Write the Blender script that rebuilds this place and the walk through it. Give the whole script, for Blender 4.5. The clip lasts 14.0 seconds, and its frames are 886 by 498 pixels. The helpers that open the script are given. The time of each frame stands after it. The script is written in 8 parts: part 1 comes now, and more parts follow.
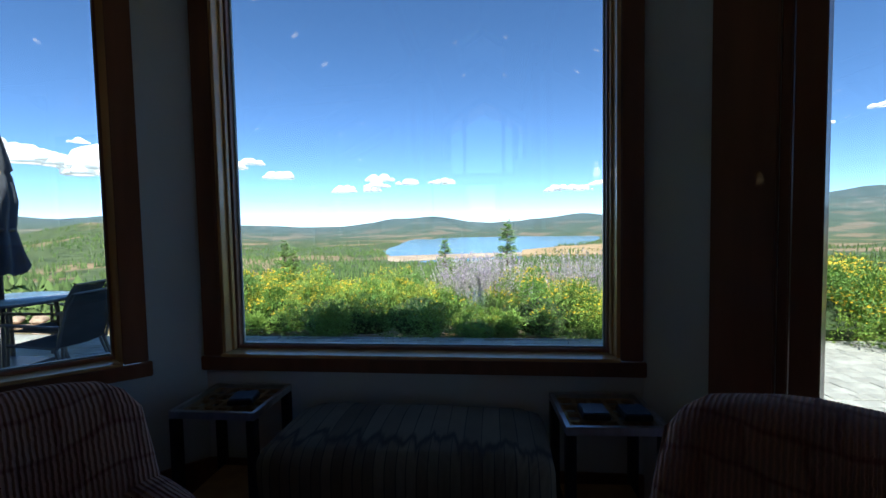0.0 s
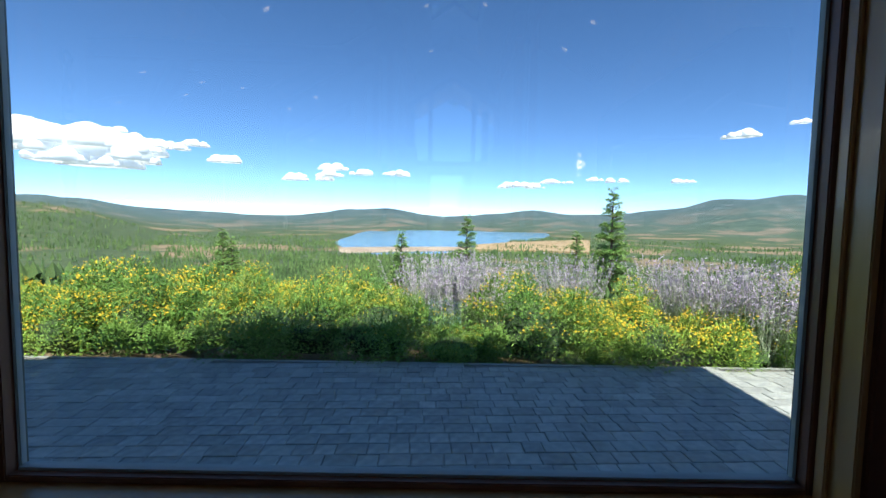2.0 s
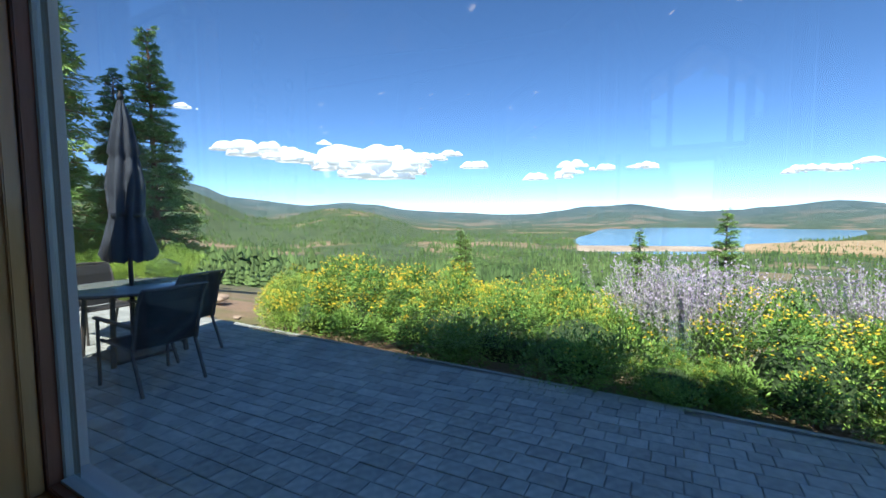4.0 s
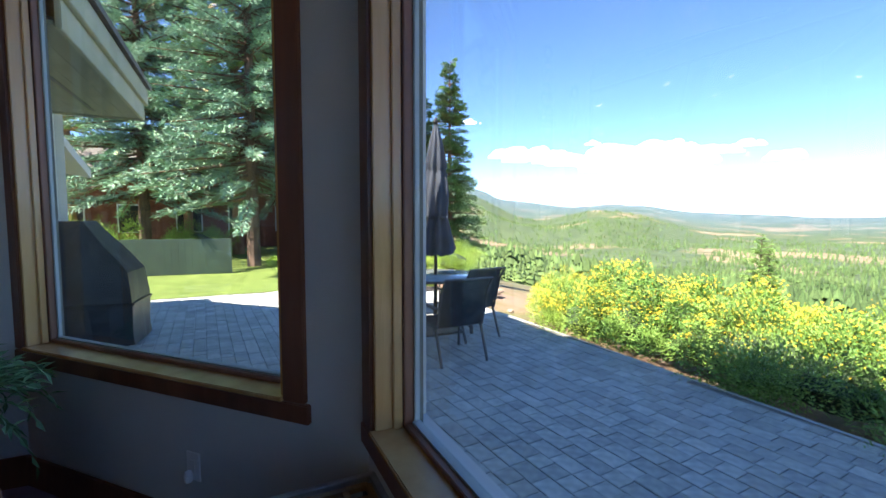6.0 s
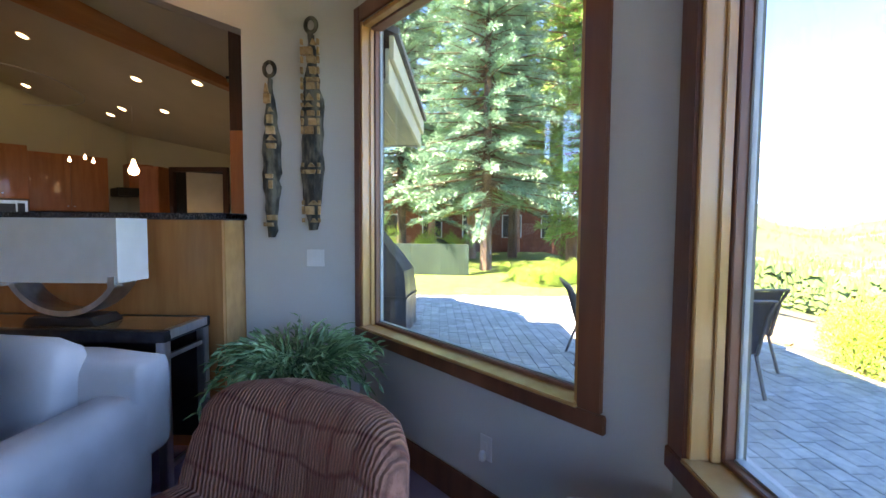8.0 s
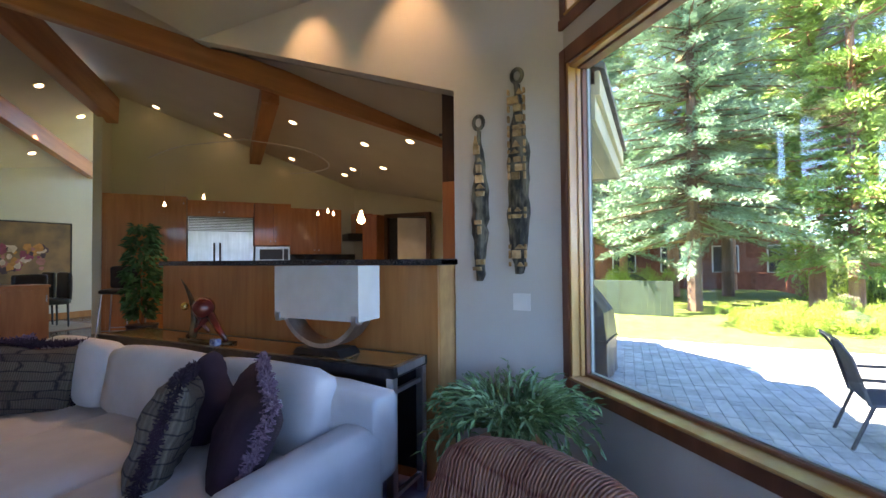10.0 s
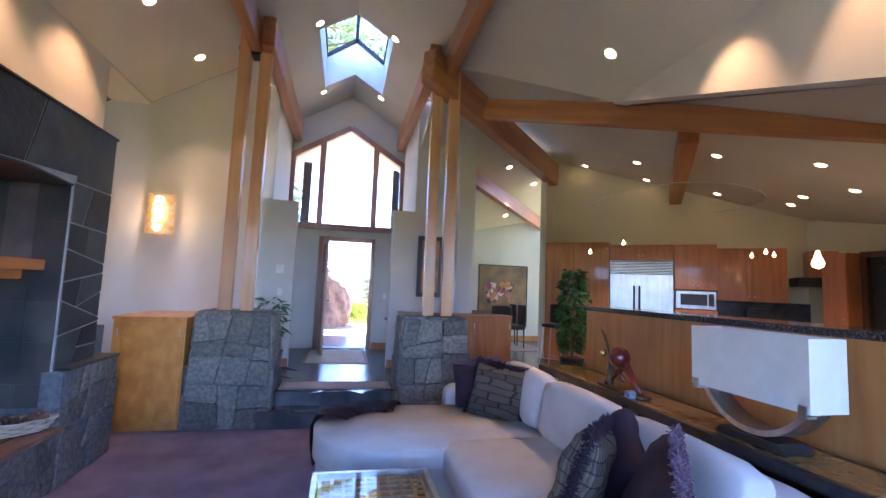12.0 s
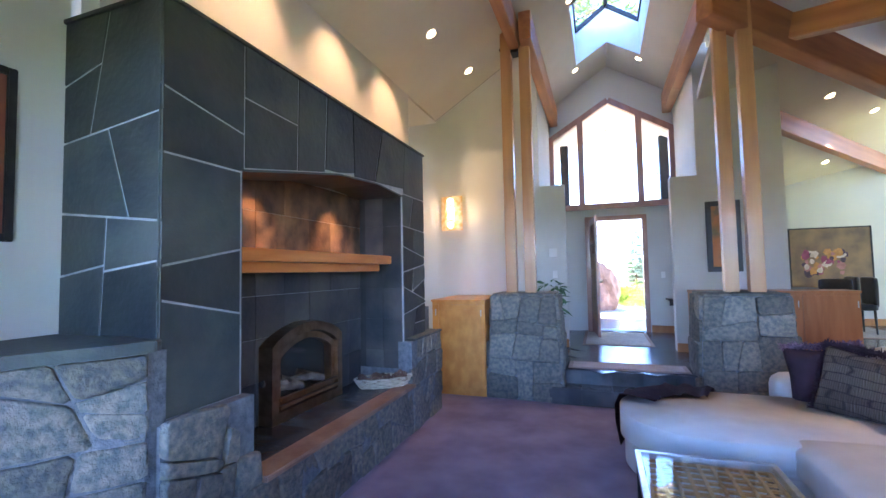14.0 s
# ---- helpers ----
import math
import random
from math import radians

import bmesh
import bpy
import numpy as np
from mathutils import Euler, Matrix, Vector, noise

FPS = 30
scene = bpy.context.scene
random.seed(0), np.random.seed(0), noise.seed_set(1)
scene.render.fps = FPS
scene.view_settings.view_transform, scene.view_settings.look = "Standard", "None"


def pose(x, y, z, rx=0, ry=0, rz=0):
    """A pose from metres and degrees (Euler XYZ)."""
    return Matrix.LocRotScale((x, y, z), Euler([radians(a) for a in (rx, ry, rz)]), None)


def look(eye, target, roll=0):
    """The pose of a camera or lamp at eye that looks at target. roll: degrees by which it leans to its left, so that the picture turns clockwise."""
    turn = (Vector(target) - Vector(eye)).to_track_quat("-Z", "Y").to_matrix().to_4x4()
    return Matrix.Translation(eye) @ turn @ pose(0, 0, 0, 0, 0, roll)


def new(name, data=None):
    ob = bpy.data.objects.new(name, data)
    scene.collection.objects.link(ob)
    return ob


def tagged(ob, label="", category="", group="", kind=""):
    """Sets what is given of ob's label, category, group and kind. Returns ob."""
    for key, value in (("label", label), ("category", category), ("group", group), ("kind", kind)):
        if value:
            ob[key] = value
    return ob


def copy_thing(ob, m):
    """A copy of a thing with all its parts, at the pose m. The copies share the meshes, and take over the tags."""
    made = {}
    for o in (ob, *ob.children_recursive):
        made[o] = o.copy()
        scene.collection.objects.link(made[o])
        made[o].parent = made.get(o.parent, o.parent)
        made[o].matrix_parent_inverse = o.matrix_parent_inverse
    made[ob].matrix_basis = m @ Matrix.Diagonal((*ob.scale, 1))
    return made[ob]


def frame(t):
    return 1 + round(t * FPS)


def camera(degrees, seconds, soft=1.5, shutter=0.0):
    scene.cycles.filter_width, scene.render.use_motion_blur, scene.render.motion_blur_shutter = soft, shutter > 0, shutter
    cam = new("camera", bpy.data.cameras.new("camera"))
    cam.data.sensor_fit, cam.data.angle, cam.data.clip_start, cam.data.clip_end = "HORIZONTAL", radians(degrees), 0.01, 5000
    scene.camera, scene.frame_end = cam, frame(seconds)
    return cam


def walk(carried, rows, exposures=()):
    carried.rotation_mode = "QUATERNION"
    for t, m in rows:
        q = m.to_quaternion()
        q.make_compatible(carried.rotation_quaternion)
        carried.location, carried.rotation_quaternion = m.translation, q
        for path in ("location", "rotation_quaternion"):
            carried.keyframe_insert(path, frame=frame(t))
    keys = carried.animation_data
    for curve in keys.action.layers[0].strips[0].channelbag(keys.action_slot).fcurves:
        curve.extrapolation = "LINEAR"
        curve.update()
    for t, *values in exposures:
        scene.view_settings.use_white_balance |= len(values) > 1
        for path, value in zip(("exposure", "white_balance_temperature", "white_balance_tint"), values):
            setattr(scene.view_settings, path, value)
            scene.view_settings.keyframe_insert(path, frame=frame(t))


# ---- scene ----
cam = camera(90.8, 14.0)
METRES, EYE, TILT, LEAN, TURN = 8.0, 1.5, 0.0, 0.0, 6.3
PATH = [
    (0, (0.028, 0.076, 1.351), (-0.191, 2.061, 1.247), -1.1),
    (0.5, (-0.143, 0.417, 1.365), (-0.37, 2.4, 1.237), -0.1),
    (1, (-0.337, 0.723, 1.375), (-0.425, 2.716, 1.231), 0.1),
    (1.5, (-0.353, 0.986, 1.372), (-0.392, 2.979, 1.217), 0.1),
    (2, (-0.284, 1.261, 1.36), (-0.289, 3.257, 1.224), 0.9),
    (2.2, (-0.249, 1.354, 1.378), (-0.239, 3.349, 1.243), 0.8),
    (4.3, (0.002, 1.9, 1.364), (-1.178, 3.508, 1.222), 0.3),
    (4.5, (-0.041, 1.89, 1.361), (-1.308, 3.432, 1.224), 0.9),
    (5, (-0.027, 1.849, 1.378), (-1.525, 3.166, 1.238), 0.4),
    (5.5, (-0.045, 1.82, 1.383), (-1.715, 2.911, 1.244), 0.3),
    (6, (-0.055, 1.782, 1.387), (-1.852, 2.648, 1.248), 0.1),
    (6.5, (-0.069, 1.726, 1.385), (-1.991, 2.263, 1.245), -0.3),
    (7, (-0.059, 1.66, 1.394), (-2.042, 1.88, 1.26), -0.4),
    (7.2, (-0.041, 1.621, 1.405), (-2.033, 1.74, 1.27), -0.4),
    (9.3, (-0.067, 1.363, 1.427), (-2.028, 0.97, 1.428), 0.2),
    (9.5, (-0.09, 1.386, 1.432), (-2.015, 0.843, 1.434), -1.0),
    (10, (-0.083, 1.302, 1.485), (-1.885, 0.435, 1.53), -0.5),
    (10.5, (-0.088, 1.251, 1.555), (-1.747, 0.135, 1.624), 0.3),
    (10.8, (-0.157, 1.312, 1.607), (-1.596, -0.073, 1.711), 0.6),
    (10.9, (-0.161, 1.291, 1.63), (-1.5, -0.189, 1.751), 0.9),
    (11, (-0.159, 1.277, 1.624), (-1.355, -0.318, 1.78), 1.5),
    (11.1, (-0.176, 1.312, 1.602), (-1.224, -0.381, 1.795), 2.4),
    (11.2, (-0.221, 1.323, 1.612), (-1.13, -0.448, 1.811), 2.7),
    (11.3, (-0.247, 1.315, 1.624), (-1.037, -0.511, 1.822), 2.9),
    (11.4, (-0.206, 1.31, 1.617), (-0.926, -0.533, 1.905), 0.2),
    (11.5, (-0.156, 1.306, 1.607), (-0.801, -0.576, 1.808), 2.9),
    (12, (-0.157, 1.301, 1.61), (-0.59, -0.644, 1.789), 2.4),
    (12.5, (-0.157, 1.302, 1.61), (-0.443, -0.672, 1.756), 1.7),
    (13, (-0.157, 1.305, 1.608), (-0.332, -0.682, 1.761), 1.2),
    (13.5, (0.009, 1.318, 1.562), (0.368, -0.646, 1.67), 0.3),
    (14, (0.115, 1.307, 1.534), (0.789, -0.573, 1.638), -1.1),
]
walk(cam, [(t, look(eye, target, roll)) for t, eye, target, roll in PATH],
     exposures=[(0.0, 0.92, 6500, 8), (1.5, 0.86, 6500, 8), (2.2, 0.70, 6450, 8), (4.5, 0.88, 6400, 11), (5.0, 1.06, 6500, 12), (5.5, 1.52, 6700, 16), (6.5, 2.35, 7300, 20), (7.2, 2.95, 7900, 22), (9.5, 3.8, 8200, 24), (10.0, 3.6, 8100, 24), (10.6, 3.4, 7900, 25), (11.0, 3.65, 7400, 29), (11.5, 3.95, 7000, 32), (12.0, 4.3, 6900, 32), (12.5, 4.45, 6850, 31), (13.0, 4.75, 6900, 29), (13.5, 4.5, 6650, 27), (14.0, 4.65, 6650, 24)])

# ---- light ----
SUN_EL, SUN_AZ = radians(54), radians(160)   # azimuth clockwise from +y
world = bpy.data.worlds.new("sky")
scene.world = world
world.use_nodes = True
wn = world.node_tree
bg = wn.nodes["Background"]
sky = wn.nodes.new("ShaderNodeTexSky")
sky.sky_type, sky.sun_disc = "NISHITA", False
sky.sun_elevation, sky.sun_rotation = SUN_EL, SUN_AZ
sky.altitude, sky.air_density, sky.dust_density, sky.ozone_density = 2200, 0.55, 0.0, 2.4
sat = wn.nodes.new("ShaderNodeHueSaturation")
sat.inputs["Saturation"].default_value = 1.14
wn.links.new(sky.outputs[0], sat.inputs["Color"])
wn.links.new(sat.outputs[0], bg.inputs[0])
bg.inputs[1].default_value = 0.17
sun = new("sun", bpy.data.lights.new("sun", "SUN"))
sun.data.energy, sun.data.angle, sun.data.color = 5.0, radians(0.53), (1.0, 0.95, 0.87)
sv = Vector((math.sin(SUN_AZ) * math.cos(SUN_EL), math.cos(SUN_AZ) * math.cos(SUN_EL), math.sin(SUN_EL)))
sun.matrix_world = look(sv * 50, (0, 0, 0))

RIDGE_X, RIDGE_Z, PITCH = -0.13, 5.5, 0.62


def roof_z(x):
    return RIDGE_Z - PITCH * abs(x - RIDGE_X)


def spot(x, y, z, target, watts, size=50, blend=0.6, color=(1.0, 0.72, 0.42)):
    ob = new("spot_light", bpy.data.lights.new("spot_light", "SPOT"))
    ob.data.energy, ob.data.spot_size, ob.data.spot_blend = watts, radians(size), blend
    ob.data.color, ob.data.shadow_soft_size = color, 0.03
    ob.matrix_world = look((x, y, z), target)
    return ob


SPOTS_WEST = [(-2.58, -1.3), (-2.58, -2.37), (-2.58, -0.3)]
SPOTS_EAST = [(1.85, -3.27), (1.85, -2.2), (1.85, -1.1)]
for px, py in SPOTS_WEST:
    spot(px, py, roof_z(px) - 0.07, (-3.02, py - 0.1, 2.7), 3.2, 66, 0.8, (1.0, 0.62, 0.32))
for px, py in SPOTS_EAST:
    spot(px, py, roof_z(px) - 0.07, (2.5, py, 2.9), 4.2, 70, 0.8, (1.0, 0.62, 0.32))
CANS_HALL = [(0.38, -4.7), (-0.67, -4.75), (0.42, -6.87), (-0.64, -6.87)]
CANS_LIVING = [(1.75, -4.45)]
spot(1.75, -4.45, roof_z(1.75) - 0.08, (1.75, -4.45, 0), 3, 70)
for py in (-1.05, -2.05):
    spot(2.22, py, 2.17, (2.42, py - 0.05, 1.7), 0.85, 100, 0.9, (1.0, 0.62, 0.32))
for k, (px, py) in enumerate([(-3.6, -2.4), (-4.8, -4.2), (-5.8, -2.6)]):
    spot(px, py, 3.0, (px, py, 0), 11, 120, 0.8)
spot(-3.6, -7.6, 3.6, (-3.9, -8.2, 0), 3.5, 110, 0.8, (1.0, 0.84, 0.68))


# ---- materials ----
def mat(name, base, base2=None, scale=6.0, rough=0.6, bump=0.0, bscale=80.0, metal=0.0, stretch=(1, 1, 1), emit=0.0,
        spread=(0.35, 0.65), per_object=0.0, island=0.0, coat=0.0, trans=0.0, detail=6.0, rough2=None):
    m = bpy.data.materials.new(name)
    m.use_nodes = True
    nt = m.node_tree
    N, L = nt.nodes, nt.links
    b = N["Principled BSDF"]
    b.inputs["Roughness"].default_value, b.inputs["Metallic"].default_value = rough, metal
    b.inputs["Coat Weight"].default_value = coat
    b.inputs["Transmission Weight"].default_value = trans
    tc = N.new("ShaderNodeTexCoord")
    mp = N.new("ShaderNodeMapping")
    mp.inputs["Scale"].default_value = stretch
    L.new(tc.outputs["Object"], mp.inputs[0])
    out = None
    if base2 is not None:
        n1 = N.new("ShaderNodeTexNoise")
        n1.inputs["Scale"].default_value, n1.inputs["Detail"].default_value = scale, detail
        L.new(mp.outputs[0], n1.inputs["Vector"])
        r = N.new("ShaderNodeValToRGB")
        r.color_ramp.elements[0].position, r.color_ramp.elements[1].position = spread
        r.color_ramp.elements[0].color, r.color_ramp.elements[1].color = (*base, 1), (*base2, 1)
        L.new(n1.outputs["Fac"], r.inputs[0])
        out = r.outputs[0]
        n3 = N.new("ShaderNodeTexNoise")
        n3.inputs["Scale"].default_value = scale * 0.17
        L.new(tc.outputs["Object"], n3.inputs["Vector"])
        hv0 = N.new("ShaderNodeHueSaturation")
        mr0 = N.new("ShaderNodeMapRange")
        mr0.inputs[1].default_value, mr0.inputs[2].default_value = 0.3, 0.7
        mr0.inputs[3].default_value, mr0.inputs[4].default_value = 0.9, 1.1
        L.new(n3.outputs["Fac"], mr0.inputs[0])
        L.new(mr0.outputs[0], hv0.inputs["Value"])
        L.new(out, hv0.inputs["Color"])
        out = hv0.outputs[0]
        if rough2 is not None:
            rr = N.new("ShaderNodeMapRange")
            rr.inputs[3].default_value, rr.inputs[4].default_value = rough, rough2
            L.new(n1.outputs["Fac"], rr.inputs[0])
            L.new(rr.outputs[0], b.inputs["Roughness"])
    else:
        b.inputs["Base Color"].default_value = (*base, 1)
    if (per_object or island) and out is not None:
        hv = N.new("ShaderNodeHueSaturation")
        mr = N.new("ShaderNodeMapRange")
        amount = per_object or island
        mr.inputs[3].default_value, mr.inputs[4].default_value = 1 - amount, 1 + amount
        if per_object:
            oi = N.new("ShaderNodeObjectInfo")
            L.new(oi.outputs["Random"], mr.inputs[0])
        else:
            ge = N.new("ShaderNodeNewGeometry")
            L.new(ge.outputs["Random Per Island"], mr.inputs[0])
        L.new(mr.outputs[0], hv.inputs["Value"])
        L.new(out, hv.inputs["Color"])
        out = hv.outputs[0]
    if out is not None:
        L.new(out, b.inputs["Base Color"])
    if emit:
        b.inputs["Emission Color"].default_value, b.inputs["Emission Strength"].default_value = (*base, 1), emit
    if bump:
        n2 = N.new("ShaderNodeTexNoise")
        n2.inputs["Scale"].default_value, n2.inputs["Detail"].default_value = bscale, 4
        L.new(mp.outputs[0], n2.inputs["Vector"])
        bp = N.new("ShaderNodeBump")
        bp.inputs["Strength"].default_value, bp.inputs["Distance"].default_value = bump, 0.01
        L.new(n2.outputs["Fac"], bp.inputs["Height"])
        L.new(bp.outputs[0], b.inputs["Normal"])
    return m


WALL = mat("wall_paint", (0.60, 0.60, 0.57), (0.64, 0.64, 0.61), 1.5, 0.85, 0.15, 180)
CEIL = mat("ceiling_paint", (0.57, 0.55, 0.48), (0.61, 0.59, 0.52), 1.5, 0.9, 0.1, 150)
KWALL = mat("kitchen_paint", (0.58, 0.58, 0.46), (0.62, 0.61, 0.49), 1.5, 0.9, 0.1, 150)
CARPET = mat("carpet", (0.30, 0.235, 0.32), (0.42, 0.335, 0.45), 3.0, 1.0, 1.0, 420)
TRIM = mat("trim_wood", (0.15, 0.05, 0.024), (0.24, 0.085, 0.04), 7, 0.38, 0.1, 60, stretch=(1, 1, 0.12), coat=0.2)
JAMB = mat("jamb_wood", (0.60, 0.31, 0.11), (0.72, 0.42, 0.17), 8, 0.25, 0.1, 60, stretch=(1, 1, 0.1), coat=0.2)
OUTST = mat("outer_trim", (0.10, 0.11, 0.09), (0.14, 0.15, 0.12), 5, 0.6)
BEAD = mat("glazing_bead", (0.34, 0.38, 0.36), (0.42, 0.46, 0.44), 5, 0.45)
ENTRYW = mat("mauve_trim", (0.34, 0.17, 0.13), (0.44, 0.24, 0.19), 7, 0.35, 0.1, 60, stretch=(1, 1, 0.12), coat=0.3)
SASH = mat("sash_wood", (0.24, 0.095, 0.05), (0.33, 0.14, 0.08), 8, 0.4, 0.1, 60, stretch=(1, 1, 0.1))
ALU = mat("white_sash", (0.75, 0.76, 0.76), (0.8, 0.8, 0.8), 5, 0.4)
FIR = mat("fir_beam", (0.36, 0.14, 0.055), (0.50, 0.22, 0.09), 9, 0.42, 0.15, 40, stretch=(1, 1, 0.08), coat=0.15)
FIRH = mat("fir_beam_flat", (0.27, 0.10, 0.045), (0.40, 0.165, 0.075), 5, 0.45, 0.15, 40, stretch=(2.5, 0.3, 3.5), coat=0.1)
FIRP = mat("fir_post", (0.50, 0.25, 0.12), (0.62, 0.34, 0.17), 9, 0.40, 0.15, 40, stretch=(1, 1, 0.06), coat=0.15)
CHERRY = mat("cherry_wood", (0.42, 0.165, 0.05), (0.52, 0.23, 0.08), 5, 0.35, 0.05, 60, stretch=(3, 3, 0.35), coat=0.25)
CHERRYR = mat("red_cherry_wood", (0.42, 0.145, 0.05), (0.52, 0.20, 0.075), 5, 0.35, 0.05, 60, stretch=(3, 3, 0.35), coat=0.25)
GMAPLE = mat("golden_maple", (0.60, 0.22, 0.045), (0.74, 0.33, 0.08), 7, 0.38, 0.05, 60, stretch=(1.5, 1.5, 1), coat=0.2)
MAPLE = mat("maple_wood", (0.44, 0.21, 0.065), (0.58, 0.31, 0.11), 7, 0.38, 0.05, 60, stretch=(1.5, 1.5, 1), coat=0.2)
GRANITE = mat("black_granite", (0.015, 0.016, 0.018), (0.14, 0.14, 0.15), 90, 0.12, spread=(0.45, 0.7))
STONE = mat("rubble_stone", (0.10, 0.118, 0.12), (0.235, 0.215, 0.18), 26, 0.85, 1.0, 60, per_object=0.32, spread=(0.36, 0.64))
STONEJ = mat("stone_mortar", (0.11, 0.13, 0.15), (0.20, 0.22, 0.24), 20, 0.95, 0.8, 60)
SLATE = mat("slate_slab", (0.018, 0.029, 0.036), (0.062, 0.076, 0.070), 2.2, 0.42, 0.5, 25, per_object=0.5, rough2=0.6)
GROUT = mat("pale_grout", (0.34, 0.37, 0.40), (0.44, 0.46, 0.48), 20, 0.9, 0.4, 90)
STILE = mat("slate_tile", (0.026, 0.034, 0.043), (0.085, 0.082, 0.078), 3.0, 0.4, 0.35, 30, per_object=0.4)
FTILE = mat("floor_slate", (0.055, 0.065, 0.075), (0.11, 0.115, 0.12), 5, 0.22, 0.25, 25, per_object=0.3)
PAVER = mat("paver", (0.35, 0.375, 0.36), (0.47, 0.485, 0.45), 25, 0.85, 0.5, 120, per_object=0.16)
PAVERI = mat("paver_far", (0.35, 0.375, 0.36), (0.47, 0.485, 0.45), 25, 0.85, 0.5, 120, island=0.16)
SAND = mat("paver_joint", (0.20, 0.195, 0.18), (0.28, 0.27, 0.24), 30, 0.95, 0.4, 200)
WHITE = mat("white_fabric", (0.60, 0.57, 0.56), (0.68, 0.65, 0.64), 4, 0.95, 0.35, 500)
STEEL = mat("brushed_steel", (0.50, 0.51, 0.53), (0.60, 0.61, 0.63), 30, 0.3, 0.05, 200, metal=1.0, stretch=(1, 1, 0.05))
DARKM = mat("dark_metal", (0.03, 0.032, 0.036), (0.05, 0.052, 0.058), 20, 0.35, 0.05, 100, metal=0.7)
BRONZE = mat("bronze_metal", (0.25, 0.16, 0.10), (0.38, 0.25, 0.17), 12, 0.32, 0.1, 60, metal=1.0)
BLACKP = mat("black_paint", (0.012, 0.012, 0.013), (0.02, 0.02, 0.021), 20, 0.35)
SHADE = mat("lamp_shade", (0.64, 0.63, 0.59), (0.69, 0.68, 0.64), 8, 0.9, 0.3, 500)
BULB = mat("lit_lamp", (1.0, 0.74, 0.42), emit=1.3)
CANR = mat("white_enamel", (0.8, 0.8, 0.78), (0.84, 0.84, 0.82), 8, 0.4)
ROOF = mat("roof_shingle", (0.12, 0.11, 0.10), (0.2, 0.19, 0.17), 12, 0.9, 0.6, 40)
OLIVE = mat("olive_fascia", (0.28, 0.29, 0.20), (0.34, 0.34, 0.24), 4, 0.7, 0.2, 60)
SOIL = mat("garden_soil", (0.16, 0.10, 0.065), (0.30, 0.20, 0.14), 6, 0.95, 0.8, 60)
GRASS = mat("lawn_grass", (0.10, 0.16, 0.025), (0.17, 0.24, 0.05), 4, 0.95, 0.8, 160)
LEAFD = mat("dark_leaf", (0.025, 0.11, 0.04), (0.05, 0.19, 0.06), 3, 0.55, island=0.35)


def glass_mat(name, tint, rough=0.0, alpha=0.035):
    m = bpy.data.materials.new(name)
    m.use_nodes = True
    nt = m.node_tree
    N, L = nt.nodes, nt.links
    out = N["Material Output"]
    tr = N.new("ShaderNodeBsdfTransparent")
    tr.inputs[0].default_value = (*tint, 1)
    gl = N.new("ShaderNodeBsdfGlossy")
    gl.inputs["Roughness"].default_value = rough
    fr = N.new("ShaderNodeLayerWeight")
    pw = N.new("ShaderNodeMath")
    pw.operation = "POWER"
    pw.inputs[1].default_value = 5.0
    ad = N.new("ShaderNodeMath")
    ad.operation = "MULTIPLY_ADD"
    ad.inputs[1].default_value, ad.inputs[2].default_value = 0.75, alpha
    L.new(fr.outputs["Facing"], pw.inputs[0])
    L.new(pw.outputs[0], ad.inputs[0])
    mx = N.new("ShaderNodeMixShader")
    L.new(ad.outputs[0], mx.inputs[0])
    L.new(tr.outputs[0], mx.inputs[1])
    L.new(gl.outputs[0], mx.inputs[2])
    L.new(mx.outputs[0], out.inputs[0])
    return m


GLASS = glass_mat("window_glass", (0.96, 0.98, 0.97), alpha=0.058)


# ---- mesh helpers ----
def link(name, bm, material, parent=None, label="", category="", group="", kind="", smooth=False, bevel=0.0):
    me = bpy.data.meshes.new(name)
    if bevel:
        bmesh.ops.bevel(bm, geom=bm.edges[:], offset=bevel, segments=2, affect="EDGES", clamp_overlap=True)
    bmesh.ops.recalc_face_normals(bm, faces=bm.faces[:])
    bm.to_mesh(me)
    bm.free()
    if isinstance(material, (list, tuple)):
        for x in material:
            me.materials.append(x)
    else:
        me.materials.append(material)
    if smooth:
        me.shade_smooth()
    ob = new(name, me)
    if parent is not None:
        ob.parent = parent
    return tagged(ob, label, category, group, kind)


def part(name, bm, material, parent, label="", smooth=False, bevel=0.0):
    return link(name, bm, material, parent, label, smooth=smooth, bevel=bevel)


def thing(name, m, label, category, group=""):
    ob = new(name)
    ob.empty_display_size = 0.1
    ob.matrix_basis = m
    return tagged(ob, label, category, group)


def hexa(bm, vs):
    """Eight corners: four below, then four above, in the same order."""
    v = [bm.verts.new(p) for p in vs]
    for f in ((3, 2, 1, 0), (4, 5, 6, 7), (0, 1, 5, 4), (1, 2, 6, 5), (2, 3, 7, 6), (3, 0, 4, 7)):
        bm.faces.new([v[i] for i in f])
    return v


def box(x0, x1, y0, y1, z0, z1, bm=None, m=None):
    bm = bm or bmesh.new()
    vs = [Vector(p) for p in ((x0, y0, z0), (x1, y0, z0), (x1, y1, z0), (x0, y1, z0), (x0, y0, z1), (x1, y0, z1), (x1, y1, z1), (x0, y1, z1))]
    hexa(bm, [m @ v for v in vs] if m else vs)
    return bm


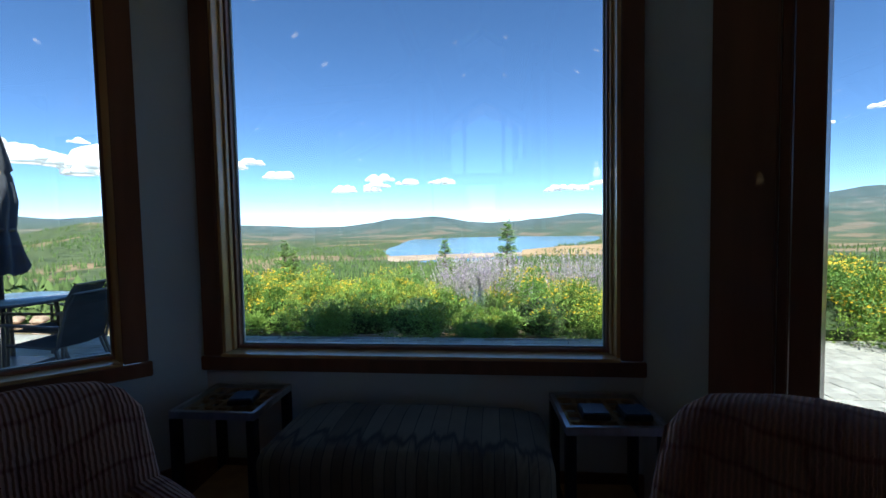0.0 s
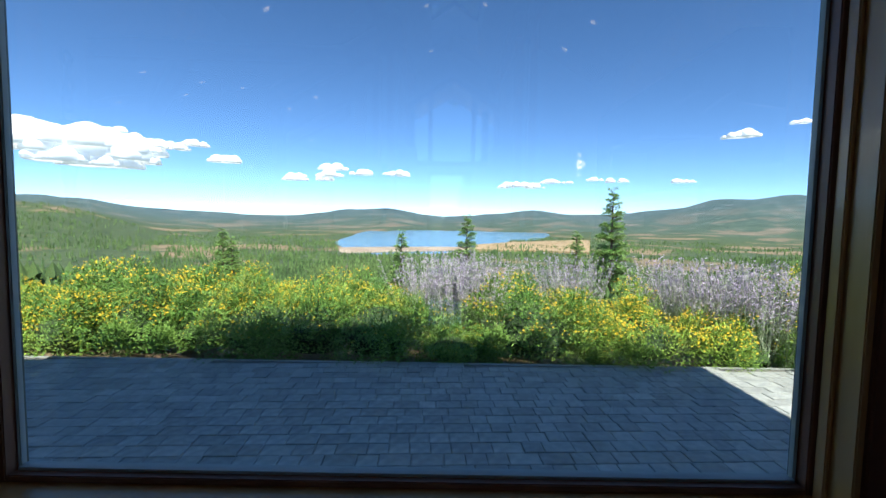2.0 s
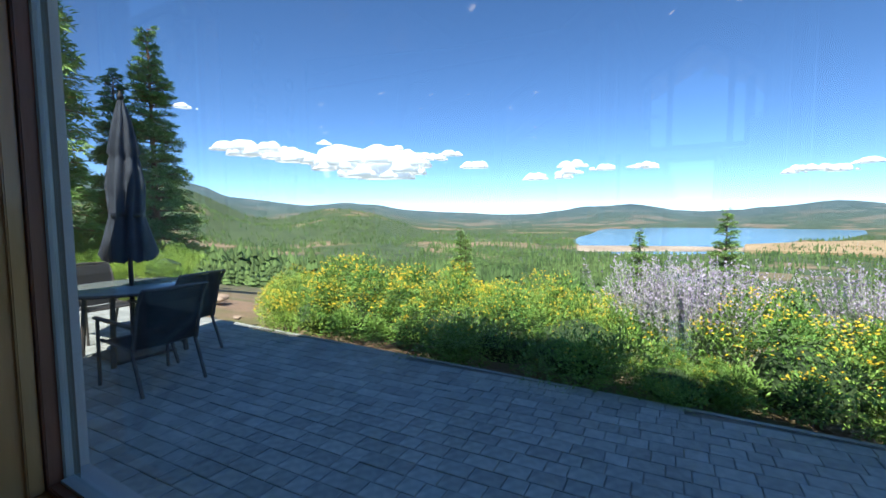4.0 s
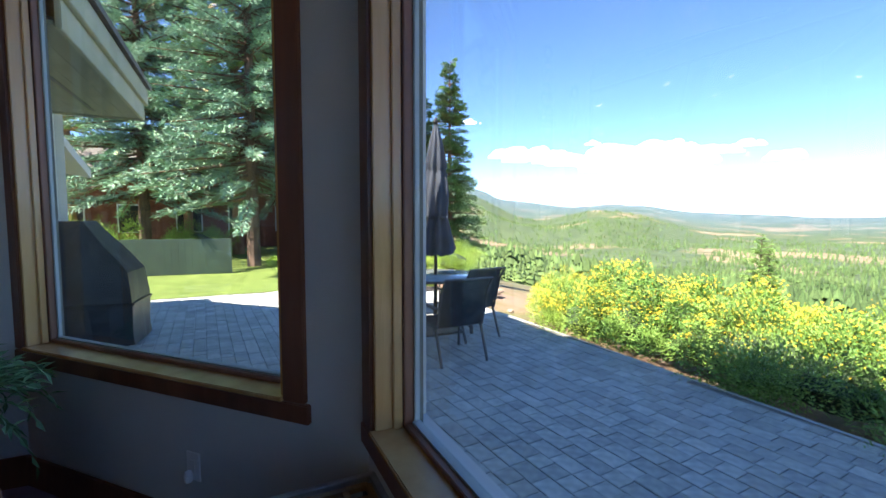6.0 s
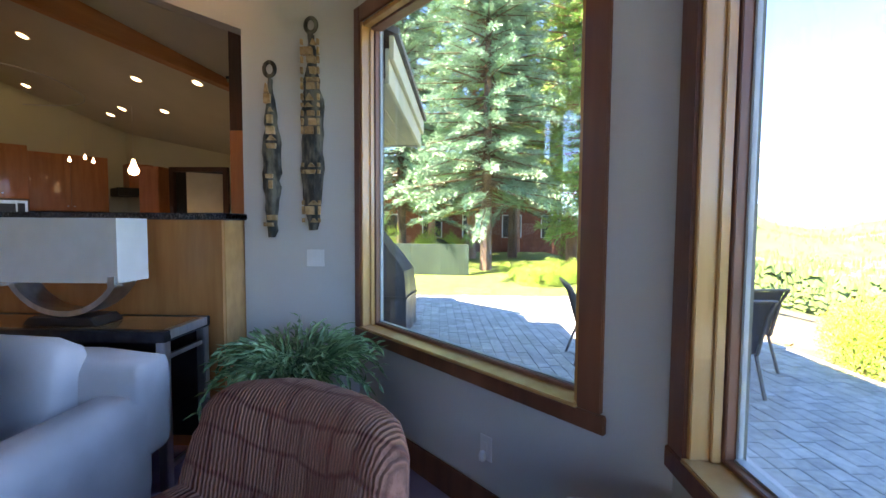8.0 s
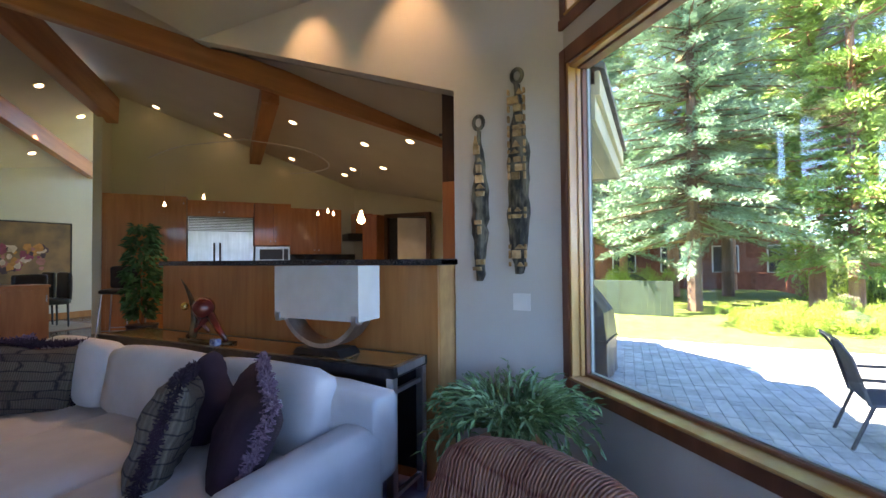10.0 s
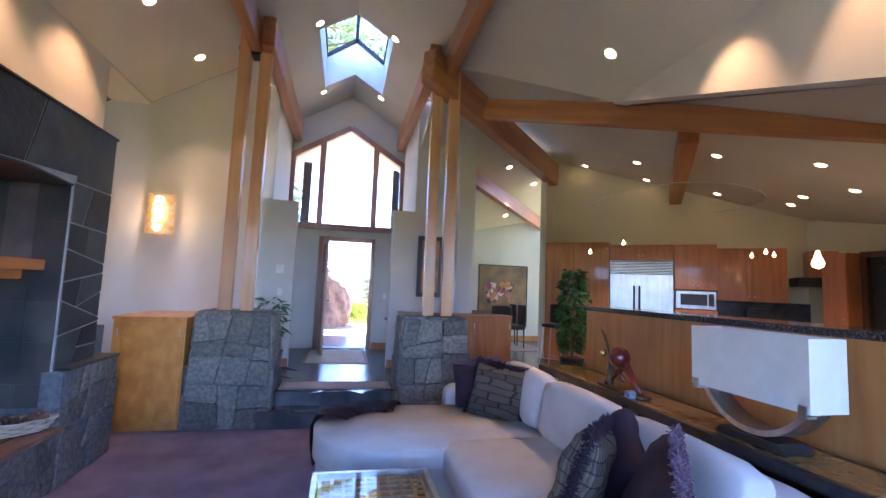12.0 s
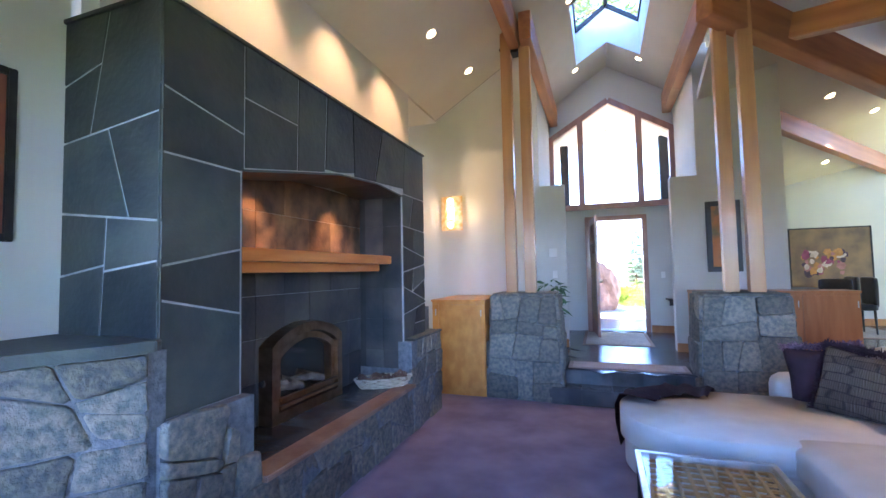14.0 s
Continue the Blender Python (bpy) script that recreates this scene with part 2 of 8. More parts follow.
def prism(pts, z0, z1, bm=None, m=None):
    bm = bm or bmesh.new()
    m = m or Matrix()
    lo = [bm.verts.new(m @ Vector((x, y, z0))) for x, y in pts]
    hi = [bm.verts.new(m @ Vector((x, y, z1))) for x, y in pts]
    bm.faces.new(lo[::-1]), bm.faces.new(hi)
    for i in range(len(pts)):
        j = (i + 1) % len(pts)
        bm.faces.new((lo[i], lo[j], hi[j], hi[i]))
    return bm


def bar(p0, p1, w, h, bm=None, up=(0, 0, 1)):
    """A straight bar of width w and height h from p0 to p1."""
    bm = bm or bmesh.new()
    p0, p1, up = Vector(p0), Vector(p1), Vector(up)
    d = (p1 - p0).normalized()
    s = d.cross(up).normalized() * (w / 2)
    u = s.cross(d).normalized() * (h / 2)
    hexa(bm, [p0 - s - u, p0 + s - u, p1 + s - u, p1 - s - u, p0 - s + u, p0 + s + u, p1 + s + u, p1 - s + u])
    return bm


def tube(p0, p1, r0, r1=None, n=12, bm=None):
    bm = bm or bmesh.new()
    r1 = r0 if r1 is None else r1
    p0, p1 = Vector(p0), Vector(p1)
    q = (p1 - p0).to_track_quat("Z", "Y")
    rings = []
    for p, r in ((p0, r0), (p1, r1)):
        rings.append([bm.verts.new(p + q @ Vector((r * math.cos(a), r * math.sin(a), 0))) for a in [2 * math.pi * k / n for k in range(n)]])
    bm.faces.new(rings[0][::-1]), bm.faces.new(rings[1])
    for k in range(n):
        j = (k + 1) % n
        bm.faces.new((rings[0][k], rings[0][j], rings[1][j], rings[1][k]))
    return bm


def lathe(profile, n=24, bm=None, m=None):
    """profile: (radius, z) from below upwards."""
    bm = bm or bmesh.new()
    m = m or Matrix()
    rings = [[bm.verts.new(m @ Vector((r * math.cos(2 * math.pi * k / n), r * math.sin(2 * math.pi * k / n), z))) for k in range(n)] for r, z in profile]
    for a, b in zip(rings, rings[1:]):
        for k in range(n):
            j = (k + 1) % n
            bm.faces.new((a[k], a[j], b[j], b[k]))
    bm.faces.new(rings[0][::-1]), bm.faces.new(rings[-1])
    return bm


def frame_of(p0, p1):
    """Local frame of a wall: x along it, y outwards, z up, from the inner face."""
    a = math.atan2(p1[1] - p0[1], p1[0] - p0[0])
    return pose(p0[0], p0[1], 0, 0, 0, math.degrees(a)) @ Matrix.Diagonal((1, -1, 1, 1))


def wall(name, p0, p1, t, tops, holes=(), z0=0.0, material=None, base=True):
    """A wall whose inner face runs from p0 to p1, with the room on its left. tops: (u, z). holes: (u0, u1, z0, ztop0, ztop1)."""
    m = frame_of(p0, p1)
    length = (Vector(p1) - Vector(p0)).length
    us = sorted({0.0, length, *[u for u, z in tops], *[h[0] for h in holes], *[h[1] for h in holes]})
    us = [u for u in us if 0 <= u <= length]

    def at(rows, u):
        for (a, za), (b, zb) in zip(rows, rows[1:]):
            if a - 1e-6 <= u <= b + 1e-6:
                return za + (zb - za) * (u - a) / max(b - a, 1e-6)
        return rows[-1][1]
    bm = bmesh.new()
    for a, b in zip(us, us[1:]):
        if b - a < 1e-4:
            continue
        mid = (a + b) / 2
        lo = (z0, z0)
        spans = []
        for h in sorted([h for h in holes if h[0] <= mid <= h[1]], key=lambda h: h[2]):
            spans.append((lo, (h[2], h[2])))
            rows = [(h[0], h[3]), (h[1], h[4])]
            lo = (at(rows, a), at(rows, b))
        spans.append((lo, (at(tops, a), at(tops, b))))
        for (la, lb), (ha, hb) in spans:
            if ha - la < 1e-3 and hb - lb < 1e-3:
                continue
            vs = [(a, 0, la), (b, 0, lb), (b, t, lb), (a, t, la), (a, 0, ha), (b, 0, hb), (b, t, hb), (a, t, ha)]
            hexa(bm, [m @ Vector(v) for v in vs])
    return link(name, bm, material or WALL, kind="structure")


def slab_poly(name, pts, t, material, kind="structure"):
    """A plate over corner points in space, t thick upwards."""
    bm = bmesh.new()
    lo = [bm.verts.new(p) for p in pts]
    hi = [bm.verts.new((p[0], p[1], p[2] + t)) for p in pts]
    bm.faces.new(lo[::-1]), bm.faces.new(hi)
    for i in range(len(pts)):
        j = (i + 1) % len(pts)
        bm.faces.new((lo[i], lo[j], hi[j], hi[i]))
    return link(name, bm, material, kind=kind)


def beam(name, p0, p1, w, h, label, material=None):
    p0, p1 = Vector(p0), Vector(p1)
    length = (p1 - p0).length
    q = (p1 - p0).to_track_quat("Z", "X").to_matrix().to_4x4()
    bm = bmesh.new()
    d = (p1 - p0).normalized()
    s = d.cross(Vector((0, 0, 1))).normalized()
    u = s.cross(d)
    rot = Matrix((s, u, d)).transposed().to_4x4()
    box(-w / 2, w / 2, -h / 2, h / 2, 0, length, bm)
    ob = link(name, bm, material or FIR, label=label, category="beam", bevel=0.008)
    ob.matrix_basis = Matrix.Translation(p0) @ rot
    return ob


def cut(poly, p, n):
    out = []
    for i, a in enumerate(poly):
        b = poly[(i + 1) % len(poly)]
        da, db = (a[0] - p[0]) * n[0] + (a[1] - p[1]) * n[1], (b[0] - p[0]) * n[0] + (b[1] - p[1]) * n[1]
        if da >= 0:
            out.append(a)
        if (da > 0) != (db > 0) and abs(da - db) > 1e-9:
            k = da / (da - db)
            out.append((a[0] + k * (b[0] - a[0]), a[1] + k * (b[1] - a[1])))
    return out


def area(poly):
    return abs(sum(a[0] * b[1] - b[0] * a[1] for a, b in zip(poly, poly[1:] + poly[:1]))) / 2


def split(poly, size, rng, skew=0.3):
    """Breaks a polygon into irregular pieces of about that size."""
    if area(poly) < size * size * rng.uniform(0.7, 1.7):
        return [poly]
    xs, ys = [p[0] for p in poly], [p[1] for p in poly]
    w, h = max(xs) - min(xs), max(ys) - min(ys)
    k = rng.uniform(0.35, 0.65)
    p = (min(xs) + w * k, min(ys) + h * k)
    a = rng.uniform(-skew, skew) + (0 if w > h else math.pi / 2)
    n = (math.cos(a), math.sin(a))
    out = []
    for s in (1, -1):
        q = cut(poly, p, (s * n[0], s * n[1]))
        if len(q) > 2 and area(q) > 1e-4:
            out += split(q, size, rng, skew)
    return out


def inset(poly, d):
    if sum(a[0] * b[1] - b[0] * a[1] for a, b in zip(poly, poly[1:] + poly[:1])) < 0:
        poly = poly[::-1]
    out = poly
    for a, b in zip(poly, poly[1:] + poly[:1]):
        dx, dy = b[0] - a[0], b[1] - a[1]
        l = math.hypot(dx, dy)
        if l < 1e-6:
            continue
        n = (-dy / l, dx / l)
        out = cut(out, (a[0] + n[0] * d, a[1] + n[1] * d), n)
        if len(out) < 3:
            return []
    return out


def rounded(poly, rng, jitter):
    """The polygon with its corners worn off and its sides uneven."""
    pts = []
    for a, b in zip(poly, poly[1:] + poly[:1]):
        pts += [(a[0] * (1 - k) + b[0] * k, a[1] * (1 - k) + b[1] * k) for k in (0.08, 0.5, 0.92)]
    return [(x + rng.uniform(-jitter, jitter), y + rng.uniform(-jitter, jitter)) for x, y in pts]


def boulder(poly, z, m, rng, material, parent, name):
    a = rounded(poly, rng, 0.005)
    cx, cy = sum(p[0] for p in a) / len(a), sum(p[1] for p in a) / len(a)
    tx, ty = rng.uniform(-0.08, 0.08), rng.uniform(-0.08, 0.08)
    bm = bmesh.new()
    rows = []
    for s, h in ((1.02, 0.0), (1.0, 0.70), (0.97, 0.92), (0.91, 1.0), (0.5, 1.0)):
        rows.append([bm.verts.new(m @ Vector((cx + (x - cx) * s, cy + (y - cy) * s, z * h + (h > 0.5) * (tx * (x - cx) * s + ty * (y - cy) * s + rng.uniform(-0.005, 0.005))))) for x, y in a])
    n = len(a)
    for p, q in zip(rows, rows[1:]):
        for i in range(n):
            bm.faces.new((p[i], p[(i + 1) % n], q[(i + 1) % n], q[i]))
    bm.faces.new(rows[-1])
    part(name, bm, material, parent, smooth=True)


def facing(poly, size, m, rng, material, parent, name="stone", joint=0.008, proud=(0.02, 0.05), skew=0.3, chamfer=0.012, rough=0.0):
    """Covers a polygon of the plane of m (x, y in it, z out of it) with pieces of their own."""
    for q in split(poly, size, rng, skew):
        a = inset(q, joint)
        b = inset(q, joint + chamfer)
        if len(a) < 3 or area(a) < 4e-4:
            continue
        z = rng.uniform(*proud)
        if rough:
            boulder(a, z, m, rng, material, parent, name)
            continue
        if len(b) != len(a):
            cx, cy = sum(p[0] for p in a) / len(a), sum(p[1] for p in a) / len(a)
            b = [(p[0] + (cx - p[0]) * 0.12, p[1] + (cy - p[1]) * 0.12) for p in a]
        bm = bmesh.new()
        lo = [bm.verts.new(m @ Vector((p[0], p[1], 0.0))) for p in a]
        mi = [bm.verts.new(m @ Vector((p[0], p[1], z - chamfer * 0.7 + rng.uniform(-rough, rough)))) for p in a]
        hi = [bm.verts.new(m @ Vector((p[0], p[1], z + rng.uniform(-rough, rough)))) for p in b]
        cx, cy = sum(p[0] for p in b) / len(b), sum(p[1] for p in b) / len(b)
        top = bm.verts.new(m @ Vector((cx, cy, z + rng.uniform(0, rough * 1.5))))
        for i in range(len(a)):
            j = (i + 1) % len(a)
            bm.faces.new((lo[i], lo[j], mi[j], mi[i]))
            bm.faces.new((mi[i], mi[j], hi[j], hi[i]))
            bm.faces.new((hi[i], hi[j], top))
        bm.faces.new(lo[::-1])
        part(name, bm, material, parent)


def plane_m(origin, xdir, zdir):
    """The frame of a facing: x along xdir, y upwards, z out."""
    x, y = Vector(xdir).normalized(), Vector(zdir).normalized()
    n = x.cross(y)
    m = Matrix((x, y, n)).transposed().to_4x4()
    m.translation = Vector(origin)
    return m


# ---- structure ----
A, C1, C2, B = (-2.97, 0.797), (-1.46, 2.18), (0.73, 2.18), (2.62, 0.449)
K0, KU, KV = Vector((-4.37, -7.2)), Vector((-0.783, 0.622)), Vector((0.622, 0.783))


def kz(x, y):
    return 4.45 - 0.33 * (Vector((x, y)) - K0).dot(KU)


def dz(x, y):
    return 4.0 - 0.222 * (x + 2.5) + 0.353 * (y + 6.5)


slab_poly("floor", [(-2.97, 2.19, -0.15), (-2.97, -3.9, -0.15), (3.3, -3.9, -0.15), (3.3, 0.0, -0.15), (2.63, 0.46, -0.15), (0.735, 2.19, -0.15), (-1.465, 2.19, -0.15), (-2.97, 0.8, -0.15)][1:], 0.15, CARPET)
slab_poly("floor_back", [(0.6, -3.9, -0.15), (3.3, -3.9, -0.15), (3.3, -5.3, -0.15), (0.6, -5.3, -0.15)], 0.149, CARPET)
slab_poly("floor_upper", [(0.62, -4.17, 0.0), (-2.97, -4.17, 0.0), (-2.97, 0.02, 0.0), (-7.9, -0.1, 0.0), (-7.9, -10.0, 0.0), (1.6, -10.0, 0.0), (1.6, -5.05, 0.0), (0.62, -5.05, 0.0)], 0.335, FTILE)


def gable_tops(x0, x1):
    return [(0.0, roof_z(x0)), (abs(RIDGE_X - x0), RIDGE_Z), (abs(x1 - x0), roof_z(x1))]


def facet_tops(p0, p1):
    l = (Vector(p1) - Vector(p0)).length
    return [(0.0, roof_z(p0[0])), (l, roof_z(p1[0]))]


wall("wall_east", (2.62, -0.1), B, 0.2, [(0, roof_z(2.62)), (2, roof_z(2.62))])
FLR = (Vector(C2) - Vector(B)).length
wall("wall_bay_right", B, C2, 0.2, facet_tops(B, C2), [(FLR - 2.1, FLR - 0.50, 0.03, 2.7, 2.7)])
wall("wall_bay", C2, C1, 0.2, gable_tops(C2[0], C1[0]), [(C2[0] - 0.698, C2[0] + 1.43, 0.70, 2.73, 2.73)])
wall("wall_bay_left", C1, A, 0.2, facet_tops(C1, A), [(0.28, 2.07, 0.70, 2.75, 2.75), (0.35, 2.0, 3.03, 3.55, 3.3)])
wall("wall_west", A, (-2.97, -2.9), 0.18, [(0, roof_z(-2.97)), (10, roof_z(-2.97))],
     [(0.787, 0.797 + 3.38, 0.0, 2.71, 3.93)], base=False)
wall("wall_fireplace", (2.45, -3.94), (2.45, -0.13), 0.14, [(0, roof_z(2.45)), (5, roof_z(2.45))])
wall("wall_niche", (3.2, -5.1), (3.2, -0.1), 0.2, [(0, 3.9), (6, 3.9)])
wall("wall_sconce", (1.11, -5.0), (3.2, -5.0), 0.15, [(0, roof_z(1.12)), (1.35, roof_z(2.47)), (2.2, 3.9)])
slab_poly("niche_ceiling", [(2.45, -3.94, 3.86), (3.2, -3.94, 3.86), (3.2, -5.0, 3.86), (2.45, -5.0, 3.86)], 0.1, CEIL)
wall("wall_wing_left", (0.60, -5.72), (1.13, -5.72), 0.12, [(0, 2.86), (1, 2.86)], z0=0.335)
wall("wall_entry_east", (1.0, -7.7), (1.0, -5.86), 0.2, [(0, roof_z(1.0)), (3, roof_z(1.0))], z0=0.335)
wall("wall_hall_east", (1.125, -5.7), (1.125, -5.16), 0.2, [(0, roof_z(1.12)), (3, roof_z(1.12))], z0=0.0)
wall("wall_wing_right", (-2.22, -5.66), (-0.87, -5.66), 0.18, [(0, 2.83), (2, 2.83)], z0=0.335)
wall("wall_hall_upper", (-1.95, -5.85), (-1.25, -5.85), 0.1, [(0, 4.55), (0.7, roof_z(-1.25))], z0=0.335)
wall("wall_column", (-2.22, -5.62), (-1.93, -5.62), 0.3, [(0, dz(-2.22, -5.6)), (0.3, dz(-1.93, -5.6))], z0=0.335)
wall("wall_entry_west", (-1.25, -5.86), (-1.25, -7.7), 0.2, [(0, roof_z(-1.25)), (3, roof_z(-1.25))], z0=0.335)
EX0, EX1 = -1.25, 1.0
wall("wall_entry", (EX0, -7.7), (EX1, -7.7), 0.2, [(0, roof_z(EX0)), (RIDGE_X - EX0, RIDGE_Z), (EX1 - EX0, roof_z(EX1))],
     [(-0.66 - EX0, 0.31 - EX0, 0.335, 2.47, 2.47),
      (0.06, RIDGE_X - EX0, 2.72, 4.08, 4.78), (RIDGE_X - EX0, 2.19, 2.72, 4.78, 4.08)], z0=0.335)
wall("wall_dining", (-8.0, -9.5), (-1.25, -9.5), 0.2, [(0, dz(-8, -9.5)), (6.75, dz(-1.25, -9.5))], z0=0.335)
wall("wall_dining_east", (-2.25, -9.5), (-2.25, -5.9), 0.1, [(0, dz(-2.25, -9.5)), (3.6, dz(-2.25, -5.9))], z0=0.335)
kw0, kw1 = K0 + KU * 0.05, K0 + KU * 7.5
wall("wall_kitchen", tuple(kw1), tuple(kw0), 0.15, [(0, 4.45 - 0.33 * 7.5 + 0.1), (7.45, 4.53)], z0=0.335, material=KWALL)
wall("wall_kitchen_end", tuple(kw0), tuple(K0 + KU * 0.05 + KV * 0.62), 0.12, [(0, 4.5), (1, 4.5)], z0=0.335, material=KWALL)
wall("wall_kitchen_north", (-3.16, -0.05), (-6.3, -0.05), 0.1, [(0, 3.6), (7, 3.6)], z0=0.335, material=KWALL)
wall("wall_kitchen_angle", (-6.3, -0.05), (-7.75, -1.5), 0.2, [(0, 3.6), (5, 3.6)], z0=0.335, material=KWALL)
wall("wall_kitchen_west", (-7.75, -1.5), (-7.75, -4.6), 0.2, [(0, 3.6), (5, 3.6)], z0=0.335, material=KWALL)

slab_poly("ceiling_east", [(RIDGE_X, -7.7, RIDGE_Z), (RIDGE_X, 2.3, RIDGE_Z), (0.8, 2.3, roof_z(0.8)), (2.7, 0.5, roof_z(2.7)), (2.7, -0.1, roof_z(2.7)), (2.47, -0.1, roof_z(2.47)), (2.47, -5.0, roof_z(2.47)), (1.2, -5.0, roof_z(1.2)), (1.2, -7.7, roof_z(1.2))], 0.12, CEIL)
slab_poly("ceiling_west", [(RIDGE_X, -7.7, RIDGE_Z), (-1.3, -7.7, roof_z(-1.3)), (-1.3, -4.3, roof_z(-1.3)), (-1.5, -4.3, roof_z(-1.5)), (-2.97, -2.85, roof_z(-2.97)), (-3.05, 0.8, roof_z(-3.05)), (-1.5, 2.3, roof_z(-1.5)), (RIDGE_X, 2.3, RIDGE_Z)][::-1], 0.12, CEIL)
pk = [(-2.99, 0.0), (-2.99, -2.85), (-1.45, -4.3), (-1.45, -4.6), (-4.37, -7.25), (-8.3, -4.1), (-8.3, -0.1)]
slab_poly("ceiling_kitchen", [(x, y, kz(x, y)) for x, y in pk], 0.12, CEIL)
pd = [(-1.3, -4.3), (-1.3, -9.7), (-8.0, -9.7), (-4.37, -7.25)]
slab_poly("ceiling_dining", [(x, y, dz(x, y)) for x, y in pd], 0.12, CEIL)


# windows
def window(name, p0, p1, g0, g1, z0, z1, trim=0.10, top_trim=True, label="", sill=True):
    """A fixed window in a wall from p0 to p1; the glass spans g0..g1 and z0..z1."""
    m = frame_of(p0, p1)
    win = thing(name, Matrix(), label, "window")
    win["kind"] = "structure"
    j0, j1, k0, k1 = g0 - 0.055, g1 + 0.055, z0 - 0.02, z1 + 0.03
    t = trim
    for nm, (a, b, c, d) in (("casing", (j0 - t, j0, k0 - 0.0, k1 + t)), ("casing", (j1, j1 + t, k0, k1 + t)), ("head_casing", (j0, j1, k1, k1 + t))):
        part(nm, box(a, b, -0.022, 0.0, c, d, m=m), TRIM, win, bevel=0.004)
    part("apron", box(j0 - t - 0.015, j1 + t + 0.015, -0.024, 0.0, k0 - 0.075, k0 - 0.004, m=m), TRIM, win, bevel=0.004)
    part("window_sill", box(j0, j1, -0.03, 0.10, k0 - 0.004, k0 + 0.012, m=m), JAMB, win, bevel=0.004)
    for s, a in ((1, j0), (-1, j1)):
        e = lambda u: a + s * u
        for nm, u0, u1, v0, v1, mm in (("jamb", -0.001, 0.018, -0.012, 0.105, JAMB), ("stop", 0.018, 0.030, 0.045, 0.075, JAMB),
                                       ("sash", 0.018, 0.040, 0.078, 0.125, SASH), ("glazing_bead", 0.040, 0.048, 0.108, 0.128, BEAD)):
            x0, x1 = sorted((e(u0), e(u1)))
            part(nm, box(x0, x1, v0, v1, k0 + 0.013, k1, m=m), mm, win, bevel=0.003)
    part("sash", box(j0 + 0.04, j1 - 0.04, 0.078, 0.125, k0 + 0.013, k0 + 0.03, m=m), SASH, win, bevel=0.003)
    part("glazing_bead", box(j0 + 0.05, j1 - 0.05, 0.100, 0.128, k0 + 0.03, k0 + 0.038, m=m), BEAD, win)
    part("sash", box(j0 + 0.018, j1 - 0.018, 0.05, 0.125, k1 - 0.04, k1, m=m), SASH, win, bevel=0.003)
    part("head_jamb", box(j0, j1, 0.0, 0.048, k1 - 0.03, k1, m=m), JAMB, win, bevel=0.003)
    for s, a in ((1, j0), (-1, j1)):
        x0, x1 = sorted((a + s * 0.001, a + s * 0.036))
        part("outer_stop", box(x0, x1, 0.1255, 0.145, k0 + 0.013, k1, m=m), OUTST, win, bevel=0.003)
    g = part("pane", box(g0, g1, 0.118, 0.122, z0, z1, m=m), GLASS, win)
    g.visible_shadow = False
    return win


window("window_1", C2, C1, C2[0] - 0.568, C2[0] + 1.305, 0.725, 2.70, label="large fixed picture window framed in reddish-brown wood")
window("window_2", C1, A, 0.405, 1.945, 0.745, 2.70, label="large fixed picture window framed in reddish-brown wood beside the corner", trim=0.10)
window("window_3", C1, A, 0.405, 1.945, 3.06, 3.25, label="narrow clerestory window in brown wood trim", trim=0.06)

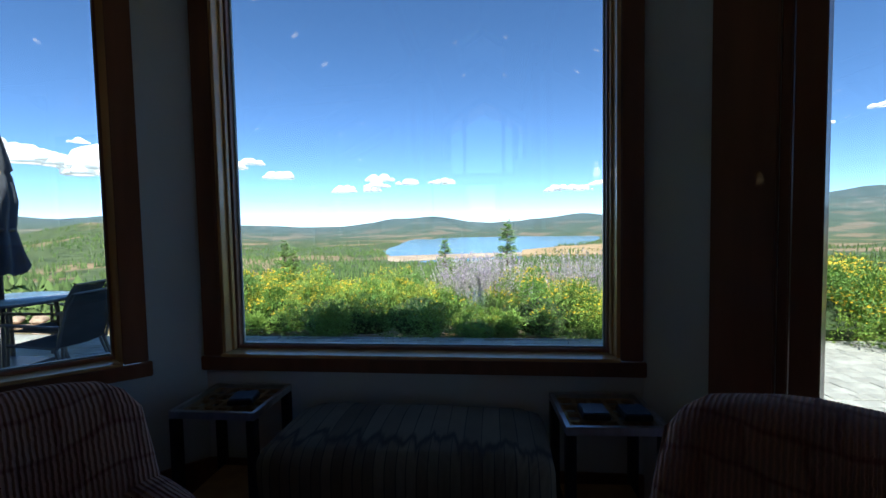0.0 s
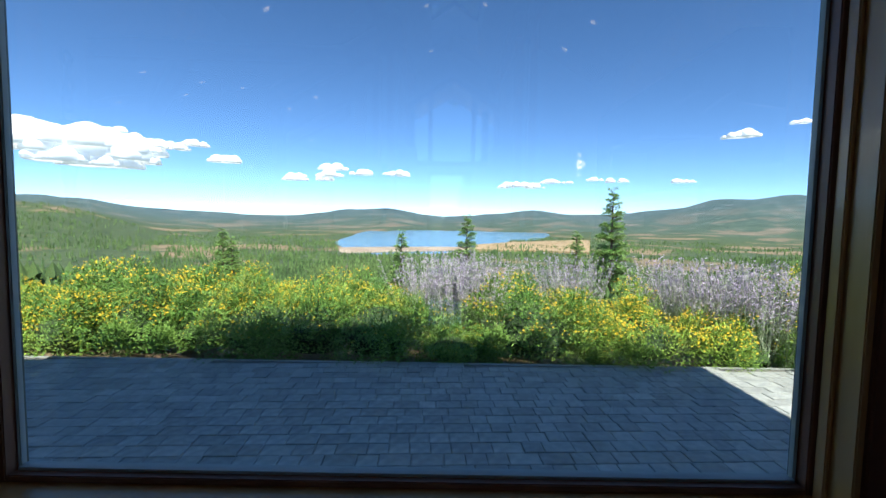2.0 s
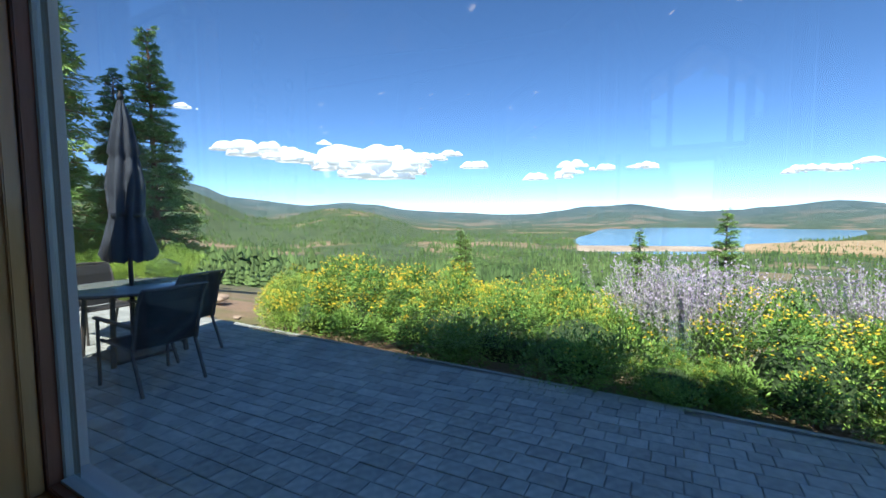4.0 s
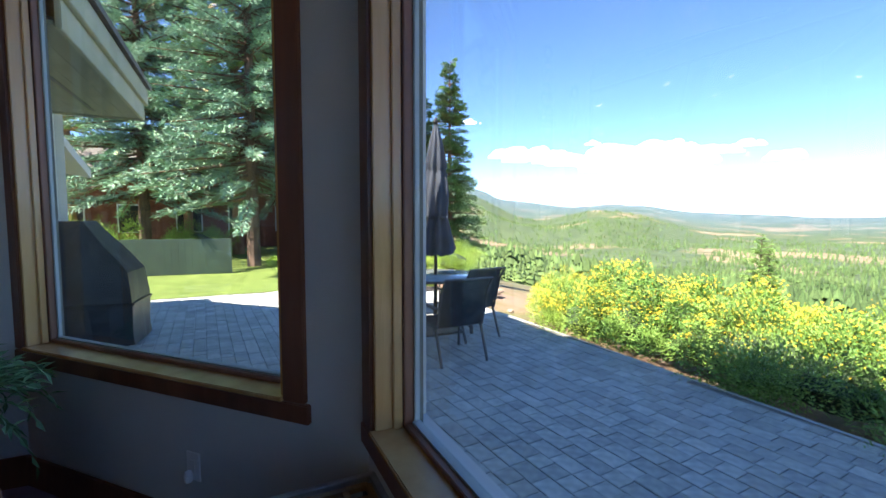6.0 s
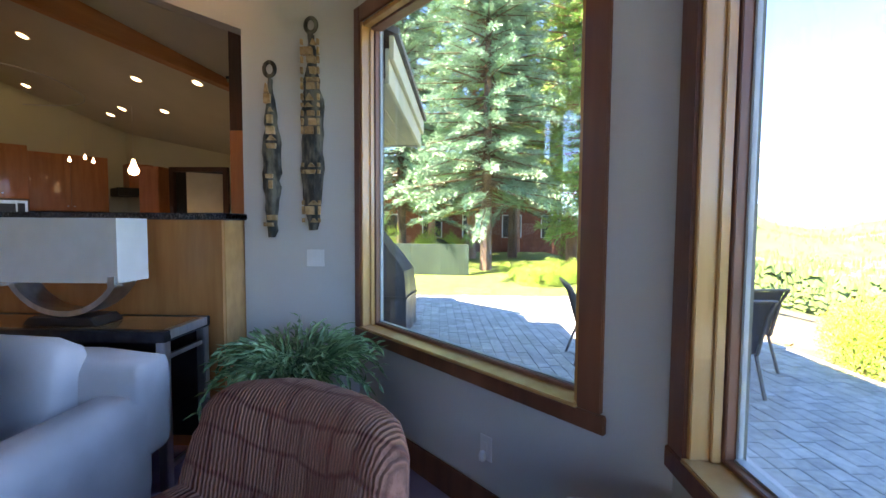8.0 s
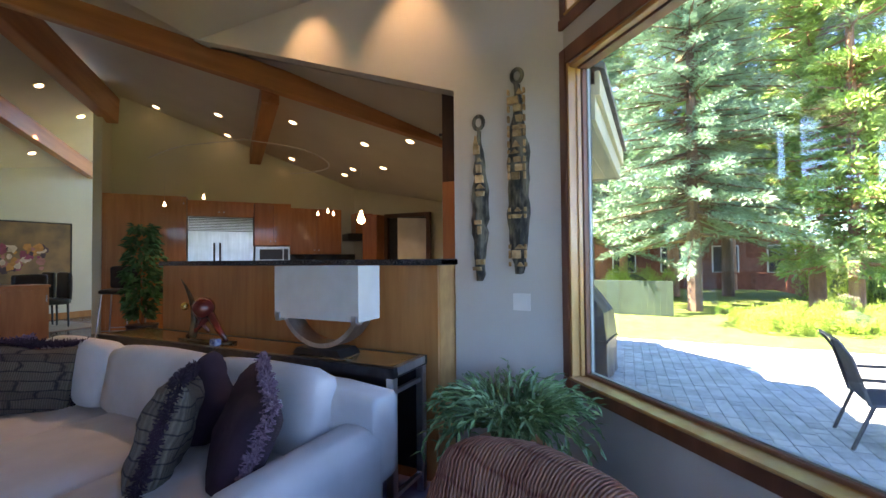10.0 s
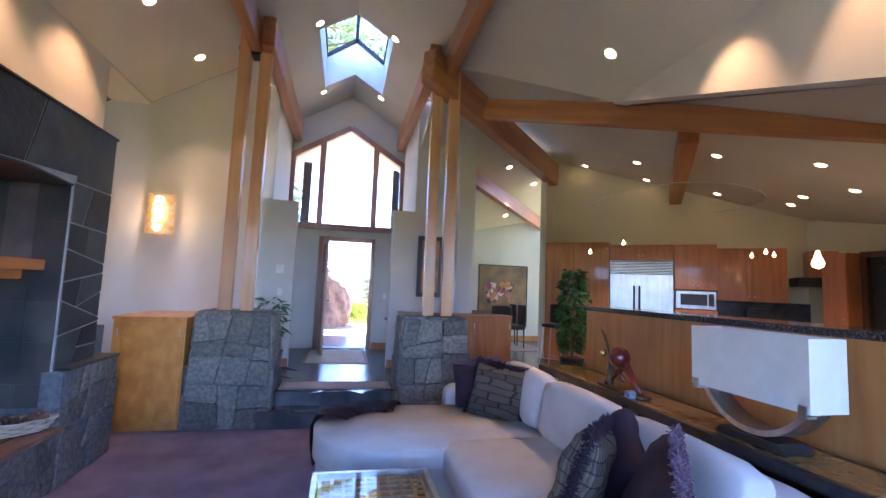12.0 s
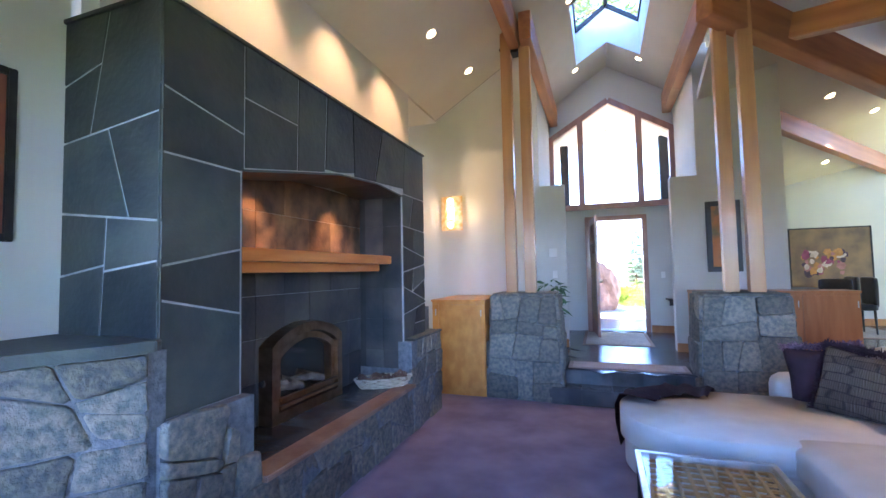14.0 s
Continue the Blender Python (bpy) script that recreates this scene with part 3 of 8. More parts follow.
# entry: arched window, door, steps
def entry():
    y0, y1 = -7.72, -7.62
    win = thing("window_4", Matrix(), "arched transom window over the entry door in reddish-brown wood", "window")
    win["kind"] = "structure"
    bars = [((0.97, 2.70), (0.97, 4.12)), ((-1.22, 2.70), (-1.22, 4.10)), ((-1.25, 2.74), (1.0, 2.74)),
            ((0.40, 2.76), (0.40, 4.5)), ((-0.66, 2.76), (-0.66, 4.5)), ((1.0, 4.12), (RIDGE_X, 4.80)), ((-1.25, 4.10), (RIDGE_X, 4.80))]
    for k, ((xa, za), (xb, zb)) in enumerate(bars):
        part("window_frame", bar((xa, -7.66 + 0.004 * (k % 3), za), (xb, -7.66 + 0.004 * (k % 3), zb), 0.11, 0.085, up=(0, 1, 0)), ENTRYW, win, bevel=0.004)
    bm = bmesh.new()
    vs = [bm.verts.new((x, -7.75, z)) for x, z in ((-1.2, 2.74), (0.95, 2.74), (0.95, 4.08), (RIDGE_X, 4.78), (-1.2, 4.08))]
    bm.faces.new(vs)
    g = part("pane", bm, GLASS, win)
    g.visible_shadow = False
    door = thing("door_1", Matrix(), "glazed wooden entry door standing open inwards", "door")
    door["kind"] = "structure"
    for a, b in (((0.33, 0.335), (0.33, 2.50)), ((-0.69, 0.335), (-0.69, 2.50)), ((0.37, 2.50), (-0.73, 2.50))):
        part("door_frame", bar((a[0], -7.66, a[1]), (b[0], -7.66, b[1]), 0.08, 0.10, up=(0, 1, 0)), ENTRYW, door, bevel=0.004)
    part("threshold", box(-0.66, 0.30, -7.9, -7.66, 0.336, 0.355), DARKM, door)
    leaf = pose(0.27, -7.60, 0.36, 0, 0, 97)
    part("door_leaf", box(0.121, 0.799, -0.018, 0.018, 0.251, 1.45, m=leaf), MAPLE, door, "golden wood lower panel")
    part("door_leaf", box(0, 0.12, -0.022, 0.022, 0, 2.1, m=leaf), ENTRYW, door, bevel=0.003)
    part("door_leaf", box(0.80, 0.92, -0.022, 0.022, 0, 2.1, m=leaf), ENTRYW, door, bevel=0.003)
    for z0, z1 in ((0, 0.25), (1.98, 2.1)):
        part("door_rail", box(0.12, 0.80, -0.02, 0.02, z0, z1, m=leaf), ENTRYW, door, bevel=0.003)
    for k in range(4):
        part("door_rail", box(0.12, 0.80, -0.012, 0.012, 0.58 + 0.34 * k, 0.61 + 0.34 * k, m=leaf), TRIM, door)
    for k in range(5):
        part("glazing_bar", box(0.23 + 0.13 * k, 0.25 + 0.13 * k, -0.012, 0.012, 1.45, 1.98, m=leaf), TRIM, door)
    part("pane", box(0.12, 0.80, -0.004, 0.004, 1.45, 1.98, m=leaf), GLASS, door)
    part("door_handle", tube(leaf @ Vector((0.87, 0.03, 0.95)), leaf @ Vector((0.87, 0.09, 0.95)), 0.02), BRONZE, door, "dark bronze lever")


entry()


def french_door():
    m = frame_of(B, C2)
    d = thing("door_2", Matrix(), "tall glazed patio door in dark reddish-brown wood", "door")
    d["kind"] = "structure"
    u1, u0 = FLR - 0.50, FLR - 2.1
    part("casing", box(u1 + 0.0, u1 + 0.22, -0.03, 0, 0.0, 2.85, m=m), TRIM, d, bevel=0.005)
    part("casing", box(u0 - 0.2, u0, -0.03, 0, 0.0, 2.85, m=m), TRIM, d, bevel=0.005)
    part("head_casing", box(u0, u1, -0.03, 0, 2.70, 2.85, m=m), TRIM, d, bevel=0.005)
    for a, b in ((u1 - 0.035, u1), (u1 - 0.13, u1 - 0.04), (u0, u0 + 0.035), (u0 + 0.04, u0 + 0.13)):
        part("door_stile", box(a, b, 0.0, 0.10, 0.03, 2.7, m=m), TRIM, d, bevel=0.004)
    part("door_rail", box(u0 + 0.13, u1 - 0.13, 0.04, 0.09, 0.03, 0.16, m=m), TRIM, d, bevel=0.004)
    g = part("pane", box(u0 + 0.13, u1 - 0.13, 0.06, 0.066, 0.16, 2.7, m=m), GLASS, d)
    g.visible_shadow = False


french_door()


def steps():
    part("step", box(-1.0, 0.72, -4.17, -3.92, 0.0, 0.168), STILE, None, bevel=0.006)["kind"] = "structure"


steps()
rng = random.Random(5)


def stair_tiles():
    st = bpy.data.objects["step"]
    for k in range(5):
        x = -0.96 + 0.33 * k
        for nm, b in (("tread_tile", (x + 0.003, x + 0.327, -4.16, -3.90, 0.168, 0.182)), ("riser_tile", (x + 0.003, x + 0.327, -3.92, -3.905, 0.0, 0.165)),
                      ("riser_tile", (x + 0.003, x + 0.327, -4.17, -4.155, 0.183, 0.34))):
            part(nm, box(*b), FTILE, st, bevel=0.003)


stair_tiles()


# baseboards
def baseboard(name, p0, p1, z, h=0.13, u0=0.0, u1=None):
    m = frame_of(p0, p1)
    u1 = (Vector(p1) - Vector(p0)).length if u1 is None else u1
    return link(name, box(u0, u1, -0.02, -0.002, z, z + h, m=m), TRIM if z < 0.2 else CHERRY, kind="structure", bevel=0.003)


baseboard("baseboard", C1, A, 0.0, 0.16)
baseboard("baseboard", C2, C1, 0.0, 0.16)
baseboard("baseboard", A, (-2.97, 0.03), 0.0, 0.16)
baseboard("baseboard", (1.0, -7.6), (1.0, -5.9), 0.336)
baseboard("baseboard", (-1.25, -5.9), (-1.25, -7.6), 0.336)
baseboard("baseboard", (0.60, -5.72), (1.12, -5.72), 0.336)
baseboard("baseboard", (-1.2, -5.66), (-0.87, -5.66), 0.336)
baseboard("baseboard", (-8.0, -9.5), (-2.3, -9.5), 0.336)
baseboard("baseboard", (-1.2, -7.7), (-0.75, -7.7), 0.336)


# beams and posts
def post_pair(xs, name, top):
    for x0, x1 in xs:
        ob = link("post", box(x0, x1, -4.36, -4.24, 1.25, top), FIRP, label="square fir post standing on a stone pier", category="post", group="fir posts", bevel=0.006)


post_pair([(1.12, 1.255), (0.88, 1.015)], "post", 4.78)
post_pair([(-1.30, -1.165), (-1.545, -1.40)], "post", 4.72)
for x, xb in ((1.065, 0.90), (-1.35, -1.15)):
    beam("purlin_beam", (x, -4.40, 4.575), (x, 2.1, 4.575), 0.13, 0.34, "long reddish fir ceiling beam between paired posts")
    beam("purlin_beam", (xb, -7.68, 4.60), (xb, -4.05, 4.60), 0.15, 0.36, "reddish fir ceiling beam over the entry hall")
for x in (1.065, -1.35):
    b = thing("beam_bracket", Matrix(), "black steel bracket bolted between fir posts", "bracket", "beam brackets")
    part("plate", box(x - 0.05, x + 0.05, -4.38, -4.22, 4.36, 4.40), DARKM, b)
    for z in (4.46, 4.66):
        for s in (-1, 1):
            part("bolt", tube((x + s * 0.19, -4.3, z), (x + s * 0.21, -4.3, z), 0.02, n=6), DARKM, b)
beam("diagonal_beam", (-1.04, -3.95, 4.42), (-4.25, -6.85, 4.02), 0.20, 0.44, "heavy reddish fir beam running towards the kitchen", FIR)
beam("opening_beam", (-1.94, -4.30, 4.10), (-5.26, -0.98, 3.02), 0.14, 0.26, "long fir beam above the kitchen opening", FIR)
ku = 2.35
ka, kb_ = K0 + KU * ku + KV * 0.02, K0 + KU * ku + KV * 3.72
beam("kitchen_beam", (ka.x, ka.y, kz(ka.x, ka.y) - 0.16), (kb_.x, kb_.y, kz(kb_.x, kb_.y) - 0.16), 0.2, 0.28, "fir beam under the kitchen ceiling")
beam("dining_beam", (-2.45, -6.65, 3.78), (-5.2, -9.45, 3.40), 0.14, 0.30, "fir beam under the dining room ceiling")


# skylight
def skylight():
    s = thing("skylight", Matrix(), "ridge skylight with two panes in a dark frame above a white shaft", "skylight")
    s["kind"] = "structure"
    for sx in (1, -1):
        x1 = RIDGE_X + sx * 0.52
        top = 6.15
        part("shaft_wall", box(min(x1, x1 + sx * 0.04), max(x1, x1 + sx * 0.04), -6.7, -4.85, roof_z(x1) - 0.0, 5.75), CANR, s)
        part("glazing_bar", bar((RIDGE_X, -4.87, top), (x1, -4.87, 5.78), 0.05, 0.06), DARKM, s)
        part("glazing_bar", bar((RIDGE_X, -6.68, top), (x1, -6.68, 5.78), 0.05, 0.06), DARKM, s)
        part("glazing_bar", bar((x1, -6.68, 5.78), (x1, -4.87, 5.78), 0.05, 0.06), DARKM, s)
        bm = bmesh.new()
        bm.faces.new([bm.verts.new(p) for p in ((RIDGE_X, -4.85, top + 0.02), (x1, -4.85, 5.8), (x1, -6.7, 5.8), (RIDGE_X, -6.7, top + 0.02))])
        g = part("pane", bm, GLASS, s)
        g.visible_shadow = False
    part("glazing_bar", bar((RIDGE_X, -6.68, top), (RIDGE_X, -4.87, top), 0.06, 0.06), DARKM, s)
    for y in (-6.72, -4.83):
        bm = bmesh.new()
        pts = [(RIDGE_X - 0.52, roof_z(RIDGE_X + 0.52)), (RIDGE_X, RIDGE_Z), (RIDGE_X + 0.52, roof_z(RIDGE_X + 0.52)), (RIDGE_X + 0.52, 5.76), (RIDGE_X, 6.12), (RIDGE_X - 0.52, 5.76)]
        prism(pts, 0, 0.04, bm, Matrix.Translation((0, y + 0.02, 0)) @ Matrix.Rotation(math.pi / 2, 4, "X"))
        part("shaft_wall", bm, CANR, s)


skylight()


def open_roof(ob_name, x0, x1):
    """Cuts the skylight's hole out of a ceiling."""
    ob = bpy.data.objects[ob_name]
    bm = bmesh.new()
    bm.from_mesh(ob.data)
    for co, no in (((0, -4.85, 0), (0, 1, 0)), ((0, -6.70, 0), (0, 1, 0)), ((x0, 0, 0), (1, 0, 0)), ((x1, 0, 0), (1, 0, 0))):
        bmesh.ops.bisect_plane(bm, geom=bm.verts[:] + bm.edges[:] + bm.faces[:], plane_co=co, plane_no=no)
    dead = [f for f in bm.faces if x0 - 1e-3 < f.calc_center_median().x < x1 + 1e-3 and -6.70 < f.calc_center_median().y < -4.85]
    bmesh.ops.delete(bm, geom=dead, context="FACES")
    bm.to_mesh(ob.data)
    bm.free()


open_roof("ceiling_east", RIDGE_X, RIDGE_X + 0.52)
open_roof("ceiling_west", RIDGE_X - 0.52, RIDGE_X)

# outer roof, out of view and shaped to cast the shade over the patio
for sx, xe, cuts in ((1, 3.2, ((-4.8, 2.75), (-6.75, -4.8), (-9.2, -6.75))), (-1, -3.15, ((-2.8, 2.75),))):
    bm = bmesh.new()
    z = lambda x: roof_z(x) + 0.25
    for ya, yb in cuts:
        xi = RIDGE_X + sx * 0.6 if ya == -6.75 else RIDGE_X
        pts = [(xi, ya), (xe, ya), (xe, yb + (0.15 if yb > 1 else 0)), (xi, yb - (0.65 if yb > 1 else 0))]
        lo = [bm.verts.new((px, py, z(px))) for px, py in pts]
        hi = [bm.verts.new((px, py, z(px) + 0.12)) for px, py in pts]
        bm.faces.new(lo), bm.faces.new(hi)
        for i in range(len(pts)):
            j = (i + 1) % len(pts)
            bm.faces.new((lo[i], lo[j], hi[j], hi[i]))
    link("roof", bm, ROOF, kind="structure")
bm = bmesh.new()
for ya, yb, x1 in ((-9.2, -6.75, RIDGE_X), (-6.75, -4.8, RIDGE_X - 0.6), (-4.8, -2.8, RIDGE_X)):
    bar((x1 - 0.6, (ya + yb) / 2, roof_z(x1 - 0.6) + 0.33), (x1, (ya + yb) / 2, roof_z(x1) + 0.33), yb - ya, 0.12, bm)
# Unseen flat slab, drawn out northwards so that its shadow covers the patio.
prism([(-2.6, 1.55), (-2.6, -2.8), (-0.85, -2.8), (-0.85, -9.9), (-8.2, -9.9), (-8.2, -4.6), (-4.0, -4.6), (-4.0, 1.55)], 5.5, 5.6, bm)
rk = [(-3.9, 0.2), (-5.3, 0.2), (-5.3, 0.1), (-6.4, 0.1), (-8.2, -1.3), (-8.2, -4.7), (-3.9, -4.7)]
lo = [bm.verts.new((x, y, kz(x, y) + 0.2)) for x, y in rk]
hi = [bm.verts.new((x, y, kz(x, y) + 0.3)) for x, y in rk]
bm.faces.new(lo), bm.faces.new(hi[::-1])
for i in range(len(rk)):
    j = (i + 1) % len(rk)
    bm.faces.new((lo[i], lo[j], hi[j], hi[i]))
link("roof_kitchen", bm, ROOF, kind="structure")
link("roof_east", prism([(2.5, 0.6), (2.5, -5.3), (6.5, -5.3), (6.5, -0.5)], 4.0, 4.2), ROOF, kind="structure")
link("wall_outer_east", box(3.4, 6.4, -0.9, -0.7, -0.1, 4.0), OLIVE, kind="structure")


# ---- fireplace ----
SX = 1.93


def fireplace():
    f = thing("fireplace", Matrix(), "large fireplace clad in dark slate slabs on a rubble stone base", "fireplace")
    rs = random.Random(26)
    core = bmesh.new()
    box(SX + 0.02, 2.44, -0.56, -0.09, 0, 2.82, core)
    box(SX + 0.02, 2.44, -3.16, -2.62, 0, 2.82, core)
    prism([(-0.56, 2.12), (-0.56, 2.82), (-2.62, 2.82), (-2.62, 2.30), (-2.1, 2.33), (-1.5, 2.29), (-1.0, 2.2)], SX + 0.02, 2.44, core,
          Matrix(((0, 0, 1, 0), (1, 0, 0, 0), (0, 1, 0, 0), (0, 0, 0, 1))))
    box(2.44, 2.6, -3.16, -0.09, 0, 2.82, core)
    part("slate_core", core, GROUT, f)
    face = plane_m((SX + 0.02, 0, 0), (0, -1, 0), (0, 0, 1))   # x = -y, y = z, out = -x
    north = plane_m((0, -0.09, 0), (-1, 0, 0), (0, 0, 1))
    kw = dict(material=SLATE, parent=f, name="slate_slab", joint=0.0055, proud=(0.004, 0.009), skew=0.36, chamfer=0.003)
    facing([(0.07, 0.9), (0.55, 0.9), (0.55, 2.1), (0.07, 2.1)], 0.42, face, rs, **kw)
    facing([(2.63, 0.8), (3.18, 0.8), (3.18, 2.32), (2.63, 2.32)], 0.36, face, rs, **kw)
    facing([(0.07, 2.1), (0.55, 2.1), (1.0, 2.2), (1.5, 2.29), (2.1, 2.33), (2.63, 2.32), (3.18, 2.32), (3.18, 2.84), (0.07, 2.84)], 0.55, face, rs, **kw)
    facing([(-2.70, 1.25), (-SX, 1.25), (-SX, 2.84), (-2.70, 2.84)], 0.48, north, rs, **kw)
    top = plane_m((0, 0, 2.82), (1, 0, 0), (0, 1, 0))
    part("slate_cap", box(SX, 2.62, -3.18, -0.07, 2.822, 2.842), SLATE, f)
    # the shallow arch under the lintel
    low = [(-0.565, 2.118), (-1.0, 2.198), (-1.5, 2.288), (-2.1, 2.328), (-2.615, 2.298)]
    part("lintel_soffit", prism(low + [(y, z - 0.012) for y, z in low[::-1]], SX + 0.012, 2.424, m=Matrix(((0, 0, 1, 0), (1, 0, 0, 0), (0, 1, 0, 0), (0, 0, 0, 1)))), SLATE, f)
    # inside of the recess
    part("recess_lining", box(SX + 0.03, 2.424, -2.619, -2.612, 0.43, 2.31), STILE, f)
    part("recess_lining", box(SX + 0.03, 2.424, -0.568, -0.561, 0.43, 2.11), STILE, f)
    # Upper rows browner: the warm glow above the mantel is put into the colour.
    STILER = mat("warm_lit_slate_tile", (0.045, 0.03, 0.022), (0.22, 0.13, 0.075), 5.0, 0.4, 0.35, 30, per_object=0.4)
    tile = dict(material=STILE, parent=f, name="wall_tile")
    back = Matrix(((0, 0, -1, 2.438), (-1, 0, 0, 0), (0, 1, 0, 0), (0, 0, 0, 1)))
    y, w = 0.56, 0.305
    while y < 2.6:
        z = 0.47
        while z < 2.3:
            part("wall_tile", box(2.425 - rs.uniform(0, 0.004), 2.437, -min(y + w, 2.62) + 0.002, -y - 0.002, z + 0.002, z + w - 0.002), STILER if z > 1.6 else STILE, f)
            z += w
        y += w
    for z in [0.47 + w * k for k in range(6)]:
        for x in (SX + 0.03, SX + 0.03 + 0.2):
            part("wall_tile", box(x + 0.002, x + 0.198, -2.62, -2.605, z + 0.002, z + w - 0.002), STILE, f)
            part("wall_tile", box(x + 0.002, x + 0.198, -0.575, -0.56, z + 0.002, z + w - 0.002), STILE, f)
    # hearth
    base = bmesh.new()
    box(1.86, 2.44, -3.42, -0.05, 0, 0.43, base)
    box(1.86, 2.0, -3.42, -2.60, 0.43, 0.86, base)
    box(2.0, 2.44, -2.75, -2.60, 0.43, 0.60, base)
    box(1.88, 2.0, -0.58, -0.05, 0.43, 0.90, base)
    prism([(1.90, 0.0), (1.95, 0.10), (2.12, 0.42), (2.6, 0.5), (2.6, -0.09), (1.9, -0.09)], 0, 1.22, base)
    box(2.0, 2.6, -3.42, -3.18, 0.0, 1.14, base)
    part("stone_core", base, STONEJ, f)
    kw = dict(material=STONE, parent=f, name="stone", joint=0.0035, proud=(0.022, 0.042), skew=0.45, chamfer=0.018, rough=0.014)
    sf = Matrix.Translation((-0.07, 0, 0)) @ face
    facing([(0.02, 0), (3.42, 0), (3.42, 0.43), (0.02, 0.43)], 0.24, sf, rs, **kw)
    facing([(0.05, 0.43), (0.60, 0.43), (0.60, 0.62), (0.45, 0.75), (0.45, 0.9), (0.05, 0.93)], 0.21, sf, rs, **kw)
    facing([(2.58, 0.43), (3.42, 0.43), (3.42, 0.87), (2.75, 0.87), (2.70, 0.62), (2.58, 0.60)], 0.2, sf, rs, **kw)
    d = Vector((0.17, 0.32, 0)).normalized()
    l = 0.42
    sm = plane_m((1.92, 0.0, 0), (-d.x, -d.y, 0), (0, 0, 1))
    facing([(-l - 0.04, 0), (0.02, 0), (0.02, 1.22), (-l - 0.04, 1.22)], 0.22, sm, rs, **kw)
    sn = plane_m((2.12, 0.42, 0), (-1, -0.15, 0), (0, 0, 1))
    facing([(-0.5, 0), (0.0, 0), (0.0, 1.22), (-0.5, 1.22)], 0.22, sn, rs, **kw)
    part("hearth_slab", prism([(1.87, -0.02), (1.92, 0.12), (2.10, 0.46), (2.6, 0.54), (2.6, -0.07), (1.9, -0.07)], 1.222, 1.27), SLATE, f, "flat slate ledge", bevel=0.006)
    part("hearth_slab", box(1.81, 2.43, -2.60, -0.60, 0.432, 0.466), mat("hearth_stone", (0.22, 0.12, 0.08), (0.34, 0.22, 0.16), 5, 0.6, 0.5, 40), f, "reddish slate hearth edge", bevel=0.008)
    for k in range(6):
        part("hearth_tile", box(1.98, 2.42, -0.62 - 0.325 * (k + 1) + 0.004, -0.62 - 0.325 * k, 0.467, 0.474), FTILE, f)
    part("hearth_slab", box(1.84, 2.0, -3.42, -2.64, 0.862, 0.885), SLATE, f, "flat slate ledge", bevel=0.006)
    # mantel
    MANT = mat("orange_wood", (0.58, 0.17, 0.04), (0.70, 0.25, 0.065), 5, 0.35, 0.05, 60, stretch=(3, 0.35, 3), coat=0.2)
    mt = thing("mantel_shelf", Matrix(), "orange-brown wooden mantel shelf inside the fireplace recess", "mantel")
    part("shelf", box(2.06, 2.42, -2.60, -0.58, 1.62, 1.70), MANT, mt, bevel=0.006)
    part("bracket", box(2.14, 2.42, -2.50, -0.68, 1.55, 1.618), MANT, mt, bevel=0.005)
    # insert
    g = thing("fireplace_insert", Matrix(), "arched bronze gas fireplace insert with ceramic logs behind glass", "fireplace")
    def arch(y0, y1, z0, z1, rise, n=14):
        c = (y0 + y1) / 2
        return [(y1, z0), (y0, z0)] + [(y0 + (y1 - y0) * k / n, z1 - rise + rise * math.sin(math.pi * k / n) ** 0.8) for k in range(n + 1)]
    def ring(outer, inner, x0, x1):
        bm = bmesh.new()
        n = len(outer)
        vo = [[bm.verts.new((x, p[0], p[1])) for p in outer] for x in (x0, x1)]
        vi = [[bm.verts.new((x, p[0], p[1])) for p in inner] for x in (x0, x1)]
        for i in range(n):
            j = (i + 1) % n
            for a, b, c_, d_ in ((vo[0][i], vo[0][j], vi[0][j], vi[0][i]), (vo[1][i], vo[1][j], vi[1][j], vi[1][i]), (vo[0][i], vo[0][j], vo[1][j], vo[1][i]), (vi[0][i], vi[0][j], vi[1][j], vi[1][i])):
                bm.faces.new((a, b, c_, d_))
        return bm
    ya, yb = -2.08, -1.20
    part("outer_frame", ring(arch(ya, yb, 0.47, 1.16, 0.14), arch(ya + 0.07, yb - 0.07, 0.55, 1.09, 0.13), 2.30, 2.42), BRONZE, g)
    part("inner_frame", ring(arch(ya + 0.08, yb - 0.08, 0.57, 1.08, 0.13), arch(ya + 0.12, yb - 0.12, 0.61, 1.03, 0.11), 2.33, 2.42), BRONZE, g)
    for z in (0.585, 0.64):
        part("louvre", bar((2.30, ya + 0.08, z), (2.30, yb - 0.08, z), 0.03, 0.022), BRONZE, g)
    part("firebox", box(2.405, 2.42, ya + 0.1, yb - 0.1, 0.5, 1.05), BLACKP, g)
    logm = mat("ceramic_log", (0.09, 0.075, 0.065), (0.21, 0.18, 0.155), 12, 0.9, 0.8, 40)
    for k in range(6):
        y = ya + 0.22 + 0.09 * k
        part("log", tube((2.36, y, 0.66 + 0.03 * (k % 3)), (2.39, y + rs.uniform(0.15, 0.22), 0.72 + 0.05 * (k % 2)), 0.035, 0.028, 9), logm, g)
    part("glass", box(2.345, 2.348, ya + 0.12, yb - 0.12, 0.61, 1.0), GLASS, g)
    return f


fireplace()


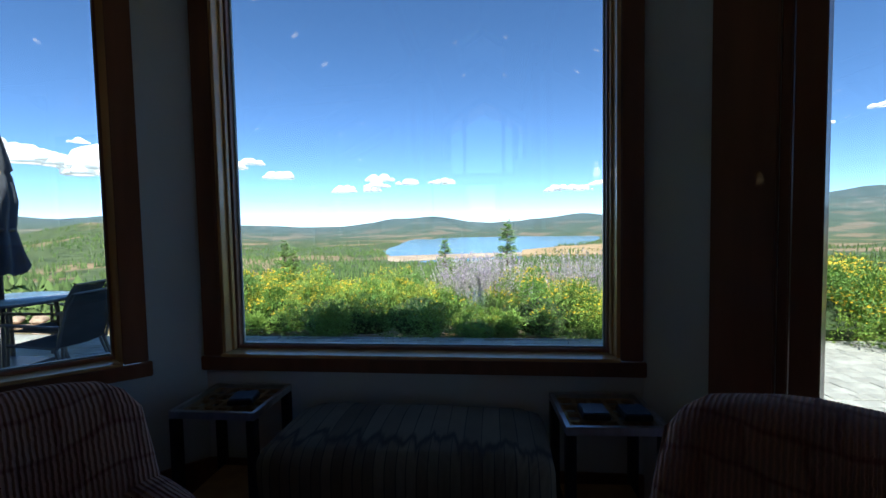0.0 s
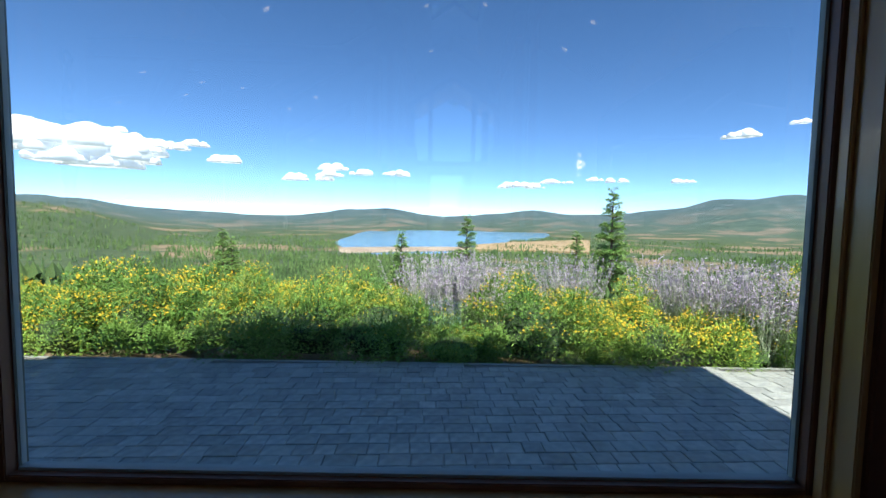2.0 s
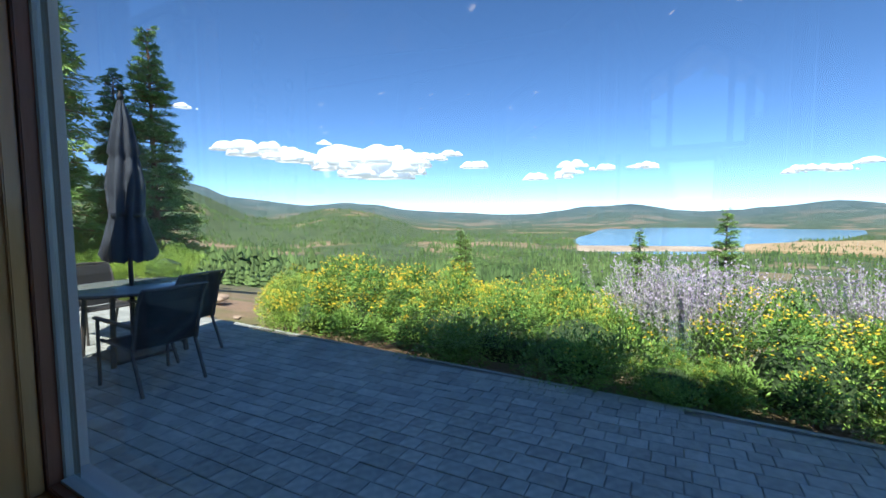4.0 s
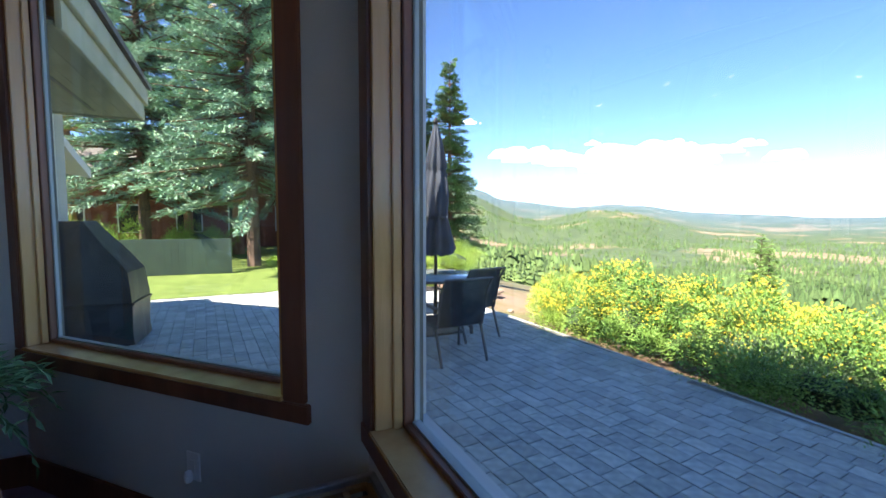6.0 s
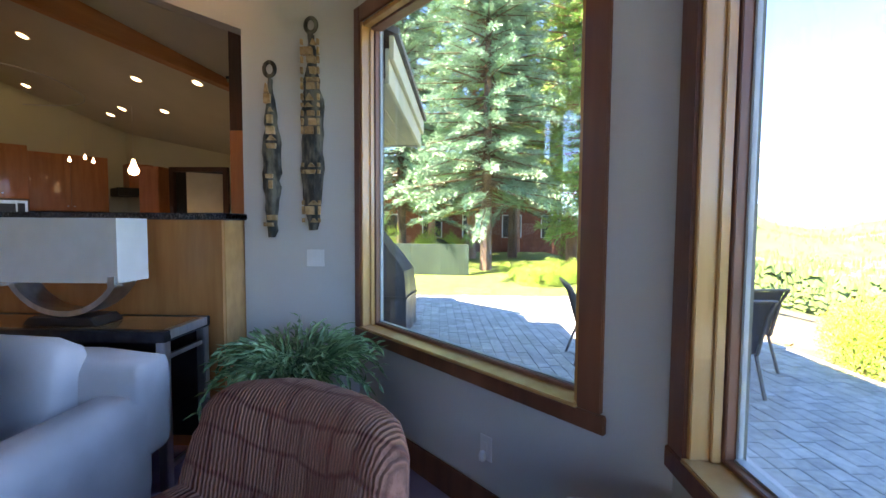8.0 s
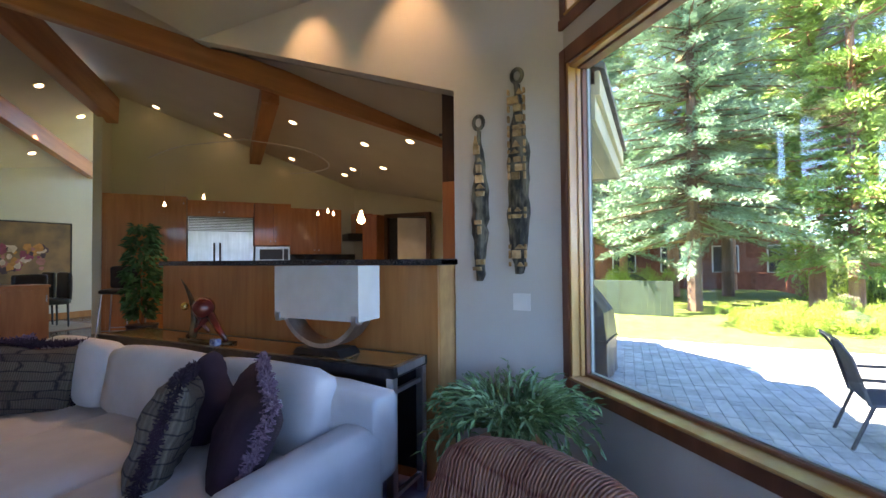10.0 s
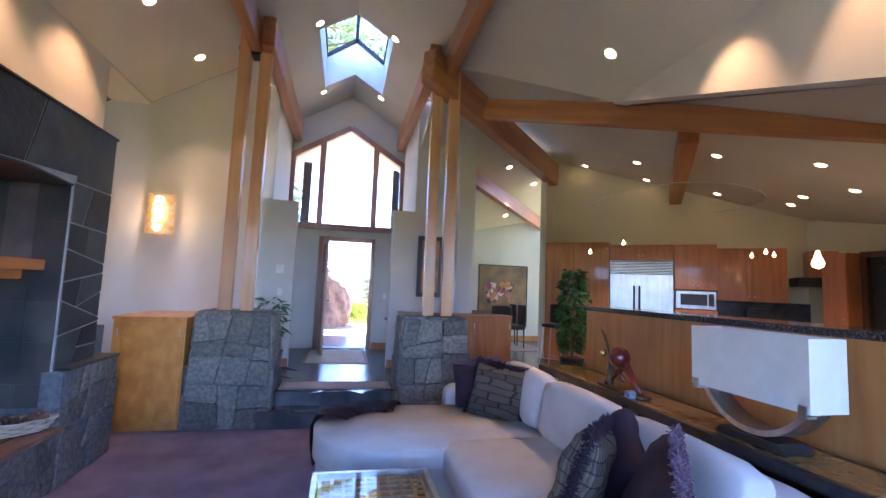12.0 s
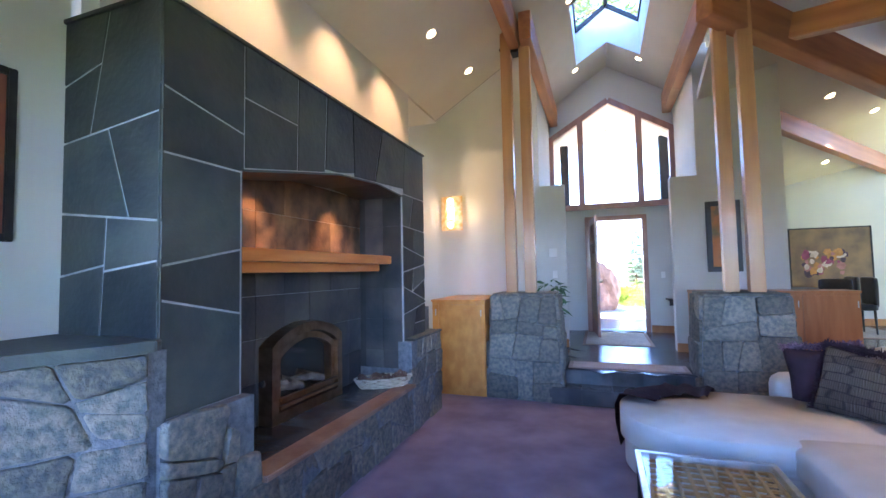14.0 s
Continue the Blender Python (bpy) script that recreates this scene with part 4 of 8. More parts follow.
def basket():
    b = thing("basket", pose(2.06, -2.40, 0.475, 0, 0, 38), "low white wicker basket filled with pine cones", "basket")
    wick = mat("wicker", (0.52, 0.46, 0.34), (0.66, 0.60, 0.47), 20, 0.8, 0.5, 120)
    cone = mat("pine_cone", (0.12, 0.06, 0.045), (0.26, 0.15, 0.11), 30, 0.85, 0.8, 90, per_object=0.3)
    a, c = 0.27, 0.11
    for k in range(5):
        bm = bmesh.new()
        n, sec = 40, 6
        s = 0.82 + 0.045 * k
        rings = []
        for i in range(n):
            t = 2 * math.pi * i / n
            p = Vector((a * s * math.cos(t), c * s * math.sin(t), 0.012 + 0.018 * k + 0.004 * math.sin(t * 10 + k * math.pi)))
            o = Vector((math.cos(t), math.sin(t), 0))
            rings.append([bm.verts.new(p + o * 0.009 * math.cos(q) + Vector((0, 0, 0.009 * math.sin(q)))) for q in [2 * math.pi * j / sec for j in range(sec)]])
        for i in range(n):
            r0, r1 = rings[i], rings[(i + 1) % n]
            for j in range(sec):
                bm.faces.new((r0[j], r0[(j + 1) % sec], r1[(j + 1) % sec], r1[j]))
        part("rim" if k == 4 else "weave", bm, wick, b, smooth=True)
    part("bottom", lathe([(0.2, 0), (0.21, 0.01)], 24, m=Matrix.Diagonal((1, 0.42, 1, 1))), wick, b)
    rr = random.Random(3)
    base = None
    for k in range(26):
        x, y = rr.uniform(-0.2, 0.2), rr.uniform(-0.065, 0.065)
        m = b.matrix_basis @ pose(x, y, rr.uniform(0.06, 0.10), rr.uniform(0, 360), rr.uniform(0, 360), 0)
        if base is None:
            bm = bmesh.new()
            for q in range(7):
                z = -0.03 + 0.01 * q
                r = 0.032 * math.sin(math.pi * (q + 1) / 8.5) + 0.006
                for s in range(7):
                    t = 2 * math.pi * (s + 0.5 * (q % 2)) / 7
                    v = [bm.verts.new((r * 0.55 * math.cos(t - 0.35), r * 0.55 * math.sin(t - 0.35), z)), bm.verts.new((r * 0.55 * math.cos(t + 0.35), r * 0.55 * math.sin(t + 0.35), z)),
                         bm.verts.new((r * math.cos(t), r * math.sin(t), z + 0.012)), bm.verts.new((r * 0.5 * math.cos(t), r * 0.5 * math.sin(t), z + 0.014))]
                    bm.faces.new((v[0], v[1], v[2])), bm.faces.new((v[0], v[2], v[3])), bm.faces.new((v[1], v[3], v[2]))
            base = link("pine_cone", bm, cone, label="brown dried pine cone lying in a wicker basket", category="pine cone", group="pine cones in the basket")
            base.matrix_basis = m
        else:
            copy_thing(base, m)


basket()


def pier(x0, x1, name, seed):
    f = thing("stone_pier", Matrix(), "battered rubble stone pier under fir posts", "pier", "stone piers")
    rs = random.Random(seed)
    t = 0.07
    y0, y1 = -4.62, -4.02
    bm = bmesh.new()
    lo = [(x0 - t, y0 - t, 0), (x1 + t, y0 - t, 0), (x1 + t, y1 + t, 0), (x0 - t, y1 + t, 0)]
    hi = [(x0, y0, 1.22), (x1, y0, 1.22), (x1, y1, 1.22), (x0, y1, 1.22)]
    hexa(bm, lo + hi)
    part("pier_core", bm, STONEJ, f)
    L = [Vector(p) for p in lo]
    H = [Vector(p) for p in hi]
    for a, b in ((3, 2), (2, 1), (0, 3)):
        a, b = b, a
        up = ((H[a] + H[b]) / 2 - (L[a] + L[b]) / 2)
        m = plane_m(L[a], L[b] - L[a], up)
        w, h = (L[b] - L[a]).length, up.length
        facing([(0, 0), (w, 0), (w - t, h), (t, h)], 0.30, m, rs, STONE, f, "stone", 0.003, (0.022, 0.036), 0.22, 0.016, 0.014)
    facing([(x0, y0), (x1, y0), (x1, y1), (x0, y1)], 0.35, Matrix.Translation((0, 0, 1.22)), rs, STONE, f, "capstone", 0.004, (0.03, 0.035), 0.3, 0.008)
    return f


pier(0.63, 1.39, "pier", 31)
pier(-1.68, -0.90, "pier", 37)

# ---- outside ----
def paving():
    bed = link("pavement", prism([(-9.2, -0.05), (-9.2, 5.5), (6.5, 5.5), (6.5, -0.6), (2.9, 0.2), (0.85, 2.4), (-1.55, 2.4), (-3.2, 1.0), (-3.2, -0.05)], -0.2, -0.062), SAND, kind="structure")
    rs = random.Random(8)
    base = {}
    near, far = [], []
    cell = 0.128
    m = pose(-1.5, 4.0, 0, 0, 0, 3)
    mi = m.inverted()
    def inside(p):
        x, y = p.x, p.y
        if y > 5.42 - 0.012 * x * x * 0.0 or x < -9.1 or x > 6.4:
            return False
        if x < -3.2:
            return y > 0.0
        if x < -1.5:
            return y > 2.45 + (x + 1.5) * 0.92
        if x < 0.8:
            return y > 2.42
        return y > 2.42 - (x - 0.8) * 0.93
    for j in range(-38, 24):
        x = -9.4 - 1.5 + rs.uniform(0, 0.1)
        y = j * cell
        while x < 9.6:
            w = cell * (1.5 if rs.random() < 0.42 else 1.0)
            c = m @ Vector((x + w / 2, y + cell / 2, 0))
            if inside(c):
                q = (0, 0, w / cell, 1)
                d = (c - Vector((-1.2, 3.1, 0))).length
                (near if d < 1.9 else far).append((x, y, q, rs.uniform(-0.003, 0.003), rs.uniform(-0.5, 0.5)))
            x += w
    def paver_bm(w, h, bm, mm):
        g, c, z = 0.0025, 0.006, -0.05
        lo = [(g, g), (w - g, g), (w - g, h - g), (g, h - g)]
        hi = [(g + c, g + c), (w - g - c, g + c), (w - g - c, h - g - c), (g + c, h - g - c)]
        a = [bm.verts.new(mm @ Vector((*p, z - 0.02))) for p in lo]
        b = [bm.verts.new(mm @ Vector((*p, z - c * 0.6))) for p in lo]
        t = [bm.verts.new(mm @ Vector((*p, z))) for p in hi]
        for k in range(4):
            n = (k + 1) % 4
            bm.faces.new((a[k], a[n], b[n], b[k])), bm.faces.new((b[k], b[n], t[n], t[k]))
        bm.faces.new(t)
    near.sort(key=lambda r: (m @ Vector((r[0], r[1], 0)) - Vector((-1.2, 3.1, 0))).length)
    far += near[300:]
    for x, y, q, dz_, rot in near[:300]:
        key = (q[2] - q[0], q[3] - q[1])
        if key not in base:
            bm = bmesh.new()
            paver_bm(key[0] * cell, key[1] * cell, bm, Matrix())
            me = bpy.data.meshes.new("paver")
            bm.to_mesh(me), bm.free()
            me.materials.append(PAVER)
            base[key] = me
        ob = new("paver", base[key])
        ob.parent = bed
        ob.matrix_basis = m @ pose(x, y, dz_, rot * 0.5, rot * 0.4, rot)
    bm = bmesh.new()
    for x, y, q, dz_, rot in far:
        paver_bm((q[2] - q[0]) * cell, (q[3] - q[1]) * cell, bm, m @ pose(x, y, dz_, rot * 0.5, rot * 0.4, rot))
    tagged(part("pavers", bm, PAVERI, bed), kind="stuff")
    curb = link("patio_edge", box(-5.6, 6.4, 5.44, 5.50, -0.15, -0.052), PAVERI, kind="structure", bevel=0.01)


def ground_z(x, y):
    """Height of the land: a terrace round the house, then down to the lake and up into hills."""
    d = max(0.0, y - 5.6)
    w = max(0.0, min(1.0, (x + 14) / 16)) if y > 5.6 else 0
    west = max(0.0, -x - 22)
    r = math.hypot(x, y)
    fall = -62 * (1 - math.exp(-(max(0, d - 1.0) / 260) ** 1.0)) * 1.0
    if y <= 5.6:
        side = max(0, r - 60)
        fall = -40 * (1 - math.exp(-side / 400)) if x < 0 else -10 * (1 - math.exp(-side / 300))
    n = noise.noise(Vector((x, y, 0)) * 0.004) * 14 * min(1, r / 400) + noise.noise(Vector((x, y, 3)) * 0.02) * 2.5 * min(1, max(0, r - 15) / 100)
    z = -0.16 + fall + n
    az = math.degrees(math.atan2(x, y))
    if 600 < r < 3000 and abs(az) < 32 and lake_depth(x, y) <= -0.35:
        z = max(z, -59.4 + 1.5 * noise.noise(Vector((x, y, 3)) * 0.01))
    if r > 700:
        def hump(c, wd, h):
            return h * math.exp(-((az - c) / wd) ** 2)
        q = min(1, max(0, (r - 2500) / 1500))
        hills = q * (72 + hump(-30, 8, 15) + hump(-9, 7, 85) + hump(11, 6.5, 80) + hump(37, 9, 215) + hump(24, 5, 60) + hump(65, 14, 150) + hump(-80, 25, 200))
        if az < -28:
            hills += (165 * math.exp(-((az + 64) / 9) ** 2) + 85 * math.exp(-((az + 43) / 8) ** 2)) * min(1, max(0, (r - 600) / 900))
        z += hills * (1 + 0.25 * noise.noise(Vector((x, y, 9)) * 0.0025))
    return z


LAKE = []


def terrain():
    ring = [0, 3, 6, 9, 12, 16, 21, 28, 38, 50, 65, 85, 110, 140, 180, 230, 290, 360, 440, 540, 650, 780, 930, 1100, 1300, 1550, 1850, 2200, 2600, 3000, 3400, 3800, 4200, 4600]
    n = 288
    bm = bmesh.new()
    rows = []
    cx, cy = 0.0, 3.0
    c = bm.verts.new((cx, cy, -0.22))
    for r in ring[1:]:
        row = []
        for k in range(n):
            a = 2 * math.pi * k / n
            x, y = cx + r * math.sin(a), cy + r * math.cos(a)
            z = ground_z(x, y)
            if y < 5.9 and r < 60:
                z = min(z, -0.14)
            if -9.6 < x < 6.6 and y < 5.9:
                z = -0.24
            if lake_depth(x, y) > 0:
                z = min(z, -64)
            elif lake_depth(x, y) > -0.35:
                z = min(z, -59)
            row.append(bm.verts.new((x, y, z)))
        rows.append(row)
    for k in range(n):
        bm.faces.new((c, rows[0][(k + 1) % n], rows[0][k]))
        for a, b in zip(rows, rows[1:]):
            bm.faces.new((a[k], a[(k + 1) % n], b[(k + 1) % n], b[k]))
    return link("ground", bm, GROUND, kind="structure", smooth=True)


def lake_depth(x, y):
    az, r = math.degrees(math.atan2(x, y)), math.hypot(x, y)
    near = 880 + 100 * max(0, az - 4.5)
    far = 2440 if az > -6 else 2440 - 160 * (-6 - az)
    return min((az + 13.2) / 2, (13.6 - az) / 2, (r - near) / 300, (far - r) / 300)


def ground_material():
    m = bpy.data.materials.new("land")
    m.use_nodes = True
    nt = m.node_tree
    N, L = nt.nodes, nt.links
    b = N["Principled BSDF"]
    b.inputs["Roughness"].default_value = 0.95
    tc = N.new("ShaderNodeTexCoord")
    sep = N.new("ShaderNodeSeparateXYZ")
    L.new(tc.outputs["Object"], sep.inputs[0])
    ln = N.new("ShaderNodeVectorMath")
    ln.operation = "LENGTH"
    L.new(tc.outputs["Object"], ln.inputs[0])

    def ramp(src, stops):
        r = N.new("ShaderNodeValToRGB")
        while len(r.color_ramp.elements) < len(stops):
            r.color_ramp.elements.new(0.5)
        for e, (p, c) in zip(r.color_ramp.elements, stops):
            e.position, e.color = p, (*c, 1)
        L.new(src, r.inputs[0])
        return r.outputs[0]

    def noise_n(scale, detail=6):
        q = N.new("ShaderNodeTexNoise")
        q.inputs["Scale"].default_value, q.inputs["Detail"].default_value = scale, detail
        L.new(tc.outputs["Object"], q.inputs["Vector"])
        return q.outputs["Fac"]

    def mix(f, a, c):
        x = N.new("ShaderNodeMix")
        x.data_type = "RGBA"
        L.new(f, x.inputs[0]), L.new(a, x.inputs[6]), L.new(c, x.inputs[7])
        return x.outputs[2]
    wood = ramp(noise_n(0.05, 8), [(0.35, (0.045, 0.075, 0.03)), (0.65, (0.10, 0.145, 0.055))])
    dry = ramp(noise_n(0.03, 8), [(0.35, (0.36, 0.24, 0.15)), (0.62, (0.20, 0.17, 0.09)), (0.7, (0.45, 0.32, 0.22))])
    patch = ramp(noise_n(0.0045, 5), [(0.53, (0, 0, 0)), (0.58, (1, 1, 1))])
    far = mix(patch, wood, dry)
    # Far hills: haze put into the colour, bluer and greyer with distance.
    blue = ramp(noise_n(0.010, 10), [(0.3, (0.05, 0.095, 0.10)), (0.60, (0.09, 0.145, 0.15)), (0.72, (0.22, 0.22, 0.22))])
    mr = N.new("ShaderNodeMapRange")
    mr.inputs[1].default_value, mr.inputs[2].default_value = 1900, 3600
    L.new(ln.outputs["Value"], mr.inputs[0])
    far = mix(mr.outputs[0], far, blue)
    near = ramp(noise_n(0.8, 8), [(0.40, (0.30, 0.20, 0.13)), (0.55, (0.20, 0.17, 0.08)), (0.68, (0.12, 0.15, 0.05))])
    mr2 = N.new("ShaderNodeMapRange")
    mr2.inputs[1].default_value, mr2.inputs[2].default_value = 14, 60
    L.new(ln.outputs["Value"], mr2.inputs[0])
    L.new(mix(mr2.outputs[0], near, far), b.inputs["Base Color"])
    bp = N.new("ShaderNodeBump")
    bp.inputs["Strength"].default_value, bp.inputs["Distance"].default_value = 0.6, 0.05
    L.new(noise_n(18, 4), bp.inputs["Height"])
    L.new(bp.outputs[0], b.inputs["Normal"])
    return m


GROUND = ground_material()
paving()
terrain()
WATER = mat("lake_water", (0.09, 0.18, 0.20), (0.12, 0.22, 0.24), 0.01, 0.18, 0.2, 0.4)
link("water", prism([(-300, 750), (-750, 2600), (800, 2600), (300, 750)], -61.5, -60.5), WATER, kind="structure")
lawn = link("lawn", prism([(-9.25, 6.0), (-9.25, -6), (-30, -8), (-30, 5.5), (-13, 7.5)], -0.3, -0.06), GRASS, kind="structure")


def shore():
    sand = mat("lake_sand", (0.42, 0.32, 0.23), (0.55, 0.44, 0.33), 0.02, 0.95)
    rows = []
    for k in range(21):
        az = radians(-13.5 + 0.95 * k)
        rows.append((az, 770 + 6 * k, 925 + 3 * k))
    pts = [(r0 * math.sin(a), r0 * math.cos(a)) for a, r0, r1 in rows] + [(r1 * math.sin(a), r1 * math.cos(a)) for a, r0, r1 in rows[::-1]]
    link("ground_shore", prism(pts, -61.0, -59.5), sand, kind="structure")
    gold = mat("dry_field", (0.38, 0.26, 0.13), (0.52, 0.38, 0.22), 0.02, 0.95)
    pts = []
    for k in range(17):
        a = radians(4 + 0.9 * k)
        pts.append((830 * math.sin(a), 830 * math.cos(a)))
    for k in range(17)[::-1]:
        a = radians(4 + 0.9 * k)
        r = 980 + 26 * k
        pts.append((r * math.sin(a), r * math.cos(a)))
    link("ground_field", prism(pts, -61.0, -54.0), gold, kind="structure")


shore()

CANS_KITCHEN = [(0.73, 0.24), (1.73, 1.32), (1.86, 0.24), (2.75, 2.52), (2.99, 0.40), (3.93, 0.80), (3.73, 2.93), (3.94, 1.40), (4.26, 2.2), (4.12, 3.8)]
CANS_DINING = [(-3.24, -6.76), (-4.12, -7.54), (-3.99, -8.9)]
PENDANT = (-5.37, -2.58, 2.09)
MINIS = [(-3.86, -4.8, 2.27), (-4.23, -4.5, 2.4), (-5.48, -3.5, 2.22), (-5.61, -3.41, 2.27), (-5.67, -3.35, 2.23)]
RAILS = [[(-3.71, -4.92, 2.9), (-3.91, -4.75, 3.08), (-4.27, -4.47, 3.19), (-4.66, -4.16, 3.29)],
         [(-4.6, -4.2, 3.29), (-5.07, -3.83, 3.27), (-5.4, -3.57, 3.21), (-5.67, -3.36, 3.03), (-5.53, -3.47, 2.89), (-5.16, -3.76, 2.83)]]
CLOUDS = [(-40.3, 5.9, 17.0), (-52.0, 7.4, 11), (-32.6, 7.4, 7.4), (-26.4, 6.2, 3.7), (-17.1, 4.9, 6.9), (-14.3, 6.0, 3.5), (-10.7, 5.5, 3.1), (-5.1, 5.6, 5.4),
          (-60.6, 12.0, 2.3), (-45.6, 9.0, 2.0), (-42.1, 7.9, 3.0), (-36.5, 8.6, 2.3), (9.5, 4.3, 5.5), (14.3, 4.8, 4.1), (21.2, 4.8, 2.6), (28.3, 4.6, 2.4),
          (33.6, 9.2, 3.5), (18.7, 5.0, 1.9), (38.5, 10.1, 2.0)]

# ---- soft things ----
def soft_box(sx, sy, sz, r=0.06, puff=0.02, seed=0, cuts=6, wob=0.006):
    """A cushion: a rounded box about its centre, bulging and a little uneven."""
    bm = bmesh.new()
    n = cuts
    bmesh.ops.create_cube(bm, size=2)
    bmesh.ops.subdivide_edges(bm, edges=bm.edges[:], cuts=n, use_grid_fill=True)
    h = Vector((sx / 2, sy / 2, sz / 2))
    r = min(r, *(h * 0.98))
    for v in bm.verts:
        c = v.co.copy()
        p = Vector((c.x * h.x, c.y * h.y, c.z * h.z))
        q = Vector([max(-(h[i] - r), min(h[i] - r, p[i])) for i in range(3)])
        d = p - q
        if d.length > 1e-6:
            k = d / max(abs(d.x), abs(d.y), abs(d.z)) * 1.0
            d = d.normalized() * r * min(1.0, max(abs(d.x), abs(d.y), abs(d.z)) / r)
        p = q + d
        e = (1 - c.x ** 2) * (1 - c.y ** 2)
        p.z += (1 if c.z > 0 else -1) * puff * e * abs(c.z)
        w = noise.noise(p * 5 + Vector((seed, seed, 0)))
        v.co = p + Vector((w, w, w)) * wob
    return bm


def pillow_bm(w, t, seed=0, n=14):
    """A square scatter cushion standing in the xz plane."""
    bm = bmesh.new()
    top, bot = {}, {}
    for i in range(n + 1):
        for j in range(n + 1):
            u, v = 2 * i / n - 1, 2 * j / n - 1
            pinch = 1 - 0.07 * (1 - abs(u * v)) * max(abs(u), abs(v)) ** 3
            x, z = u * w / 2 * pinch, v * w / 2 * pinch
            b = t / 2 * ((1 - u ** 4) * (1 - v ** 4)) ** 0.55
            b *= 1 + 0.20 * noise.noise(Vector((u * 2, v * 2, seed))) + 0.10 * noise.noise(Vector((u * 5, v * 5, seed)))
            z -= 0.07 * w * max(0.0, v) * (1 - u * u)
            top[i, j] = bm.verts.new((x, -b, z))
            bot[i, j] = top[i, j] if i in (0, n) or j in (0, n) else bm.verts.new((x, b, z))
    for i in range(n):
        for j in range(n):
            bm.faces.new((top[i, j], top[i + 1, j], top[i + 1, j + 1], top[i, j + 1]))
            bm.faces.new((bot[i, j], bot[i, j + 1], bot[i + 1, j + 1], bot[i + 1, j]))
    return bm


def weave_mat(name, base, base2, bands, scale, rough=0.95, turn=0, ribs=5):
    """A patterned cloth: blocks of ribs in two colours."""
    m = mat(name, base, base2, 9, rough, 0.6, 300)
    nt = m.node_tree
    N, L = nt.nodes, nt.links
    b = N["Principled BSDF"]
    tc = N.new("ShaderNodeTexCoord")
    mp = N.new("ShaderNodeMapping")
    mp.inputs["Scale"].default_value = scale
    mp.inputs["Rotation"].default_value = (radians(turn), 0, 0)
    L.new(tc.outputs["Object"], mp.inputs[0])
    w = N.new("ShaderNodeTexBrick")
    w.inputs["Color1"].default_value, w.inputs["Color2"].default_value, w.inputs["Mortar"].default_value = (*base2, 1), (*base, 1), (*bands, 1)
    w.inputs["Scale"].default_value, w.inputs["Mortar Size"].default_value = 1.0, 0.06
    w.inputs["Brick Width"].default_value, w.inputs["Row Height"].default_value = 0.62, 0.5
    w.squash, w.squash_frequency, w.offset, w.offset_frequency = 1.7, 3, 0.37, 2
    w.inputs["Mortar Smooth"].default_value, w.inputs["Bias"].default_value = 1.0, -0.2
    nz = N.new("ShaderNodeTexNoise")
    nz.inputs["Scale"].default_value = 1.3
    L.new(mp.outputs[0], nz.inputs["Vector"])
    va = N.new("ShaderNodeVectorMath")
    va.operation = "MULTIPLY_ADD"
    va.inputs[1].default_value = (0.35, 0.35, 0.35)
    L.new(nz.outputs["Color"], va.inputs[0]), L.new(mp.outputs[0], va.inputs[2])
    L.new(va.outputs[0], w.inputs["Vector"])
    old = b.inputs["Base Color"].links[0].from_socket
    mx = N.new("ShaderNodeMix")
    mx.data_type = "RGBA"
    mx.inputs[0].default_value = 0.8
    L.new(old, mx.inputs[6]), L.new(w.outputs[0], mx.inputs[7])
    L.new(mx.outputs[2], b.inputs["Base Color"])
    wv = N.new("ShaderNodeTexWave")
    wv.inputs["Scale"].default_value = ribs
    wv.inputs["Distortion"].default_value, wv.inputs["Detail Scale"].default_value = 1.5, 2.0
    wv.bands_direction = "X"
    L.new(mp.outputs[0], wv.inputs["Vector"])
    rm = N.new("ShaderNodeMapRange")
    rm.inputs[3].default_value, rm.inputs[4].default_value = 0.74, 1.12
    L.new(wv.outputs["Fac"], rm.inputs[0])
    hs = N.new("ShaderNodeHueSaturation")
    L.new(rm.outputs[0], hs.inputs["Value"]), L.new(mx.outputs[2], hs.inputs["Color"]), L.new(hs.outputs[0], b.inputs["Base Color"])
    bp = N.new("ShaderNodeBump")
    bp.inputs["Strength"].default_value, bp.inputs["Distance"].default_value = 1.0, 0.012
    L.new(wv.outputs["Fac"], bp.inputs["Height"])
    L.new(bp.outputs[0], b.inputs["Normal"])
    return m


PURPLE = mat("purple_velvet", (0.020, 0.007, 0.015), (0.052, 0.021, 0.040), 5, 0.8, 0.5, 260)
FRINGE = mat("fringe_yarn", (0.09, 0.045, 0.09), (0.30, 0.19, 0.24), 60, 0.9, 0.4, 200)
PILLOW = weave_mat("ribbed_pillow_cloth", (0.085, 0.065, 0.055), (0.21, 0.165, 0.125), (0.022, 0.014, 0.022), (2.6, 8.0, 8.0), turn=-90, ribs=9)
CHAIRC = weave_mat("chair_cloth", (0.34, 0.11, 0.07), (0.52, 0.25, 0.17), (0.28, 0.09, 0.06), (5, 5, 5), turn=-50)


